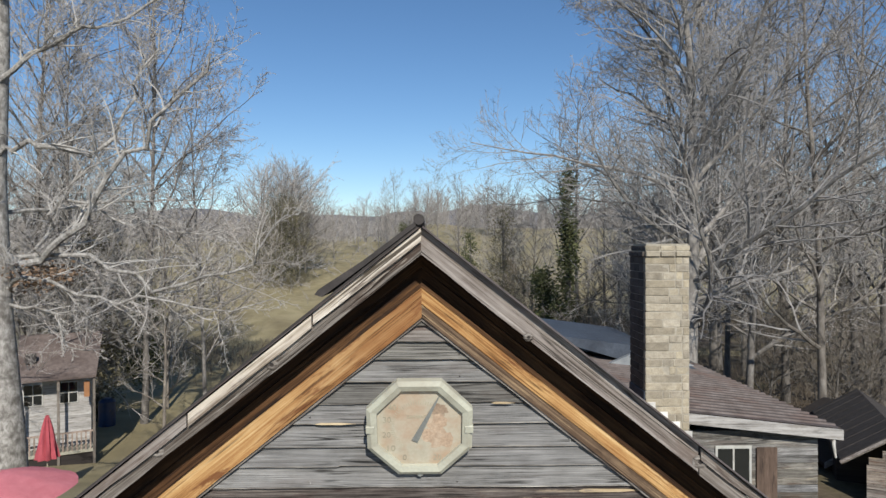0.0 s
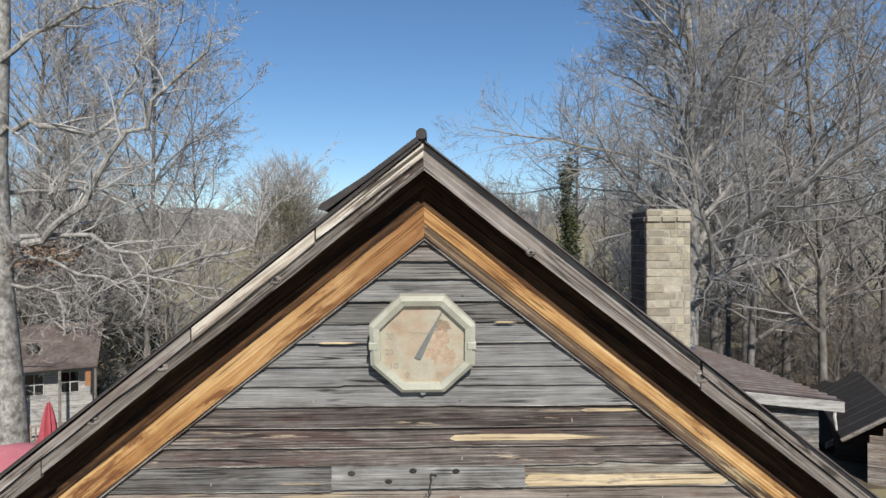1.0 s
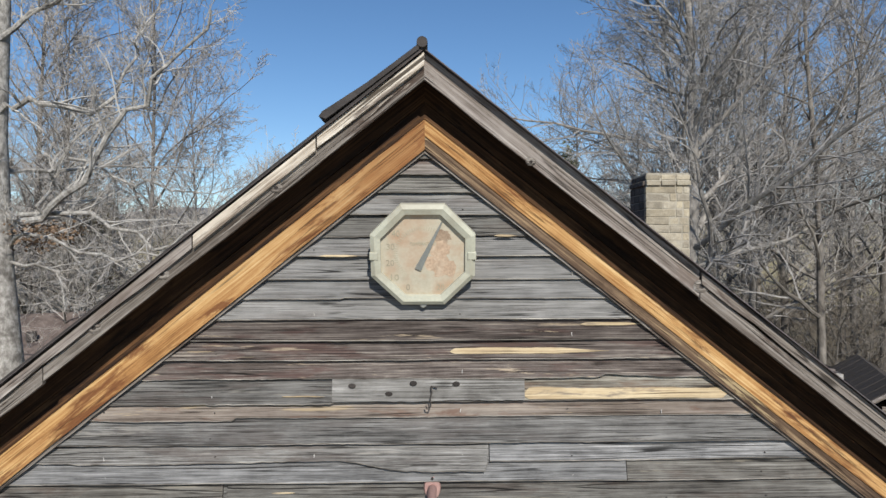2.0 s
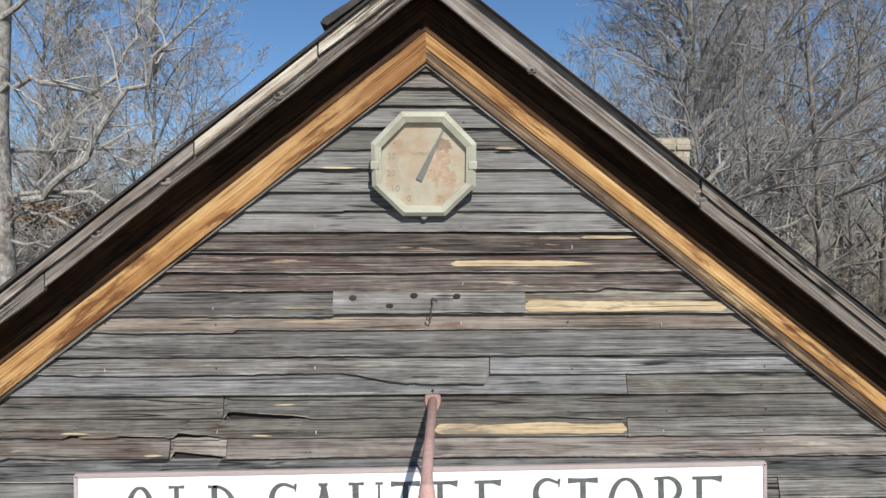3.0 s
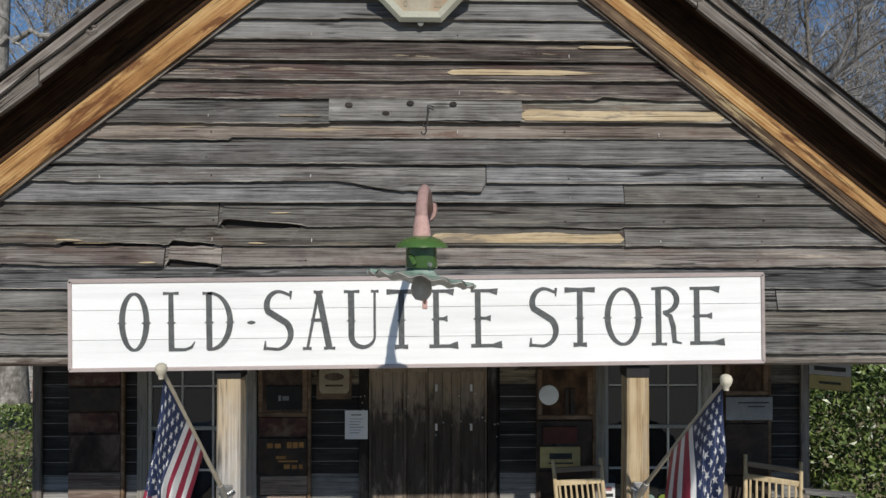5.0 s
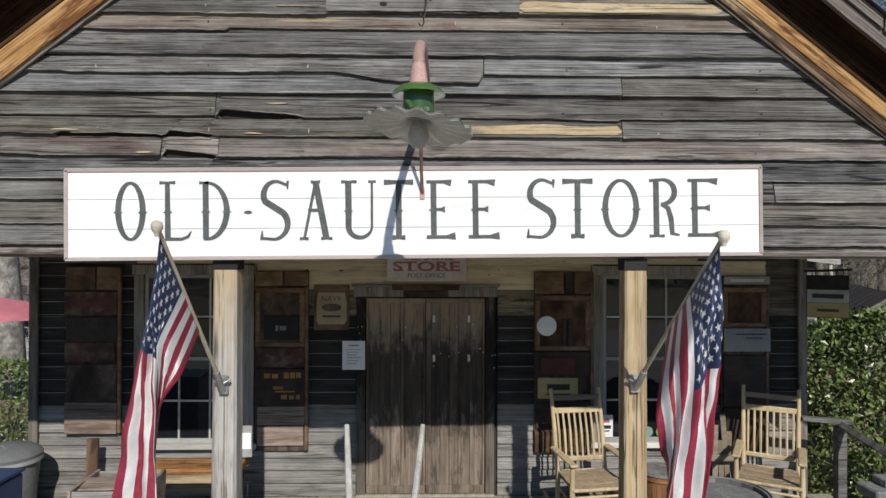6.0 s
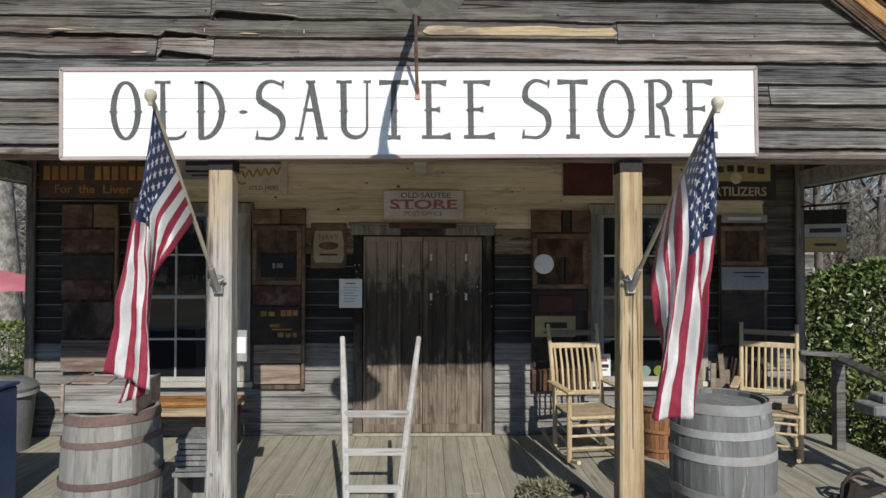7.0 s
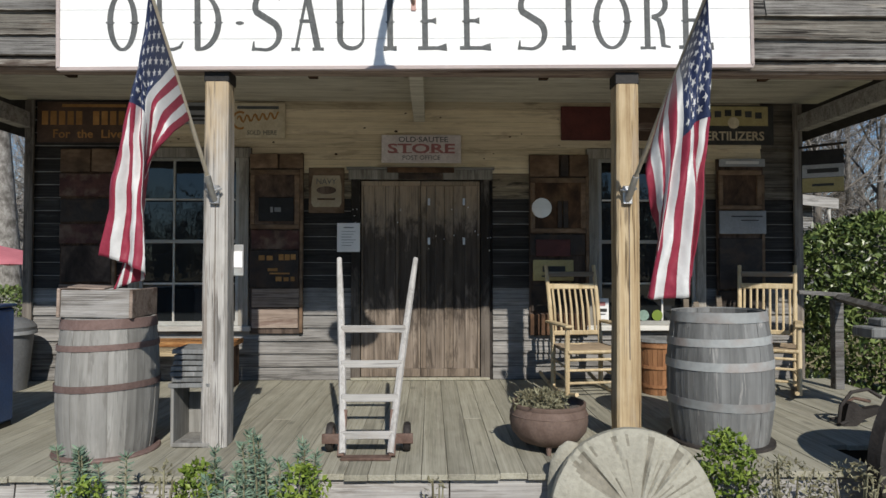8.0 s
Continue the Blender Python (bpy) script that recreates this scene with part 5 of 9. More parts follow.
for txt, x, z in (("10", -0.185, -0.155), ("20", -0.215, -0.055), ("30", -0.21, 0.055), ("40", -0.175, 0.145), ("0", -0.1, -0.225), ("20", 0.115, -0.225)):
    part("numeral", lettering(txt, 0.026 * len(txt), 0.042), DIALMARK, thermo, at=pose(x, -0.0245, z))
part("lettering", lettering("TEMPERATURE", 0.17, 0.02), DIALMARK, thermo, at=pose(0.0, -0.0245, 0.075))
g = Geo()
for k in range(34):
    a = radians(232 - k * 5)
    r0, r1 = 0.165, 0.192 if k % 5 else 0.203
    d, e = Vector((math.cos(a), math.sin(a))), Vector((-math.sin(a), math.cos(a))) * 0.002
    q = [d * r0 + e, d * r1 + e, d * r1 - e, d * r0 - e]
    g.add([(p.x, -0.0252, p.y) for p in q], [(0, 1, 2, 3)])
part("scale", g, DIALMARK, thermo)

random.seed(4)
for (cx, cz, rr) in ((0.10, 0.03, 0.075), (0.14, -0.08, 0.07), (0.06, -0.06, 0.05), (0.13, 0.12, 0.05)):
    ring = []
    for k in range(22):
        a = 2 * math.pi * k / 22
        q = rr * (1 + 0.5 * noise.noise((math.cos(a) * 2 + cx * 30, math.sin(a) * 2, cz * 9)) + random.uniform(-0.12, 0.12))
        ring.append((cx + q * math.cos(a), -0.0246 - 0.0002 * rr * 10, cz + q * math.sin(a)))
    part("rust_stain", Geo().add(ring, [tuple(range(22))]), DIALSTAIN, thermo, "blotchy brown stain")

# weathered nailed plank with an iron hook
plank = thing("nailed_plank", "grey knotty plank nailed to the clapboards", "plank", pose(0.078, -0.026, 4.676, 0, 0.15, 0))
part("board", board_geo(-0.63, 0.63, -0.078, 0.078, -0.0, 0.028, 0.0, 0.01, 91, step=0.03), PLANKGREY, plank)
for x, z in ((-0.50, 0.02), (-0.1, 0.035), (0.18, 0.03), (-0.26, -0.035)):
    part("knot", Geo().lathe([(0.0, 0.002), (0.013, 0.003), (0.02, 0.0)], 12, m=pose(x, -0.022, z, 90, 0, 0) @ Matrix.Diagonal((1.25, 0.85, 1, 1))), SIDING_DARK, plank)
hook = thing("iron_hook", "thin dark iron S-hook hanging from the plank", "hook", pose(0.092, -0.056, 4.62))
g = Geo()
g.tube([(0.0, 0.0, 0.07), (0.006, -0.01, 0.03), (-0.004, -0.016, 0.0), (0.0, -0.016, -0.05), (-0.012, -0.02, -0.072), (-0.028, -0.022, -0.065), (-0.032, -0.022, -0.048)], 0.005, 6)
part("hook_wire", g, IRON, hook, smooth=True)
part("staple", Geo().tube([(0.0, 0.0, 0.075), (0.03, -0.005, 0.068), (0.04, 0.0, 0.06)], 0.004, 6), IRON, hook)

# barn lamp on an arm
LX, LY = 0.07, -1.20
lamp = thing("barn_lamp", "green enamel barn lamp on a faded pink pipe arm", "lamp", pose(LX, LY, 3.61))
g = Geo()
g.tube([(0.03, 1.17, 0.405), (0.029, 1.0, 0.432), (0.022, 0.6, 0.462), (0.012, 0.24, 0.448), (0.006, 0.08, 0.41), (0, 0, 0.345), (0, 0, 0.27)], [0.03, 0.028, 0.026, 0.026, 0.027, 0.028, 0.03], 14)
part("arm", g, PINKARM, lamp, "faded pink pipe arm", True)
g = Geo()
g.lathe([(0.0, 0.02), (0.05, 0.018), (0.056, 0.0)], 18, m=pose(0.03, 1.18, 0.41, 90, 0, 0) @ Matrix.Diagonal((1, 1.5, 1, 1)))
part("wall_plate", g, PINKARM, lamp, "oval bolted wall plate", True)
part("bolt", Geo().lathe([(0.0, 0.012), (0.008, 0.01), (0.01, 0.0)], 8, m=pose(0.03, 1.16, 0.475, 90, 0, 0)), IRON, lamp)
part("collar", Geo().lathe([(0.030, 0.30), (0.036, 0.27), (0.042, 0.225), (0.044, 0.205), (0.0, 0.2)], 20), PINKARM, lamp, "pink tapered collar", True)
part("cap", Geo().lathe([(0.044, 0.205), (0.082, 0.192), (0.118, 0.168), (0.125, 0.15), (0.118, 0.15), (0.066, 0.165), (0.03, 0.165)], 32), ENAMEL, lamp, "domed green enamel cap", True)
part("housing", Geo().lathe([(0.03, 0.165), (0.072, 0.16), (0.076, 0.06), (0.072, 0.055), (0.0, 0.055)], 24), ENAMEL, lamp, "green enamel cylinder", True)
part("lug", Geo().tube([(-0.05, -0.05, 0.11), (-0.045, -0.085, 0.10), (-0.03, -0.08, 0.075)], 0.012, 8), ENAMEL, lamp, "", True)
part("screw", Geo().tube([(0.03, -0.06, 0.075), (0.045, -0.075, 0.07)], 0.01, 8), STEEL, lamp)
tilt = pose(0, 0, 0.005, -6, 8, 0)
g = Geo()
prof = [(0.045, 0.07), (0.055, 0.045), (0.07, 0.026), (0.11, 0.014), (0.16, 0.006), (0.215, 0.002), (0.252, -0.001), (0.256, -0.005)]
sides = 96
for (dz, slot) in ((0.0, 0), (-0.006, 1)):
    vs, fs = [], []
    for i, (r, z) in enumerate(prof):
        for s in range(sides):
            a = 2 * math.pi * s / sides
            wv = 0.007 * (max(0, r - 0.06) / 0.18) * math.cos(a * 16)
            rr = r * (1 + 0.02 * (r > 0.2) * math.cos(a * 16))
            vs.append(tilt @ Vector((rr * math.cos(a), rr * math.sin(a), z + wv + dz)))
    for i in range(len(prof) - 1):
        for s in range(sides):
            t = (s + 1) % sides
            fs.append((i * sides + s, i * sides + t, (i + 1) * sides + t, (i + 1) * sides + s))
    g.add(vs, fs, slot)
part("shade", g, [ENAMELPALE, ENAMELWHITE], lamp, "wavy radial shade, pale green above, grimy white below", True)
part("bulb", Geo().lathe([(0.0, -0.1), (0.028, -0.094), (0.046, -0.07), (0.05, -0.04), (0.042, -0.005), (0.025, 0.03)], 20), ENAMELWHITE, lamp, "dull glass bulb", True)
brace = thing("lamp_brace", "flat rusty iron brace under the lamp arm", "bracket", pose(0.075, -0.05, 3.34))
g = Geo()
g.tube([(0.0, 0.0, 0.06), (-0.005, -0.1, 0.2), (-0.008, -0.4, 0.58), (-0.01, -0.55, 0.70)], 0.011, 6)
part("bar", g, RUST, brace)
part("plate", Geo().box(-0.016, 0.016, -0.012, 0.004, 0.03, 0.11, 0.003), PINKARM, brace, "pink painted end plate")

# ---- porch posts and flags ----
for nm, x, w, mt, lab in (("porch_post", -1.205, 0.162, POSTWOOD, "square hewn porch post, weathered grey-tan with drying cracks"), ("porch_post", 1.482, 0.155, POSTYELLOW, "square hewn porch post of yellowish split-grained wood")):
    g = Geo()
    n = 26
    vs = []
    for i in range(n + 1):
        z = DECK_Z + (2.91 - DECK_Z) * i / n
        thin = 1.03 - 0.1 * i / n
        for (sx, sy) in ((-1, -1), (1, -1), (1, 1), (-1, 1)):
            for (cx, cy) in (((1, 0.82), (0.82, 1)) if sx * sy > 0 else ((0.82, 1), (1, 0.82))):
                q = 1 + 0.05 * noise.noise((x + sx, z * 2.1, sy * 3.0)) + 0.02 * noise.noise((x + sx, z * 9, sy))
                vs.append((sx * cx * w / 2 * q * thin, sy * cy * w / 2 * q * thin, z))
    fs = [(8 * i + k, 8 * i + (k + 1) % 8, 8 * i + 8 + (k + 1) % 8, 8 * i + 8 + k) for i in range(n) for k in range(8)] + [tuple(range(8))[::-1], tuple(range(8 * n, 8 * n + 8))]
    g.add(vs, fs)
    post = thing(nm, lab, "post", pose(x, 0.05, 0), group="porch posts")
    part("shaft", g, mt, post)
    part("cap", Geo().box(-w / 2, w / 2, -w / 2 + 0.01, w / 2, 2.91, 2.988, 0.004), BLACK, post, "black painted cap block")
    part("fascia_crack", Geo().box(0.0, 0.006, -w / 2 - 0.004, -w / 2 + 0.02, 1.1, 2.2, 0.001), TRIMDARK, post, "drying crack")


def flag(tip, foot, hoist, drape, seed):
    """A draped cloth on a slanting pole: hoist along the pole, fly hanging down.
    drape: for a few heights across the hoist, where the cloth hangs at 0.2, 0.4, 0.7 and 1.0 of the fly (across, up from the tip; forward)."""
    tip, foot = Vector(tip), Vector(foot)
    d = (foot - tip)
    length = d.length
    f = thing("flag", "draped striped flag with a starred navy corner on a pole", "flag", pose(*foot), group="porch flags")
    org = foot
    pole = Geo().tube([foot - org + d * 0.02, tip - org], [0.013, 0.012], 10)
    part("pole", pole, POLEWOOD, f, "pale wooden pole", True)
    part("finial", Geo().lathe([(0.012, -0.05), (0.014, -0.034), (0.02, -0.026), (0.028, -0.01), (0.03, 0.006), (0.024, 0.022), (0.01, 0.03), (0, 0.031)], 18, tuple(tip - org)), BEADCREAM, f, "cream ball finial", True)
    part("bracket", Geo().tube([foot - org + d * 0.0 + Vector((0, 0.05, -0.05)), foot - org + Vector((0, -0.02, 0.0)), foot - org - d * 0.1], [0.02, 0.022, 0.02], 10), STEEL, f, "grey metal bracket", True)
    part("bracket_plate", Geo().box(-0.03, 0.03, 0.03, 0.052, -0.07, 0.05, 0.004), STEEL, f)
    part("bracket_wing", Geo().tube([(-0.05, 0.02, 0.02), (0.0, -0.02, 0.0), (0.05, 0.02, 0.03)], 0.009, 6), STEEL, f)
    fly = 1.5
    H, S = 65, 72
    t0 = 0.05 / length
    grid = np.zeros((H + 1, S + 1, 3))
    us = np.linspace(0, 1, S + 1)
    tracks = []
    for v, pts in drape:
        p = tip + d * (t0 + v * hoist / length)
        q = [tuple(p)] + [(tip.x + x, tip.y + 0.04 - fwd, tip.z + z) for x, z, fwd in pts]
        tracks.append(np.array([np.interp(us, (0, 0.2, 0.4, 0.7, 1.0), [c[k] for c in q]) for k in range(3)]).T)
    vk = [v for v, pts in drape]
    for i in range(H + 1):
        v = i / H
        for k in range(3):
            for j in range(S + 1):
                grid[i, j, k] = np.interp(v, vk, [t[j, k] for t in tracks])
        grid[i, 0] = tip + d * (t0 + v * hoist / length)
    for n in range(14):
        g2 = grid.copy()
        g2[1:-1, 1:] = 0.5 * grid[1:-1, 1:] + 0.25 * (grid[:-2, 1:] + grid[2:, 1:])
        g2[:, 1:-1] = 0.5 * g2[:, 1:-1] + 0.25 * (g2[:, :-2] + g2[:, 2:])
        grid = g2
    for i in range(H + 1):
        for j in range(1, S + 1):
            h, u = i / H, j / S
            w = smooth_step(u * 4)
            grid[i, j, 1] += w * (0.020 * math.sin(h * 15 + u * 5 + seed) + 0.012 * math.sin(h * 33 - u * 7 + 2 * seed) + 0.016 * noise.noise((h * 6 + seed, u * 9, 0.0)))
            grid[i, j, 1] += w * 0.006 * noise.noise((h * 16, u * 26 + h * 14, seed))
            grid[i, j, 0] += w * 0.008 * noise.noise((h * 5, u * 6, seed + 4))
    vs = [Vector(grid[i, j]) - org for i in range(H + 1) for j in range(S + 1)]
    g = Geo()
    fs, ms = [], []
    for i in range(H):
        stripe = min(12, i // 5)
        for j in range(S):
            a = i * (S + 1) + j
            fs.append((a, a + 1, a + S + 2, a + S + 1))
            ms.append(2 if (stripe < 7 and j < S * 0.4) else (0 if stripe % 2 == 0 else 1))
    g.v, g.f, g.m = [tuple(p) for p in vs], fs, ms
    cloth = part("cloth", g, [FLAGRED, FLAGWHITE, FLAGBLUE], f, "red and white stripes with a navy corner", True)
    sol = cloth.modifiers.new("thickness", "SOLIDIFY")
    sol.thickness = 0.002
    # stars, a little proud of both sides
    g = Geo()

    def at(hh, ss):
        a, b = min(H - 1e-4, hh * H), min(S - 1e-4, ss * S)
        i, j = int(a), int(b)
        u, v = a - i, b - j
        P = lambda i, j: vs[i * (S + 1) + j]
        return P(i, j) * (1 - u) * (1 - v) + P(i + 1, j) * u * (1 - v) + P(i, j + 1) * (1 - u) * v + P(i + 1, j + 1) * u * v

    for r in range(9):
        for c in range(11):
            if (r + c) % 2:
                continue
            hc, sc = (r + 1) / 10 * 7 / 13, (c + 1) / 12 * 0.4
            for off in (0.0035, -0.0035):
                ring = []
                for k in range(10):
                    rad = 0.026 if k % 2 == 0 else 0.0105
                    a = math.pi * k / 5
                    ring.append(at(max(0, hc + rad * math.cos(a) / hoist), sc + rad * math.sin(a) / fly))
                c0 = at(hc, sc)
                nn = (ring[0] - c0).cross(ring[3] - c0)
                nn = nn.normalized() * off if nn.length > 1e-9 else Vector()
                g.add([c0 + nn] + [p + nn for p in ring], [(0, 1 + k, 1 + (k + 1) % 10) for k in range(10)])
    part("star_field", g, FLAGWHITE, f, "white stars")["kind"] = "stuff"
    return f


flag((-1.239, -0.97, 3.15), (-1.20, -0.09, 2.18), 0.74,
     [(0.0, [(-0.045, -0.33, 0.0), (-0.09, -0.611, 0.02), (-0.15, -0.996, 0.03), (-0.215, -1.381, 0.03)]),
      (0.42, [(-0.01, -0.519, 0.03), (-0.005, -0.636, 0.05), (0.02, -1.052, 0.06), (0.03, -1.464, 0.06)]),
      (0.56, [(0.0, -0.568, 0.0), (-0.005, -0.773, -0.03), (-0.045, -1.166, -0.05), (-0.04, -1.506, -0.04)]),
      (1.0, [(0.089, -0.756, -0.06), (-0.0, -0.893, -0.05), (-0.07, -1.166, -0.06), (-0.19, -1.556, -0.03)])], 0.6)
flag((1.572, -1.075, 3.108), (1.47, -0.085, 2.185), 0.72,
     [(0.0, [(0.025, -0.35, -0.02), (0.011, -0.643, -0.03), (-0.021, -1.045, -0.05), (-0.069, -1.445, -0.05)]),
      (0.26, [(-0.058, -0.344, 0.03), (-0.075, -0.677, 0.0), (-0.1, -1.045, -0.05), (-0.112, -1.5, -0.06)]),
      (0.36, [(-0.09, -0.4, 0.02), (-0.09, -0.69, 0.05), (-0.092, -1.045, 0.06), (-0.108, -1.545, 0.06)]),
      (0.66, [(-0.18, -0.56, 0.0), (-0.185, -0.8, 0.04), (-0.27, -1.26, 0.05), (-0.348, -1.556, 0.04)]),
      (1.0, [(-0.308, -0.905, -0.08), (-0.262, -1.1, -0.1), (-0.2, -1.2, -0.14), (-0.2, -1.42, -0.13)])], 2.1)

# ---- porch wall: door, windows, shutters, signs ----
WY = WALL_Y - 0.012
# the black band on leaves and casings holds porch shade in its colour
door = thing("door_1", "double plank store door, brown with age, blackened by grime and painted shade", "door", pose(0.085, WY, DECK_Z), kind="structure")
for s, planks, strips in ((-1, ((-0.277, -0.165), (-0.163, -0.055), (-0.053, 0.05), (0.085, 0.277)), ((-0.30, -0.277), (0.05, 0.085), (0.277, 0.30))),
                          (1, ((-0.243, -0.155), (-0.153, -0.06), (0.03, 0.15), (0.152, 0.277)), ((-0.30, -0.243), (-0.06, 0.03), (0.277, 0.30)))):
    leaf = part("door_leaf", Geo().box(-0.30, 0.30, 0.0, 0.035, 0.03, 2.02), TRIMDARK, door)
    leaf.matrix_basis = pose(0.302 * s, 0, 0)
    for k, (x0, x1) in enumerate(planks):
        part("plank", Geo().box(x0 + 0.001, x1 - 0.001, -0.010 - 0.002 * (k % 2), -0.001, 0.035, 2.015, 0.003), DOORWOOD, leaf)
    for (x0, x1) in strips:
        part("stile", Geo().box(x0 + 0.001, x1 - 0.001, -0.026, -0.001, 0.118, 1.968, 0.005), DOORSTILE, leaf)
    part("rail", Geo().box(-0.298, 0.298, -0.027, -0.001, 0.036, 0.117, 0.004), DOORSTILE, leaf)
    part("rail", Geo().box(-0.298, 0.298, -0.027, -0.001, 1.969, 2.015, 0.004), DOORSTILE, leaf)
for (x0, x1, za, zc) in ((-0.70, -0.61, 0.0, 2.10), (0.61, 0.70, 0.0, 2.10), (-0.73, 0.73, 2.03, 2.13)):
    part("casing", Geo().box(x0, x1, -0.035 - 0.003 * (za > 1), 0.03, za, zc), CASING if za > 1 else DOORDARK, door, "pale worn head casing" if za > 1 else "side casing darkened with painted shade")
part("casing", Geo().box(-0.75, 0.75, -0.05, 0.03, 2.131, 2.155), WALLGREY, door)
part("head_board", Geo().box(-0.34, 0.34, -0.058, -0.039, 2.098, 2.152, 0.003), CRATE, door, "reddish-brown board over the door")
part("head_board", Geo().box(-0.226, 0.226, -0.056, -0.039, 2.03, 2.094, 0.003), CRATE, door, "reddish-brown board over the door")
part("handle", Geo().tube([(-0.03, -0.02, 1.05), (-0.03, -0.06, 1.08), (-0.03, -0.06, 1.2), (-0.03, -0.02, 1.23)], 0.008, 8), IRON, door, "black iron handle", True)
for x in (0.085, 0.44):
    for z in (1.37, 1.77):
        part("glint_plate", Geo().box(x - 0.012, x + 0.012, -0.024, -0.019, z, z + 0.07, 0.001), STEEL, door, "small bright metal plate")
random.seed(5)
for k in range(26):
    x, z = random.choice((random.uniform(-0.7, -0.62), random.uniform(0.08, 0.72), random.uniform(-0.35, -0.2))), random.uniform(1.3, 1.75)
    part("tack", Geo().box(x - 0.005, x + 0.005, -0.043, -0.02, z - 0.005, z + 0.005, 0.002), PAPER, door)
part("threshold", Geo().box(-0.7, 0.7, -0.06, 0.02, 0.004, 0.03), DECKWOOD, door)


def window(xc, zlo, zhi, half, nm):
    w = thing(nm, "old six-over-six sash window with grey-white bars", "window", pose(xc, WY, zlo), kind="structure")
    h = zhi - zlo
    cas = [(-half - 0.10, -half, 0, h), (half, half + 0.10, 0, h), (-half - 0.12, half + 0.12, h, h + 0.10)]
    for c in cas:
        part("window_frame", Geo().box(c[0], c[1], -0.03 - 0.003 * (c[2] > 0), 0.04, c[2], c[3]), CASING, w)
    part("window_sill", Geo().box(-half - 0.13, half + 0.13, -0.075, 0.04, -0.05, -0.001), WHITEPAINT, w)
    sash = [(-half + 0.001, -half + 0.035, 0.0, h), (half - 0.035, half - 0.001, 0.0, h), (-half + 0.035, half - 0.035, h - 0.035, h - 0.001), (-half + 0.035, half - 0.035, 0.0, 0.045), (-half + 0.035, half - 0.035, h / 2 - 0.018, h / 2 + 0.018)]
    for c in sash:
        part("sash_bar", Geo().box(c[0], c[1], -0.012, 0.02, c[2], c[3], 0.003), GREYPAINT, w)
    step = (2 * half - 0.07) / 3
    for k in (1, 2):
        x = -half + 0.035 + step * k
        for (za, zc) in ((0.045, h / 2 - 0.018), (h / 2 + 0.018, h - 0.035)):
            part("sash_bar", Geo().box(x - 0.009, x + 0.009, -0.008, 0.018, za, zc, 0.002), WHITEPAINT, w)
    for q in (0.25, 0.75):
        for k in range(3):
            x0 = -half + 0.035 + step * k + 0.009
            part("sash_bar", Geo().box(x0, x0 + step - 0.018, -0.008, 0.018, h * q - 0.009, h * q + 0.009, 0.002), WHITEPAINT, w)
    for k in range(3):
        for r in range(4):
            x0 = -half + 0.035 + step * k
            za = 0.03 + (h - 0.06) / 4 * r
            ob = part("pane", Geo().box(-step / 2 + 0.006, step / 2 - 0.006, 0, 0.003, 0.008, (h - 0.06) / 4 - 0.008, 0.001), GLASS, w)
            ob.matrix_basis = pose(x0 + step / 2, 0.008, za, random.uniform(-0.5, 0.5), 0, random.uniform(-0.6, 0.6))
    return w


random.seed(8)
window(-2.25, 1.10, 2.80, 0.5, "window_1")
window(2.40, 1.10, 2.80, 0.5, "window_2")


def panel_board(name, x0, x1, z0, z1, mat, label, cat, depth=0.03, y=None, frame_mat=None, group=""):
    """A flat board or tin sign on the wall, its back against the clapboards."""
    y = WALL_Y - 0.014 if y is None else y
    t = thing(name, label, cat, pose((x0 + x1) / 2, y, (z0 + z1) / 2), group=group)
    w, h = (x1 - x0) / 2, (z1 - z0) / 2
    part("board", Geo().box(-w, w, -depth, 0, -h, h, 0.004), mat, t)
    if frame_mat:
        for c in ((-w, w, h - 0.035, h), (-w, w, -h, -h + 0.035), (-w, -w + 0.035, -h + 0.036, h - 0.036), (w - 0.035, w, -h + 0.036, h - 0.036)):
            part("edge", Geo().box(c[0], c[1], -depth - 0.012, -depth, c[2], c[3], 0.003), frame_mat, t)
    return t


def bars(t, rows, mat, y, label="", seed=1):
    """Unreadable lines of print as plain bars: (x0, x1, z, height)."""
    for (x0, x1, z, h) in rows:
        part("print_bar", Geo().box(x0, x1, y - 0.003, y, z - h / 2, z + h / 2, 0.0008), mat, t, label)


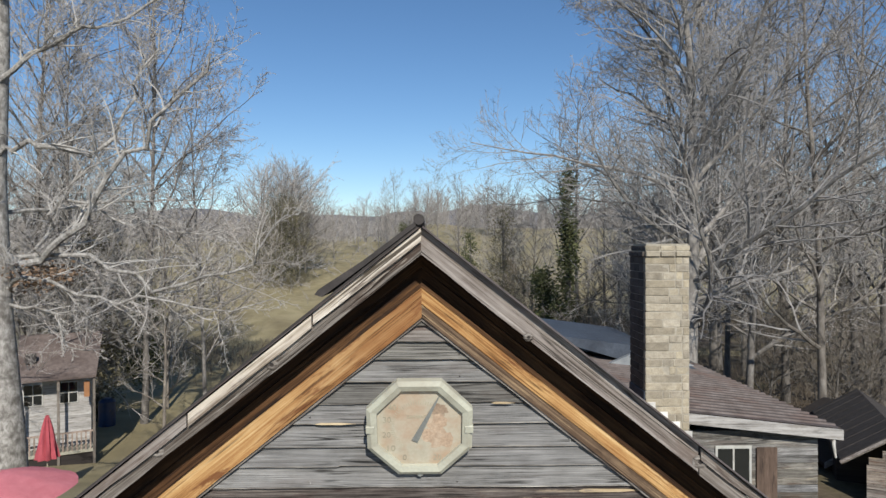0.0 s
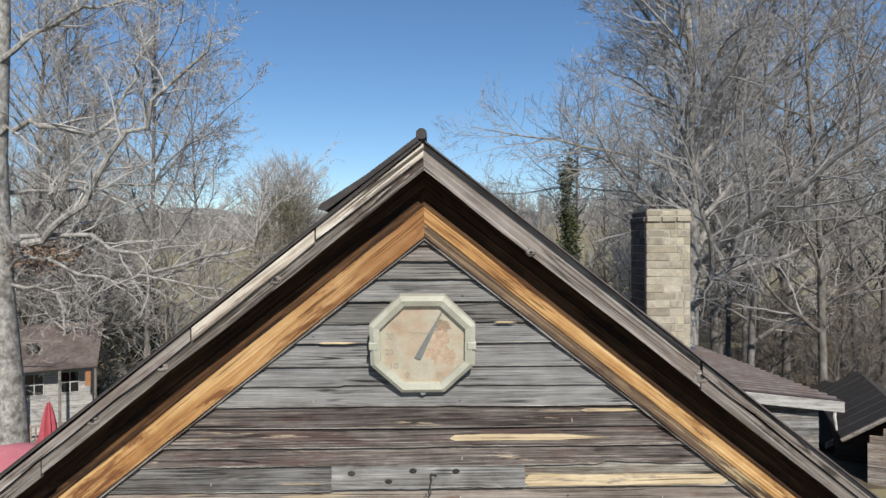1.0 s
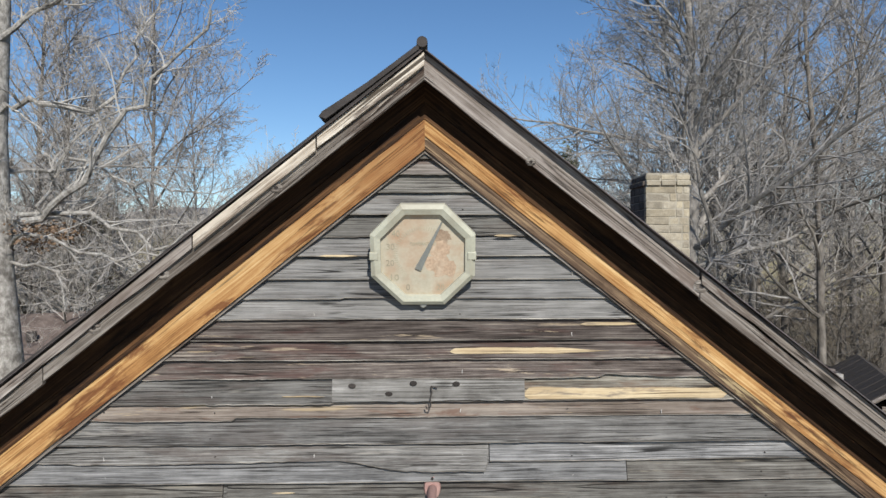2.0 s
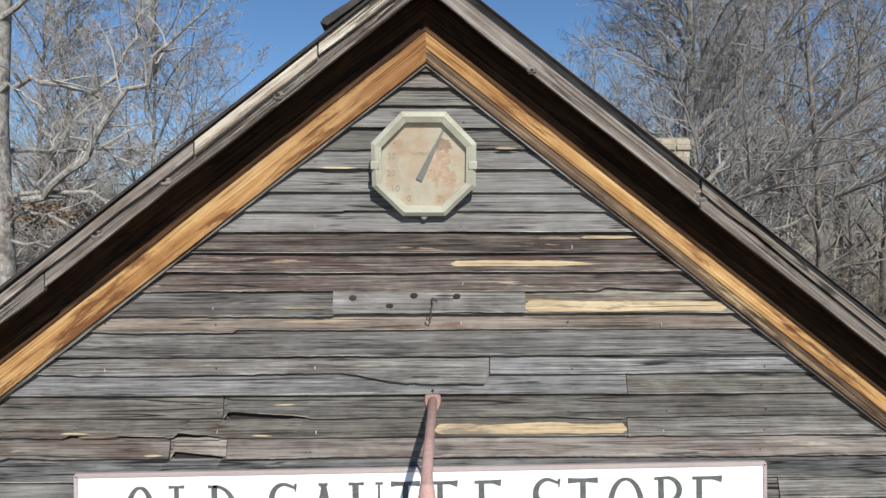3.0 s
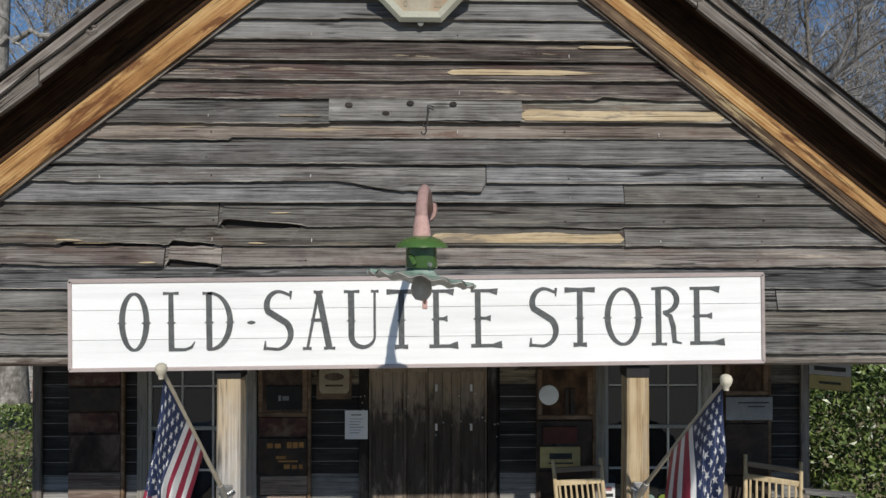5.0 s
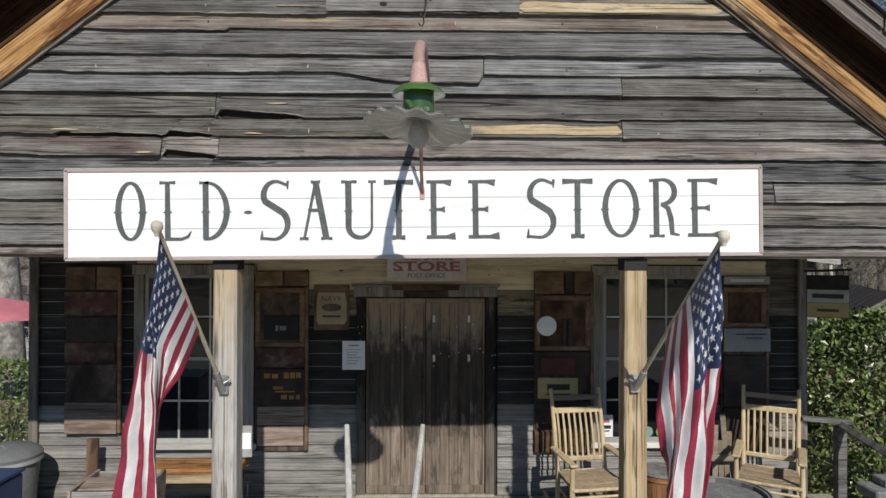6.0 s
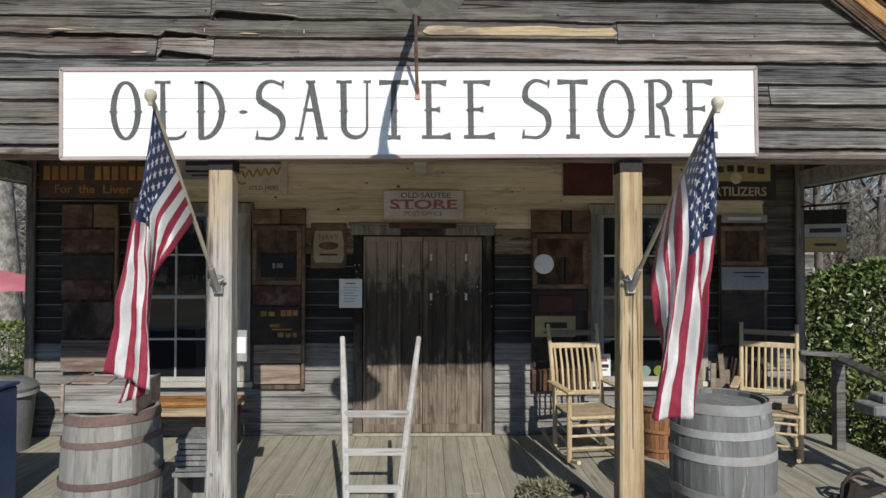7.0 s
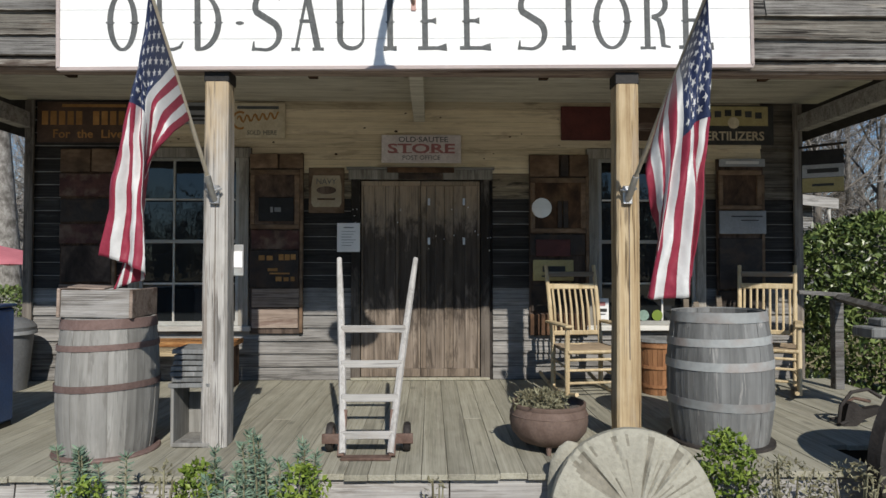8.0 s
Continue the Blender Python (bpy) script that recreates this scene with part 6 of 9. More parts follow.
# shutters covered with crate ends
def shutter(x0, x1, z0, z1, pieces, seed, panel=None):
    t = thing("shutter", "tall sooty brown board shutter nailed over with old crate ends", "shutter", pose((x0 + x1) / 2, WALL_Y - 0.014, z0), group="window shutters")
    w, h = (x1 - x0) / 2, z1 - z0
    part("batten", Geo().box(-w, w, -0.022, 0, 0, h), SHUTTER, t)
    part("stile", Geo().box(w - 0.032, w, -0.052, -0.023, 0.012, h * 0.91, 0.004), CRATEWARM, t, "brown edge stile")
    for i, (a, b, c, d, mt) in enumerate(pieces):
        q = 1.0 if c > 0.8 else 0.94
        g = Geo().box(-w + 2 * w * a * q + 0.004, -w + 2 * w * b * q - 0.004, -0.044 - 0.006 * ((i + seed) % 3), -0.023, h * c + 0.004, h * d - 0.004, 0.004)
        g.v = [(x + 0.006 * noise.noise((z * 3 + i, x * 2, seed + 0.5)), y, z + 0.008 * noise.noise((x * 4, i * 3.1 + seed, z))) for x, y, z in g.v]
        part("crate_end", g, mt, t)
    if panel:
        # a raised surround, as on a cupboard door
        c, d = h * panel[0], h * panel[1]
        for (a, b, e, f) in ((-w + 0.01, w - 0.034, d - 0.05, d), (-w + 0.01, w - 0.034, c, c + 0.045), (-w + 0.01, -w + 0.055, c + 0.046, d - 0.051), (w - 0.085, w - 0.034, c + 0.046, d - 0.051)):
            part("surround", Geo().box(a, b, -0.062, -0.024, e, f, 0.006), CRATEWARM, t)
    return t


SP, SB, SD = SHUTTERPALE, CRATE, TINBLACK
sA = shutter(-1.635, -1.10, 1.02, 2.84, [(0.05, 0.98, 0.03, 0.14, SP), (0.05, 1, 0.145, 0.25, SP), (0.0, 1, 0.252, 0.462, TINBLACK), (0.03, 1, 0.466, 0.575, TINRED), (0.02, 1, 0.58, 0.91, SB), (0.0, 0.53, 0.915, 1.0, CRATEWARM), (0.54, 1, 0.915, 1.0, CRATEWARM)], 0, (0.58, 0.908))
part("plaque", Geo().box(-0.17, 0.18, -0.078, -0.063, 1.13, 1.37, 0.003), BLACK, sA, "small black plaque")
part("print_bar", Geo().box(-0.05, -0.025, -0.082, -0.078, 1.22, 1.275, 0.001), GREYSIGN, sA)
part("print_bar", Geo().box(-0.01, 0.055, -0.082, -0.078, 1.225, 1.27, 0.001), GREYSIGN, sA)
for (a, b, c, d) in ((-0.17, -0.11, 0.74, 0.79), (-0.09, -0.03, 0.74, 0.785), (0.03, 0.08, 0.74, 0.8), (0.09, 0.14, 0.74, 0.8), (0.15, 0.2, 0.745, 0.8), (-0.08, 0.02, 0.63, 0.66), (-0.06, 0.14, 0.6, 0.615), (0.0, 0.06, 0.53, 0.575), (0.08, 0.13, 0.53, 0.57), (0.15, 0.19, 0.53, 0.575)):
    part("print_bar", Geo().box(a, b, -0.0595, -0.054, c, d, 0.001), ORANGELET, sA)
sB = shutter(-3.53, -2.97, 1.20, 2.88, [(0, 1, 0.0, 0.19, SP), (0.05, 1, 0.2, 0.42, SB), (0, 0.95, 0.43, 0.55, TINRED), (0.02, 1, 0.56, 0.7, SD), (0.0, 1, 0.71, 0.85, TINRED), (0.0, 0.55, 0.86, 1.0, CRATEWARM), (0.56, 1, 0.86, 1.0, CRATEWARM)], 1)
sC = shutter(1.19, 1.795, 1.0, 2.84, [(0, 1, 0.0, 0.12, SB), (0.02, 1, 0.13, 0.28, SD), (0, 1, 0.44, 0.56, SD), (0.05, 0.95, 0.57, 0.86, SB), (0.0, 0.5, 0.875, 1.0, CRATEWARM), (0.52, 0.66, 0.875, 1.0, SD), (0.67, 1, 0.875, 1.0, CRATEWARM)], 2, (0.565, 0.868))
part("strap", Geo().box(-0.02, 0.02, -0.08, -0.058, 1.09, 1.36, 0.003), TINBLACK, sC)
part("strap", Geo().box(0.035, 0.085, -0.08, -0.058, 1.09, 1.36, 0.003), TINBLACK, sC)
sD = shutter(3.115, 3.60, 1.0, 2.80, [(0, 1, 0.0, 0.25, SD), (0.02, 1, 0.26, 0.55, SD), (0, 1, 0.72, 0.93, SB)], 1, (0.71, 0.935))

t = panel_board("tin_sign", 3.12, 3.60, 2.03, 2.265, GREYSIGN, "faded grey blank tin sign on the shutter", "sign", 0.012, WALL_Y - 0.08)
bars(t, [(-0.12, 0.2, 0.06, 0.012), (-0.02, 0.16, 0.02, 0.01)], INK, -0.012)
t = panel_board("small_sign", 3.12, 3.59, 2.715, 2.795, GREYSIGN, "narrow grey sign with pale script", "sign", 0.012, WALL_Y - 0.085)
bars(t, [(-0.17, 0.17, 0, 0.03)], PAPER, -0.012)
t = panel_board("round_plate", 1.285, 1.335, 2.265, 2.315, SIGNWHITE, "round white enamel plate on the shutter", "plate", 0.02, WALL_Y - 0.07)
part("disc", Geo().lathe([(0.0, 0.036), (0.085, 0.034), (0.1, 0.024), (0.1, 0.0)], 28, m=pose(0, 0, 0, 90, 0, 0)), SIGNWHITE, t, "", True)
t = panel_board("yellow_sign", 1.22, 1.63, 1.555, 1.765, YELLOWSIGN, "small mustard sign with black print", "sign", 0.015, WALL_Y - 0.075)
bars(t, [(-0.11, 0.12, 0.012, 0.06), (-0.12, 0.13, -0.06, 0.016)], INK, -0.015)
t = panel_board("red_plaque", 1.25, 1.6, 1.80, 1.97, REDSIGN, "faded red board on the shutter", "sign", 0.015, WALL_Y - 0.075)

t = panel_board("post_office_sign", -0.31, 0.495, 2.745, 3.03, PINKSIGN, "faded pink store and post office sign over the door", "sign", 0.025, WALL_Y - 0.05)
part("lettering", lettering("OLD·SAUTEE", 0.5, 0.055, bold=0.01), LETTER, t, "grey letters", at=pose(0.02, -0.026, 0.095))
part("lettering", lettering("STORE", 0.68, 0.1, bold=0.025), REDPAINT, t, "red letters", at=pose(0, -0.026, 0.003))
for k in range(5):
    part("serif_bar", Geo().box(-0.33 + 0.137 * k, -0.23 + 0.137 * k, -0.0275, -0.026, -0.044, -0.036, 0.0005), REDPAINT, t)
part("lettering", lettering("POST OFFICE", 0.38, 0.045), LETTER, t, "grey letters", at=pose(0.0, -0.026, -0.09))
t = panel_board("tobacco_sign", -1.05, -0.69, 2.24, 2.70, CRATEWARM, "rusty tin tobacco sign with cream oval label", "sign", 0.012)
part("label_patch", Geo().prism([(-0.13, -0.17), (0.13, -0.17), (0.152, -0.13), (0.152, 0.05), (0.135, 0.15), (-0.135, 0.15), (-0.152, 0.05), (-0.152, -0.13)], -0.015, -0.012), CREAM, t, "cream label")
part("lettering", lettering("NAVY", 0.2, 0.055), LETTER, t, at=pose(0, -0.0155, 0.09))
part("oval", Geo().lathe([(0.0, 0.003), (0.1, 0.002)], 22, m=pose(0, -0.0155, 0.0, 90, 0, 0) @ Matrix.Diagonal((1, 0.4, 1, 1))), SHUTTER, t)
bars(t, [(-0.09, 0.09, -0.09, 0.018)], SHUTTER, -0.0155)
t = panel_board("paper_notice", -0.755, -0.525, 1.845, 2.135, PAPER, "sheet of white paper with printed lines tacked by the door", "notice", 0.004, WALL_Y - 0.06)
bars(t, [(-0.05, 0.05, 0.1, 0.012)] + [(-0.07, 0.07 - 0.02 * (k % 3), 0.06 - 0.028 * k, 0.006) for k in range(6)], GREYSIGN, -0.004)
t = panel_board("remedy_sign", -3.78, -2.68, 2.95, 3.36, BROWNSIGN, "rusty brown tin remedy sign with orange lettering", "sign", 0.015)
for k in range(12):
    if k != 5:
        part("logo_bar", Geo().box(-0.5 + 0.085 * k, -0.5 + 0.085 * k + 0.062, -0.018, -0.015, -0.03, 0.11, 0.001), ORANGELET, t)
for word, x, w in (("For", -0.3, 0.17), ("the", -0.07, 0.16), ("Liver", 0.235, 0.28)):
    part("lettering", lettering(word, w, 0.085, bold=0.012), ORANGELET, t, at=pose(x, -0.0155, -0.12))
bars(t, [(-0.3, 0.34, 0.165, 0.03)], ORANGELET, -0.015)
t = panel_board("cigarette_sign", -1.86, -1.29, 3.0, 3.36, CREAM, "cream tin cigarette sign with a golden logo stripe", "sign", 0.012)
swash = Geo()
stroke(swash, [(-0.2 + 0.012 * i, 0.01 + 0.035 * math.sin(i * 0.95) + 0.0012 * i) for i in range(36)], [0.012 + 0.01 * abs(math.sin(i * 0.48)) for i in range(36)], -0.0145, -0.012)
stroke(swash, arc(-0.17, 0.0, 0.075, 0.085, 60, 300), 0.022, -0.0145, -0.012)
part("logo_swash", swash, ORANGELET, t, "looping dull orange brush mark")
bars(t, [(-0.2, 0.22, 0.13, 0.03)], LETTER, -0.012)
for word, x in (("SOLD", -0.032), ("HERE", 0.132)):
    part("lettering", lettering(word, 0.135, 0.045), LETTER, t, at=pose(x, -0.0125, -0.125))
t = panel_board("narrow_sign", -2.36, -1.95, 3.14, 3.36, GREYSIGN, "small pale sign with dark print above the window", "sign", 0.012)
bars(t, [(-0.16, 0.16, 0.05, 0.045), (-0.16, 0.16, -0.03, 0.025), (-0.1, 0.1, -0.07, 0.02)], INK, -0.012)
t = panel_board("red_tin_sign", 1.52, 2.03, 2.99, 3.34, REDSIGN, "plain dark red tin sign on the porch wall", "sign", 0.015)
t = panel_board("tin_sign", 2.06, 2.64, 2.99, 3.33, BROWNSIGN, "small brown tin sign with a pale oval", "sign", 0.015)
part("oval", Geo().lathe([(0.0, 0.003), (0.13, 0.002)], 22, m=pose(0.05, -0.0155, -0.03, 90, 0, 0) @ Matrix.Diagonal((1, 0.35, 1, 1))), SHUTTERPALE, t)
t = panel_board("fertilizer_sign", 2.88, 3.72, 2.95, 3.36, INK, "fertilizer tin sign, mustard above and black below", "sign", 0.015)
part("band", Geo().box(-0.38, 0.36, -0.018, -0.0155, -0.01, 0.19, 0.001), YELLOWSIGN, t, "mustard upper band")
for k in range(6):
    part("logo_bar", Geo().box(-0.3 + 0.105 * k, -0.23 + 0.105 * k, -0.021, -0.018, 0.095 - 0.012 * abs(k - 2.5), 0.16 - 0.012 * abs(k - 2.5), 0.001), INK, t)
part("emblem", Geo().lathe([(0.0, 0.004), (0.06, 0.003)], 20, m=pose(0.0, -0.019, 0.02, 90, 0, 0)), CREAM, t, "pale round emblem")
part("lettering", lettering("FERTILIZERS", 0.66, 0.095, bold=0.02), CREAM, t, at=pose(-0.01, -0.016, -0.115))
t = panel_board("window_card", 1.87, 2.0, 1.15, 1.375, PAPER, "small white card with a red mark in the window", "card", 0.003, WALL_Y - 0.03)
bars(t, [(-0.03, 0.03, 0.055, 0.04)], REDPAINT, -0.003)
bars(t, [(-0.045, 0.045, -0.01, 0.035), (-0.03, 0.03, -0.05, 0.012)], INK, -0.003)
t = thing("leaflet_holder", "grey leaflet holder with a white card fixed behind the post", "holder", pose(-1.1875, 0.135, 1.645))
part("backing", Geo().box(-0.118, 0.118, 0, 0.016, 0, 0.21, 0.003), HOOPGREY, t)
part("card", Geo().box(-0.112, 0.113, -0.006, -0.001, 0.055, 0.165, 0.001), PAPER, t, "white card")
for x, mt in ((2.36, ENAMELPALE), (2.5, LEAFBRIGHT)):
    t = panel_board("window_sticker", x - 0.02, x + 0.02, 1.18, 1.22, mt, "small round green and yellow window sticker", "sticker", 0.003, WALL_Y - 0.022)
    part("disc", Geo().lathe([(0.0, 0.005), (0.055, 0.004), (0.055, 0.0)], 18, m=pose(0, 0, 0, 90, 0, 0)), mt, t)

# hanging sign on a bracket at the east end of the porch
hang = thing("hanging_sign", "hanging metal sign with black, grey and mustard bands", "sign", pose(3.955, 1.86, 2.612, 0, 0, -30))
part("board", Geo().box(-0.175, 0.175, -0.01, 0.01, -0.20, 0.21, 0.003), BLACK, hang)
part("band", Geo().box(-0.172, 0.172, -0.014, -0.0105, -0.055, 0.07, 0.001), GREYSIGN, hang, "grey band")
part("band", Geo().box(-0.172, 0.172, -0.014, -0.0105, -0.195, -0.058, 0.001), YELLOWSIGN, hang, "mustard band")
part("print_bar", Geo().box(-0.13, 0.13, -0.017, -0.014, -0.012, 0.03, 0.001), INK, hang)
part("print_bar", Geo().box(-0.09, 0.09, -0.017, -0.014, -0.14, -0.115, 0.001), INK, hang)
part("rod", Geo().tube([(-0.2, 0.0, 0.245), (0.2, 0.0, 0.265)], 0.012, 8), IRON, hang)
for x in (-0.13, 0.13):
    part("link", Geo().tube([(x, 0, 0.2), (x, 0, 0.255)], 0.005, 6), IRON, hang)


# ---- porch furniture ----
def barrel(x, y, r_top, r_mid, h, staves, mat, hoop_mat, hoops, label, lean=0.0, turn=0.0, base_ring=False):
    b = thing("barrel", label, "barrel", pose(x, y, DECK_Z, 0, lean, turn), group="porch barrels")

    def rad(z):
        u = (z / h - 0.5) * 2
        return r_mid - (r_mid - r_top) * u * u

    for k in range(staves):
        a0, a1 = 2 * math.pi * k / staves + 0.0015, 2 * math.pi * (k + 1) / staves - 0.0015
        g = Geo()
        vs = []
        n = 12
        jit = random.uniform(-0.003, 0.003)
        for i in range(n + 1):
            z = h * i / n
            r = rad(z) + jit
            for a, dr in ((a0, -0.0005), ((a0 + a1) / 2, 0.002), (a1, -0.0005)):
                vs.append(((r + dr) * math.cos(a), (r + dr) * math.sin(a), z))
            for a in (a1, a0):
                vs.append(((r - 0.02) * math.cos(a), (r - 0.02) * math.sin(a), z))
        fs = [(5 * i + q, 5 * i + (q + 1) % 5, 5 * i + 5 + (q + 1) % 5, 5 * i + 5 + q) for i in range(n) for q in range(5)]
        fs += [(0, 1, 2, 3, 4), tuple(5 * n + q for q in (4, 3, 2, 1, 0))]
        g.add(vs, fs)
        part("stave", g, mat, b)
    for (z, w, tl) in hoops:
        g = Geo()
        vs = []
        sides = 48
        for (dz, dr) in ((-w / 2, 0.003), (-w / 2, 0.007), (w / 2, 0.007), (w / 2, 0.003)):
            for s in range(sides):
                a = 2 * math.pi * s / sides
                zz = z + dz + tl * math.cos(a + 0.4)
                vs.append(((rad(zz) + dr) * math.cos(a), (rad(zz) + dr) * math.sin(a), zz))
        fs = [(q * sides + s, q * sides + (s + 1) % sides, ((q + 1) % 4) * sides + (s + 1) % sides, ((q + 1) % 4) * sides + s) for q in range(4) for s in range(sides)]
        g.add(vs, fs)
        part("hoop", g, hoop_mat, b, smooth=True)
    part("head", Geo().lathe([(0.0, h - 0.03), (r_top - 0.018, h - 0.03), (r_top - 0.018, h - 0.05), (0, h - 0.05)], 32), mat, b, "sunken barrel head")
    if base_ring:
        part("base_ring", Geo().lathe([(0.24, 0.0), (0.308, 0.0), (0.312, 0.01), (0.308, 0.02), (0.25, 0.022), (0.24, 0.0)], 40), HOOPRUST, b, "rusty iron ring at the foot", True)
    return b


random.seed(3)
barrel(-1.86, -0.06, 0.265, 0.297, 0.845, 17, BARREL, HOOPRUST, [(0.81, 0.06, 0.006), (0.67, 0.036, 0.01), (0.43, 0.04, 0.012)], "weathered silver oak barrel with rusty hoops", 0.6, 20, True)
barrel(2.125, 0.09, 0.29, 0.333, 0.86, 20, BARRELDARK, HOOPGREY, [(0.835, 0.065, 0.003), (0.68, 0.05, 0.012), (0.53, 0.055, 0.006), (0.28, 0.055, -0.008)], "grey painted oak barrel with grey hoops", -0.5, 5)
part("base_ring", Geo().lathe([(0.27, 0.0), (0.335, 0.0), (0.335, 0.02), (0.27, 0.02), (0.27, 0.0)], 40), IRON, bpy.data.objects["barrel.001"], "dark iron ring at the foot")

crate = thing("wooden_crate", "shallow weathered wooden crate lying on the barrel", "crate", pose(-1.855, -0.07, DECK_Z + 0.848, 0, 1.2, 3) @ Matrix.Diagonal((0.9, 1, 1, 1)))
part("front", Geo().box(-0.225, 0.225, -0.19, -0.175, 0.0, 0.165), CRATEGREY, crate)
part("back", Geo().box(-0.225, 0.225, 0.175, 0.19, 0.0, 0.165), CRATEGREY, crate)
for s in (-1, 1):
    part("end", Geo().box(s * 0.236 - 0.011, s * 0.236 + 0.011, -0.20, 0.20, 0.0, 0.175), SHUTTERPALE, crate, "pale end board")
part("bottom", Geo().box(-0.222, 0.222, -0.174, 0.174, 0.0, 0.012), SHUTTERPALE, crate)
part("flap", Geo().box(-0.21, 0.02, -0.17, 0.02, 0.178, 0.188, m=pose(0, 0, 0, 3, 2, 8)), SHUTTERPALE, crate, "loose pale board on top")

# slatted stand beside the post
stand = thing("slatted_stand", "small grey wooden stand topped with a stack of slats", "stand", pose(-1.345, 0.12, DECK_Z))
for k in range(7):
    ob = part("slat", Geo().box(-0.135, 0.135, -0.15, 0.15, 0.38 + 0.036 * k, 0.408 + 0.036 * k, 0.003), BARRELDARK, stand)
    ob.matrix_basis = pose(random.uniform(-0.008, 0.008), 0, 0, 0, random.uniform(-1.4, 1.4), random.uniform(-2, 2))
for s in (-1, 1):
    part("side", Geo().box(s * 0.128 - 0.01, s * 0.128 + 0.01, -0.14, 0.14, 0, 0.378), BARREL, stand)
part("back", Geo().box(-0.117, 0.117, 0.12, 0.14, 0, 0.3), BARREL, stand)
part("foot_board", Geo().box(-0.117, 0.117, -0.16, 0.119, 0.004, 0.03), BARREL, stand)

# bench under the window
bench = thing("plank_bench", "orange-brown plank bench beneath the window", "bench", pose(-2.1, 1.98, DECK_Z))
part("seat", Geo().box(-0.6, 0.45, -0.16, 0.16, 0.40, 0.445), FRIEZE, bench)
part("apron", Geo().box(-0.55, 0.42, -0.15, -0.13, 0.31, 0.398), SIDING_BARE, bench)
for s in (-1, 1):
    part("leg", Geo().box(s * 0.4 - 0.02, s * 0.4 + 0.02, -0.12, 0.12, 0, 0.398), SHUTTER, bench)

# steel box, bin, planks at the west end
box = thing("blue_steel_box", "tall dark blue painted steel box with a ribbed edge", "box", pose(-3.2, 0.32, DECK_Z))
part("body", Geo().box(-0.35, 0.345, -0.25, 0.25, 0.04, 0.86, 0.015), BLUE, box)
part("lid", Geo().box(-0.36, 0.355, -0.26, 0.26, 0.862, 0.885, 0.008), BLUE, box)
part("rib", Geo().tube([(0.315, -0.256, 0.1), (0.315, -0.256, 0.82)], 0.008, 6), STEEL, box)
part("foot_strip", Geo().box(-0.34, 0.335, -0.24, 0.24, 0.0, 0.039), IRON, box)
bin_ = thing("dustbin", "grey plastic dustbin with a domed lid", "bin", pose(-3.8, 1.86, DECK_Z))
part("body", Geo().lathe([(0.0, 0.0), (0.2, 0.0), (0.255, 0.56), (0.24, 0.56), (0.19, 0.01), (0, 0.01)], 28), PLASTIC, bin_, "", True)
part("lid", Geo().lathe([(0.27, 0.555), (0.275, 0.585), (0.25, 0.62), (0.17, 0.665), (0.0, 0.685)], 28), PLASTIC, bin_, "domed grey lid", True)
part("rim", Geo().lathe([(0.258, 0.52), (0.278, 0.52), (0.278, 0.553), (0.258, 0.553), (0.258, 0.52)], 28), GREYSIGN, bin_, "pale rim band", True)
part("lid_grip", Geo().tube([(-0.06, -0.1, 0.65), (0, -0.11, 0.69), (0.06, -0.1, 0.65)], 0.014, 8), PLASTIC, bin_, "", True)
lean = thing("leaning_plank", "short brown plank standing against the wall", "plank", pose(-3.16, 2.06, DECK_Z, -4, 0, 0))
part("board", Geo().box(-0.05, 0.06, -0.015, 0.015, 0, 0.66), SHUTTER, lean)


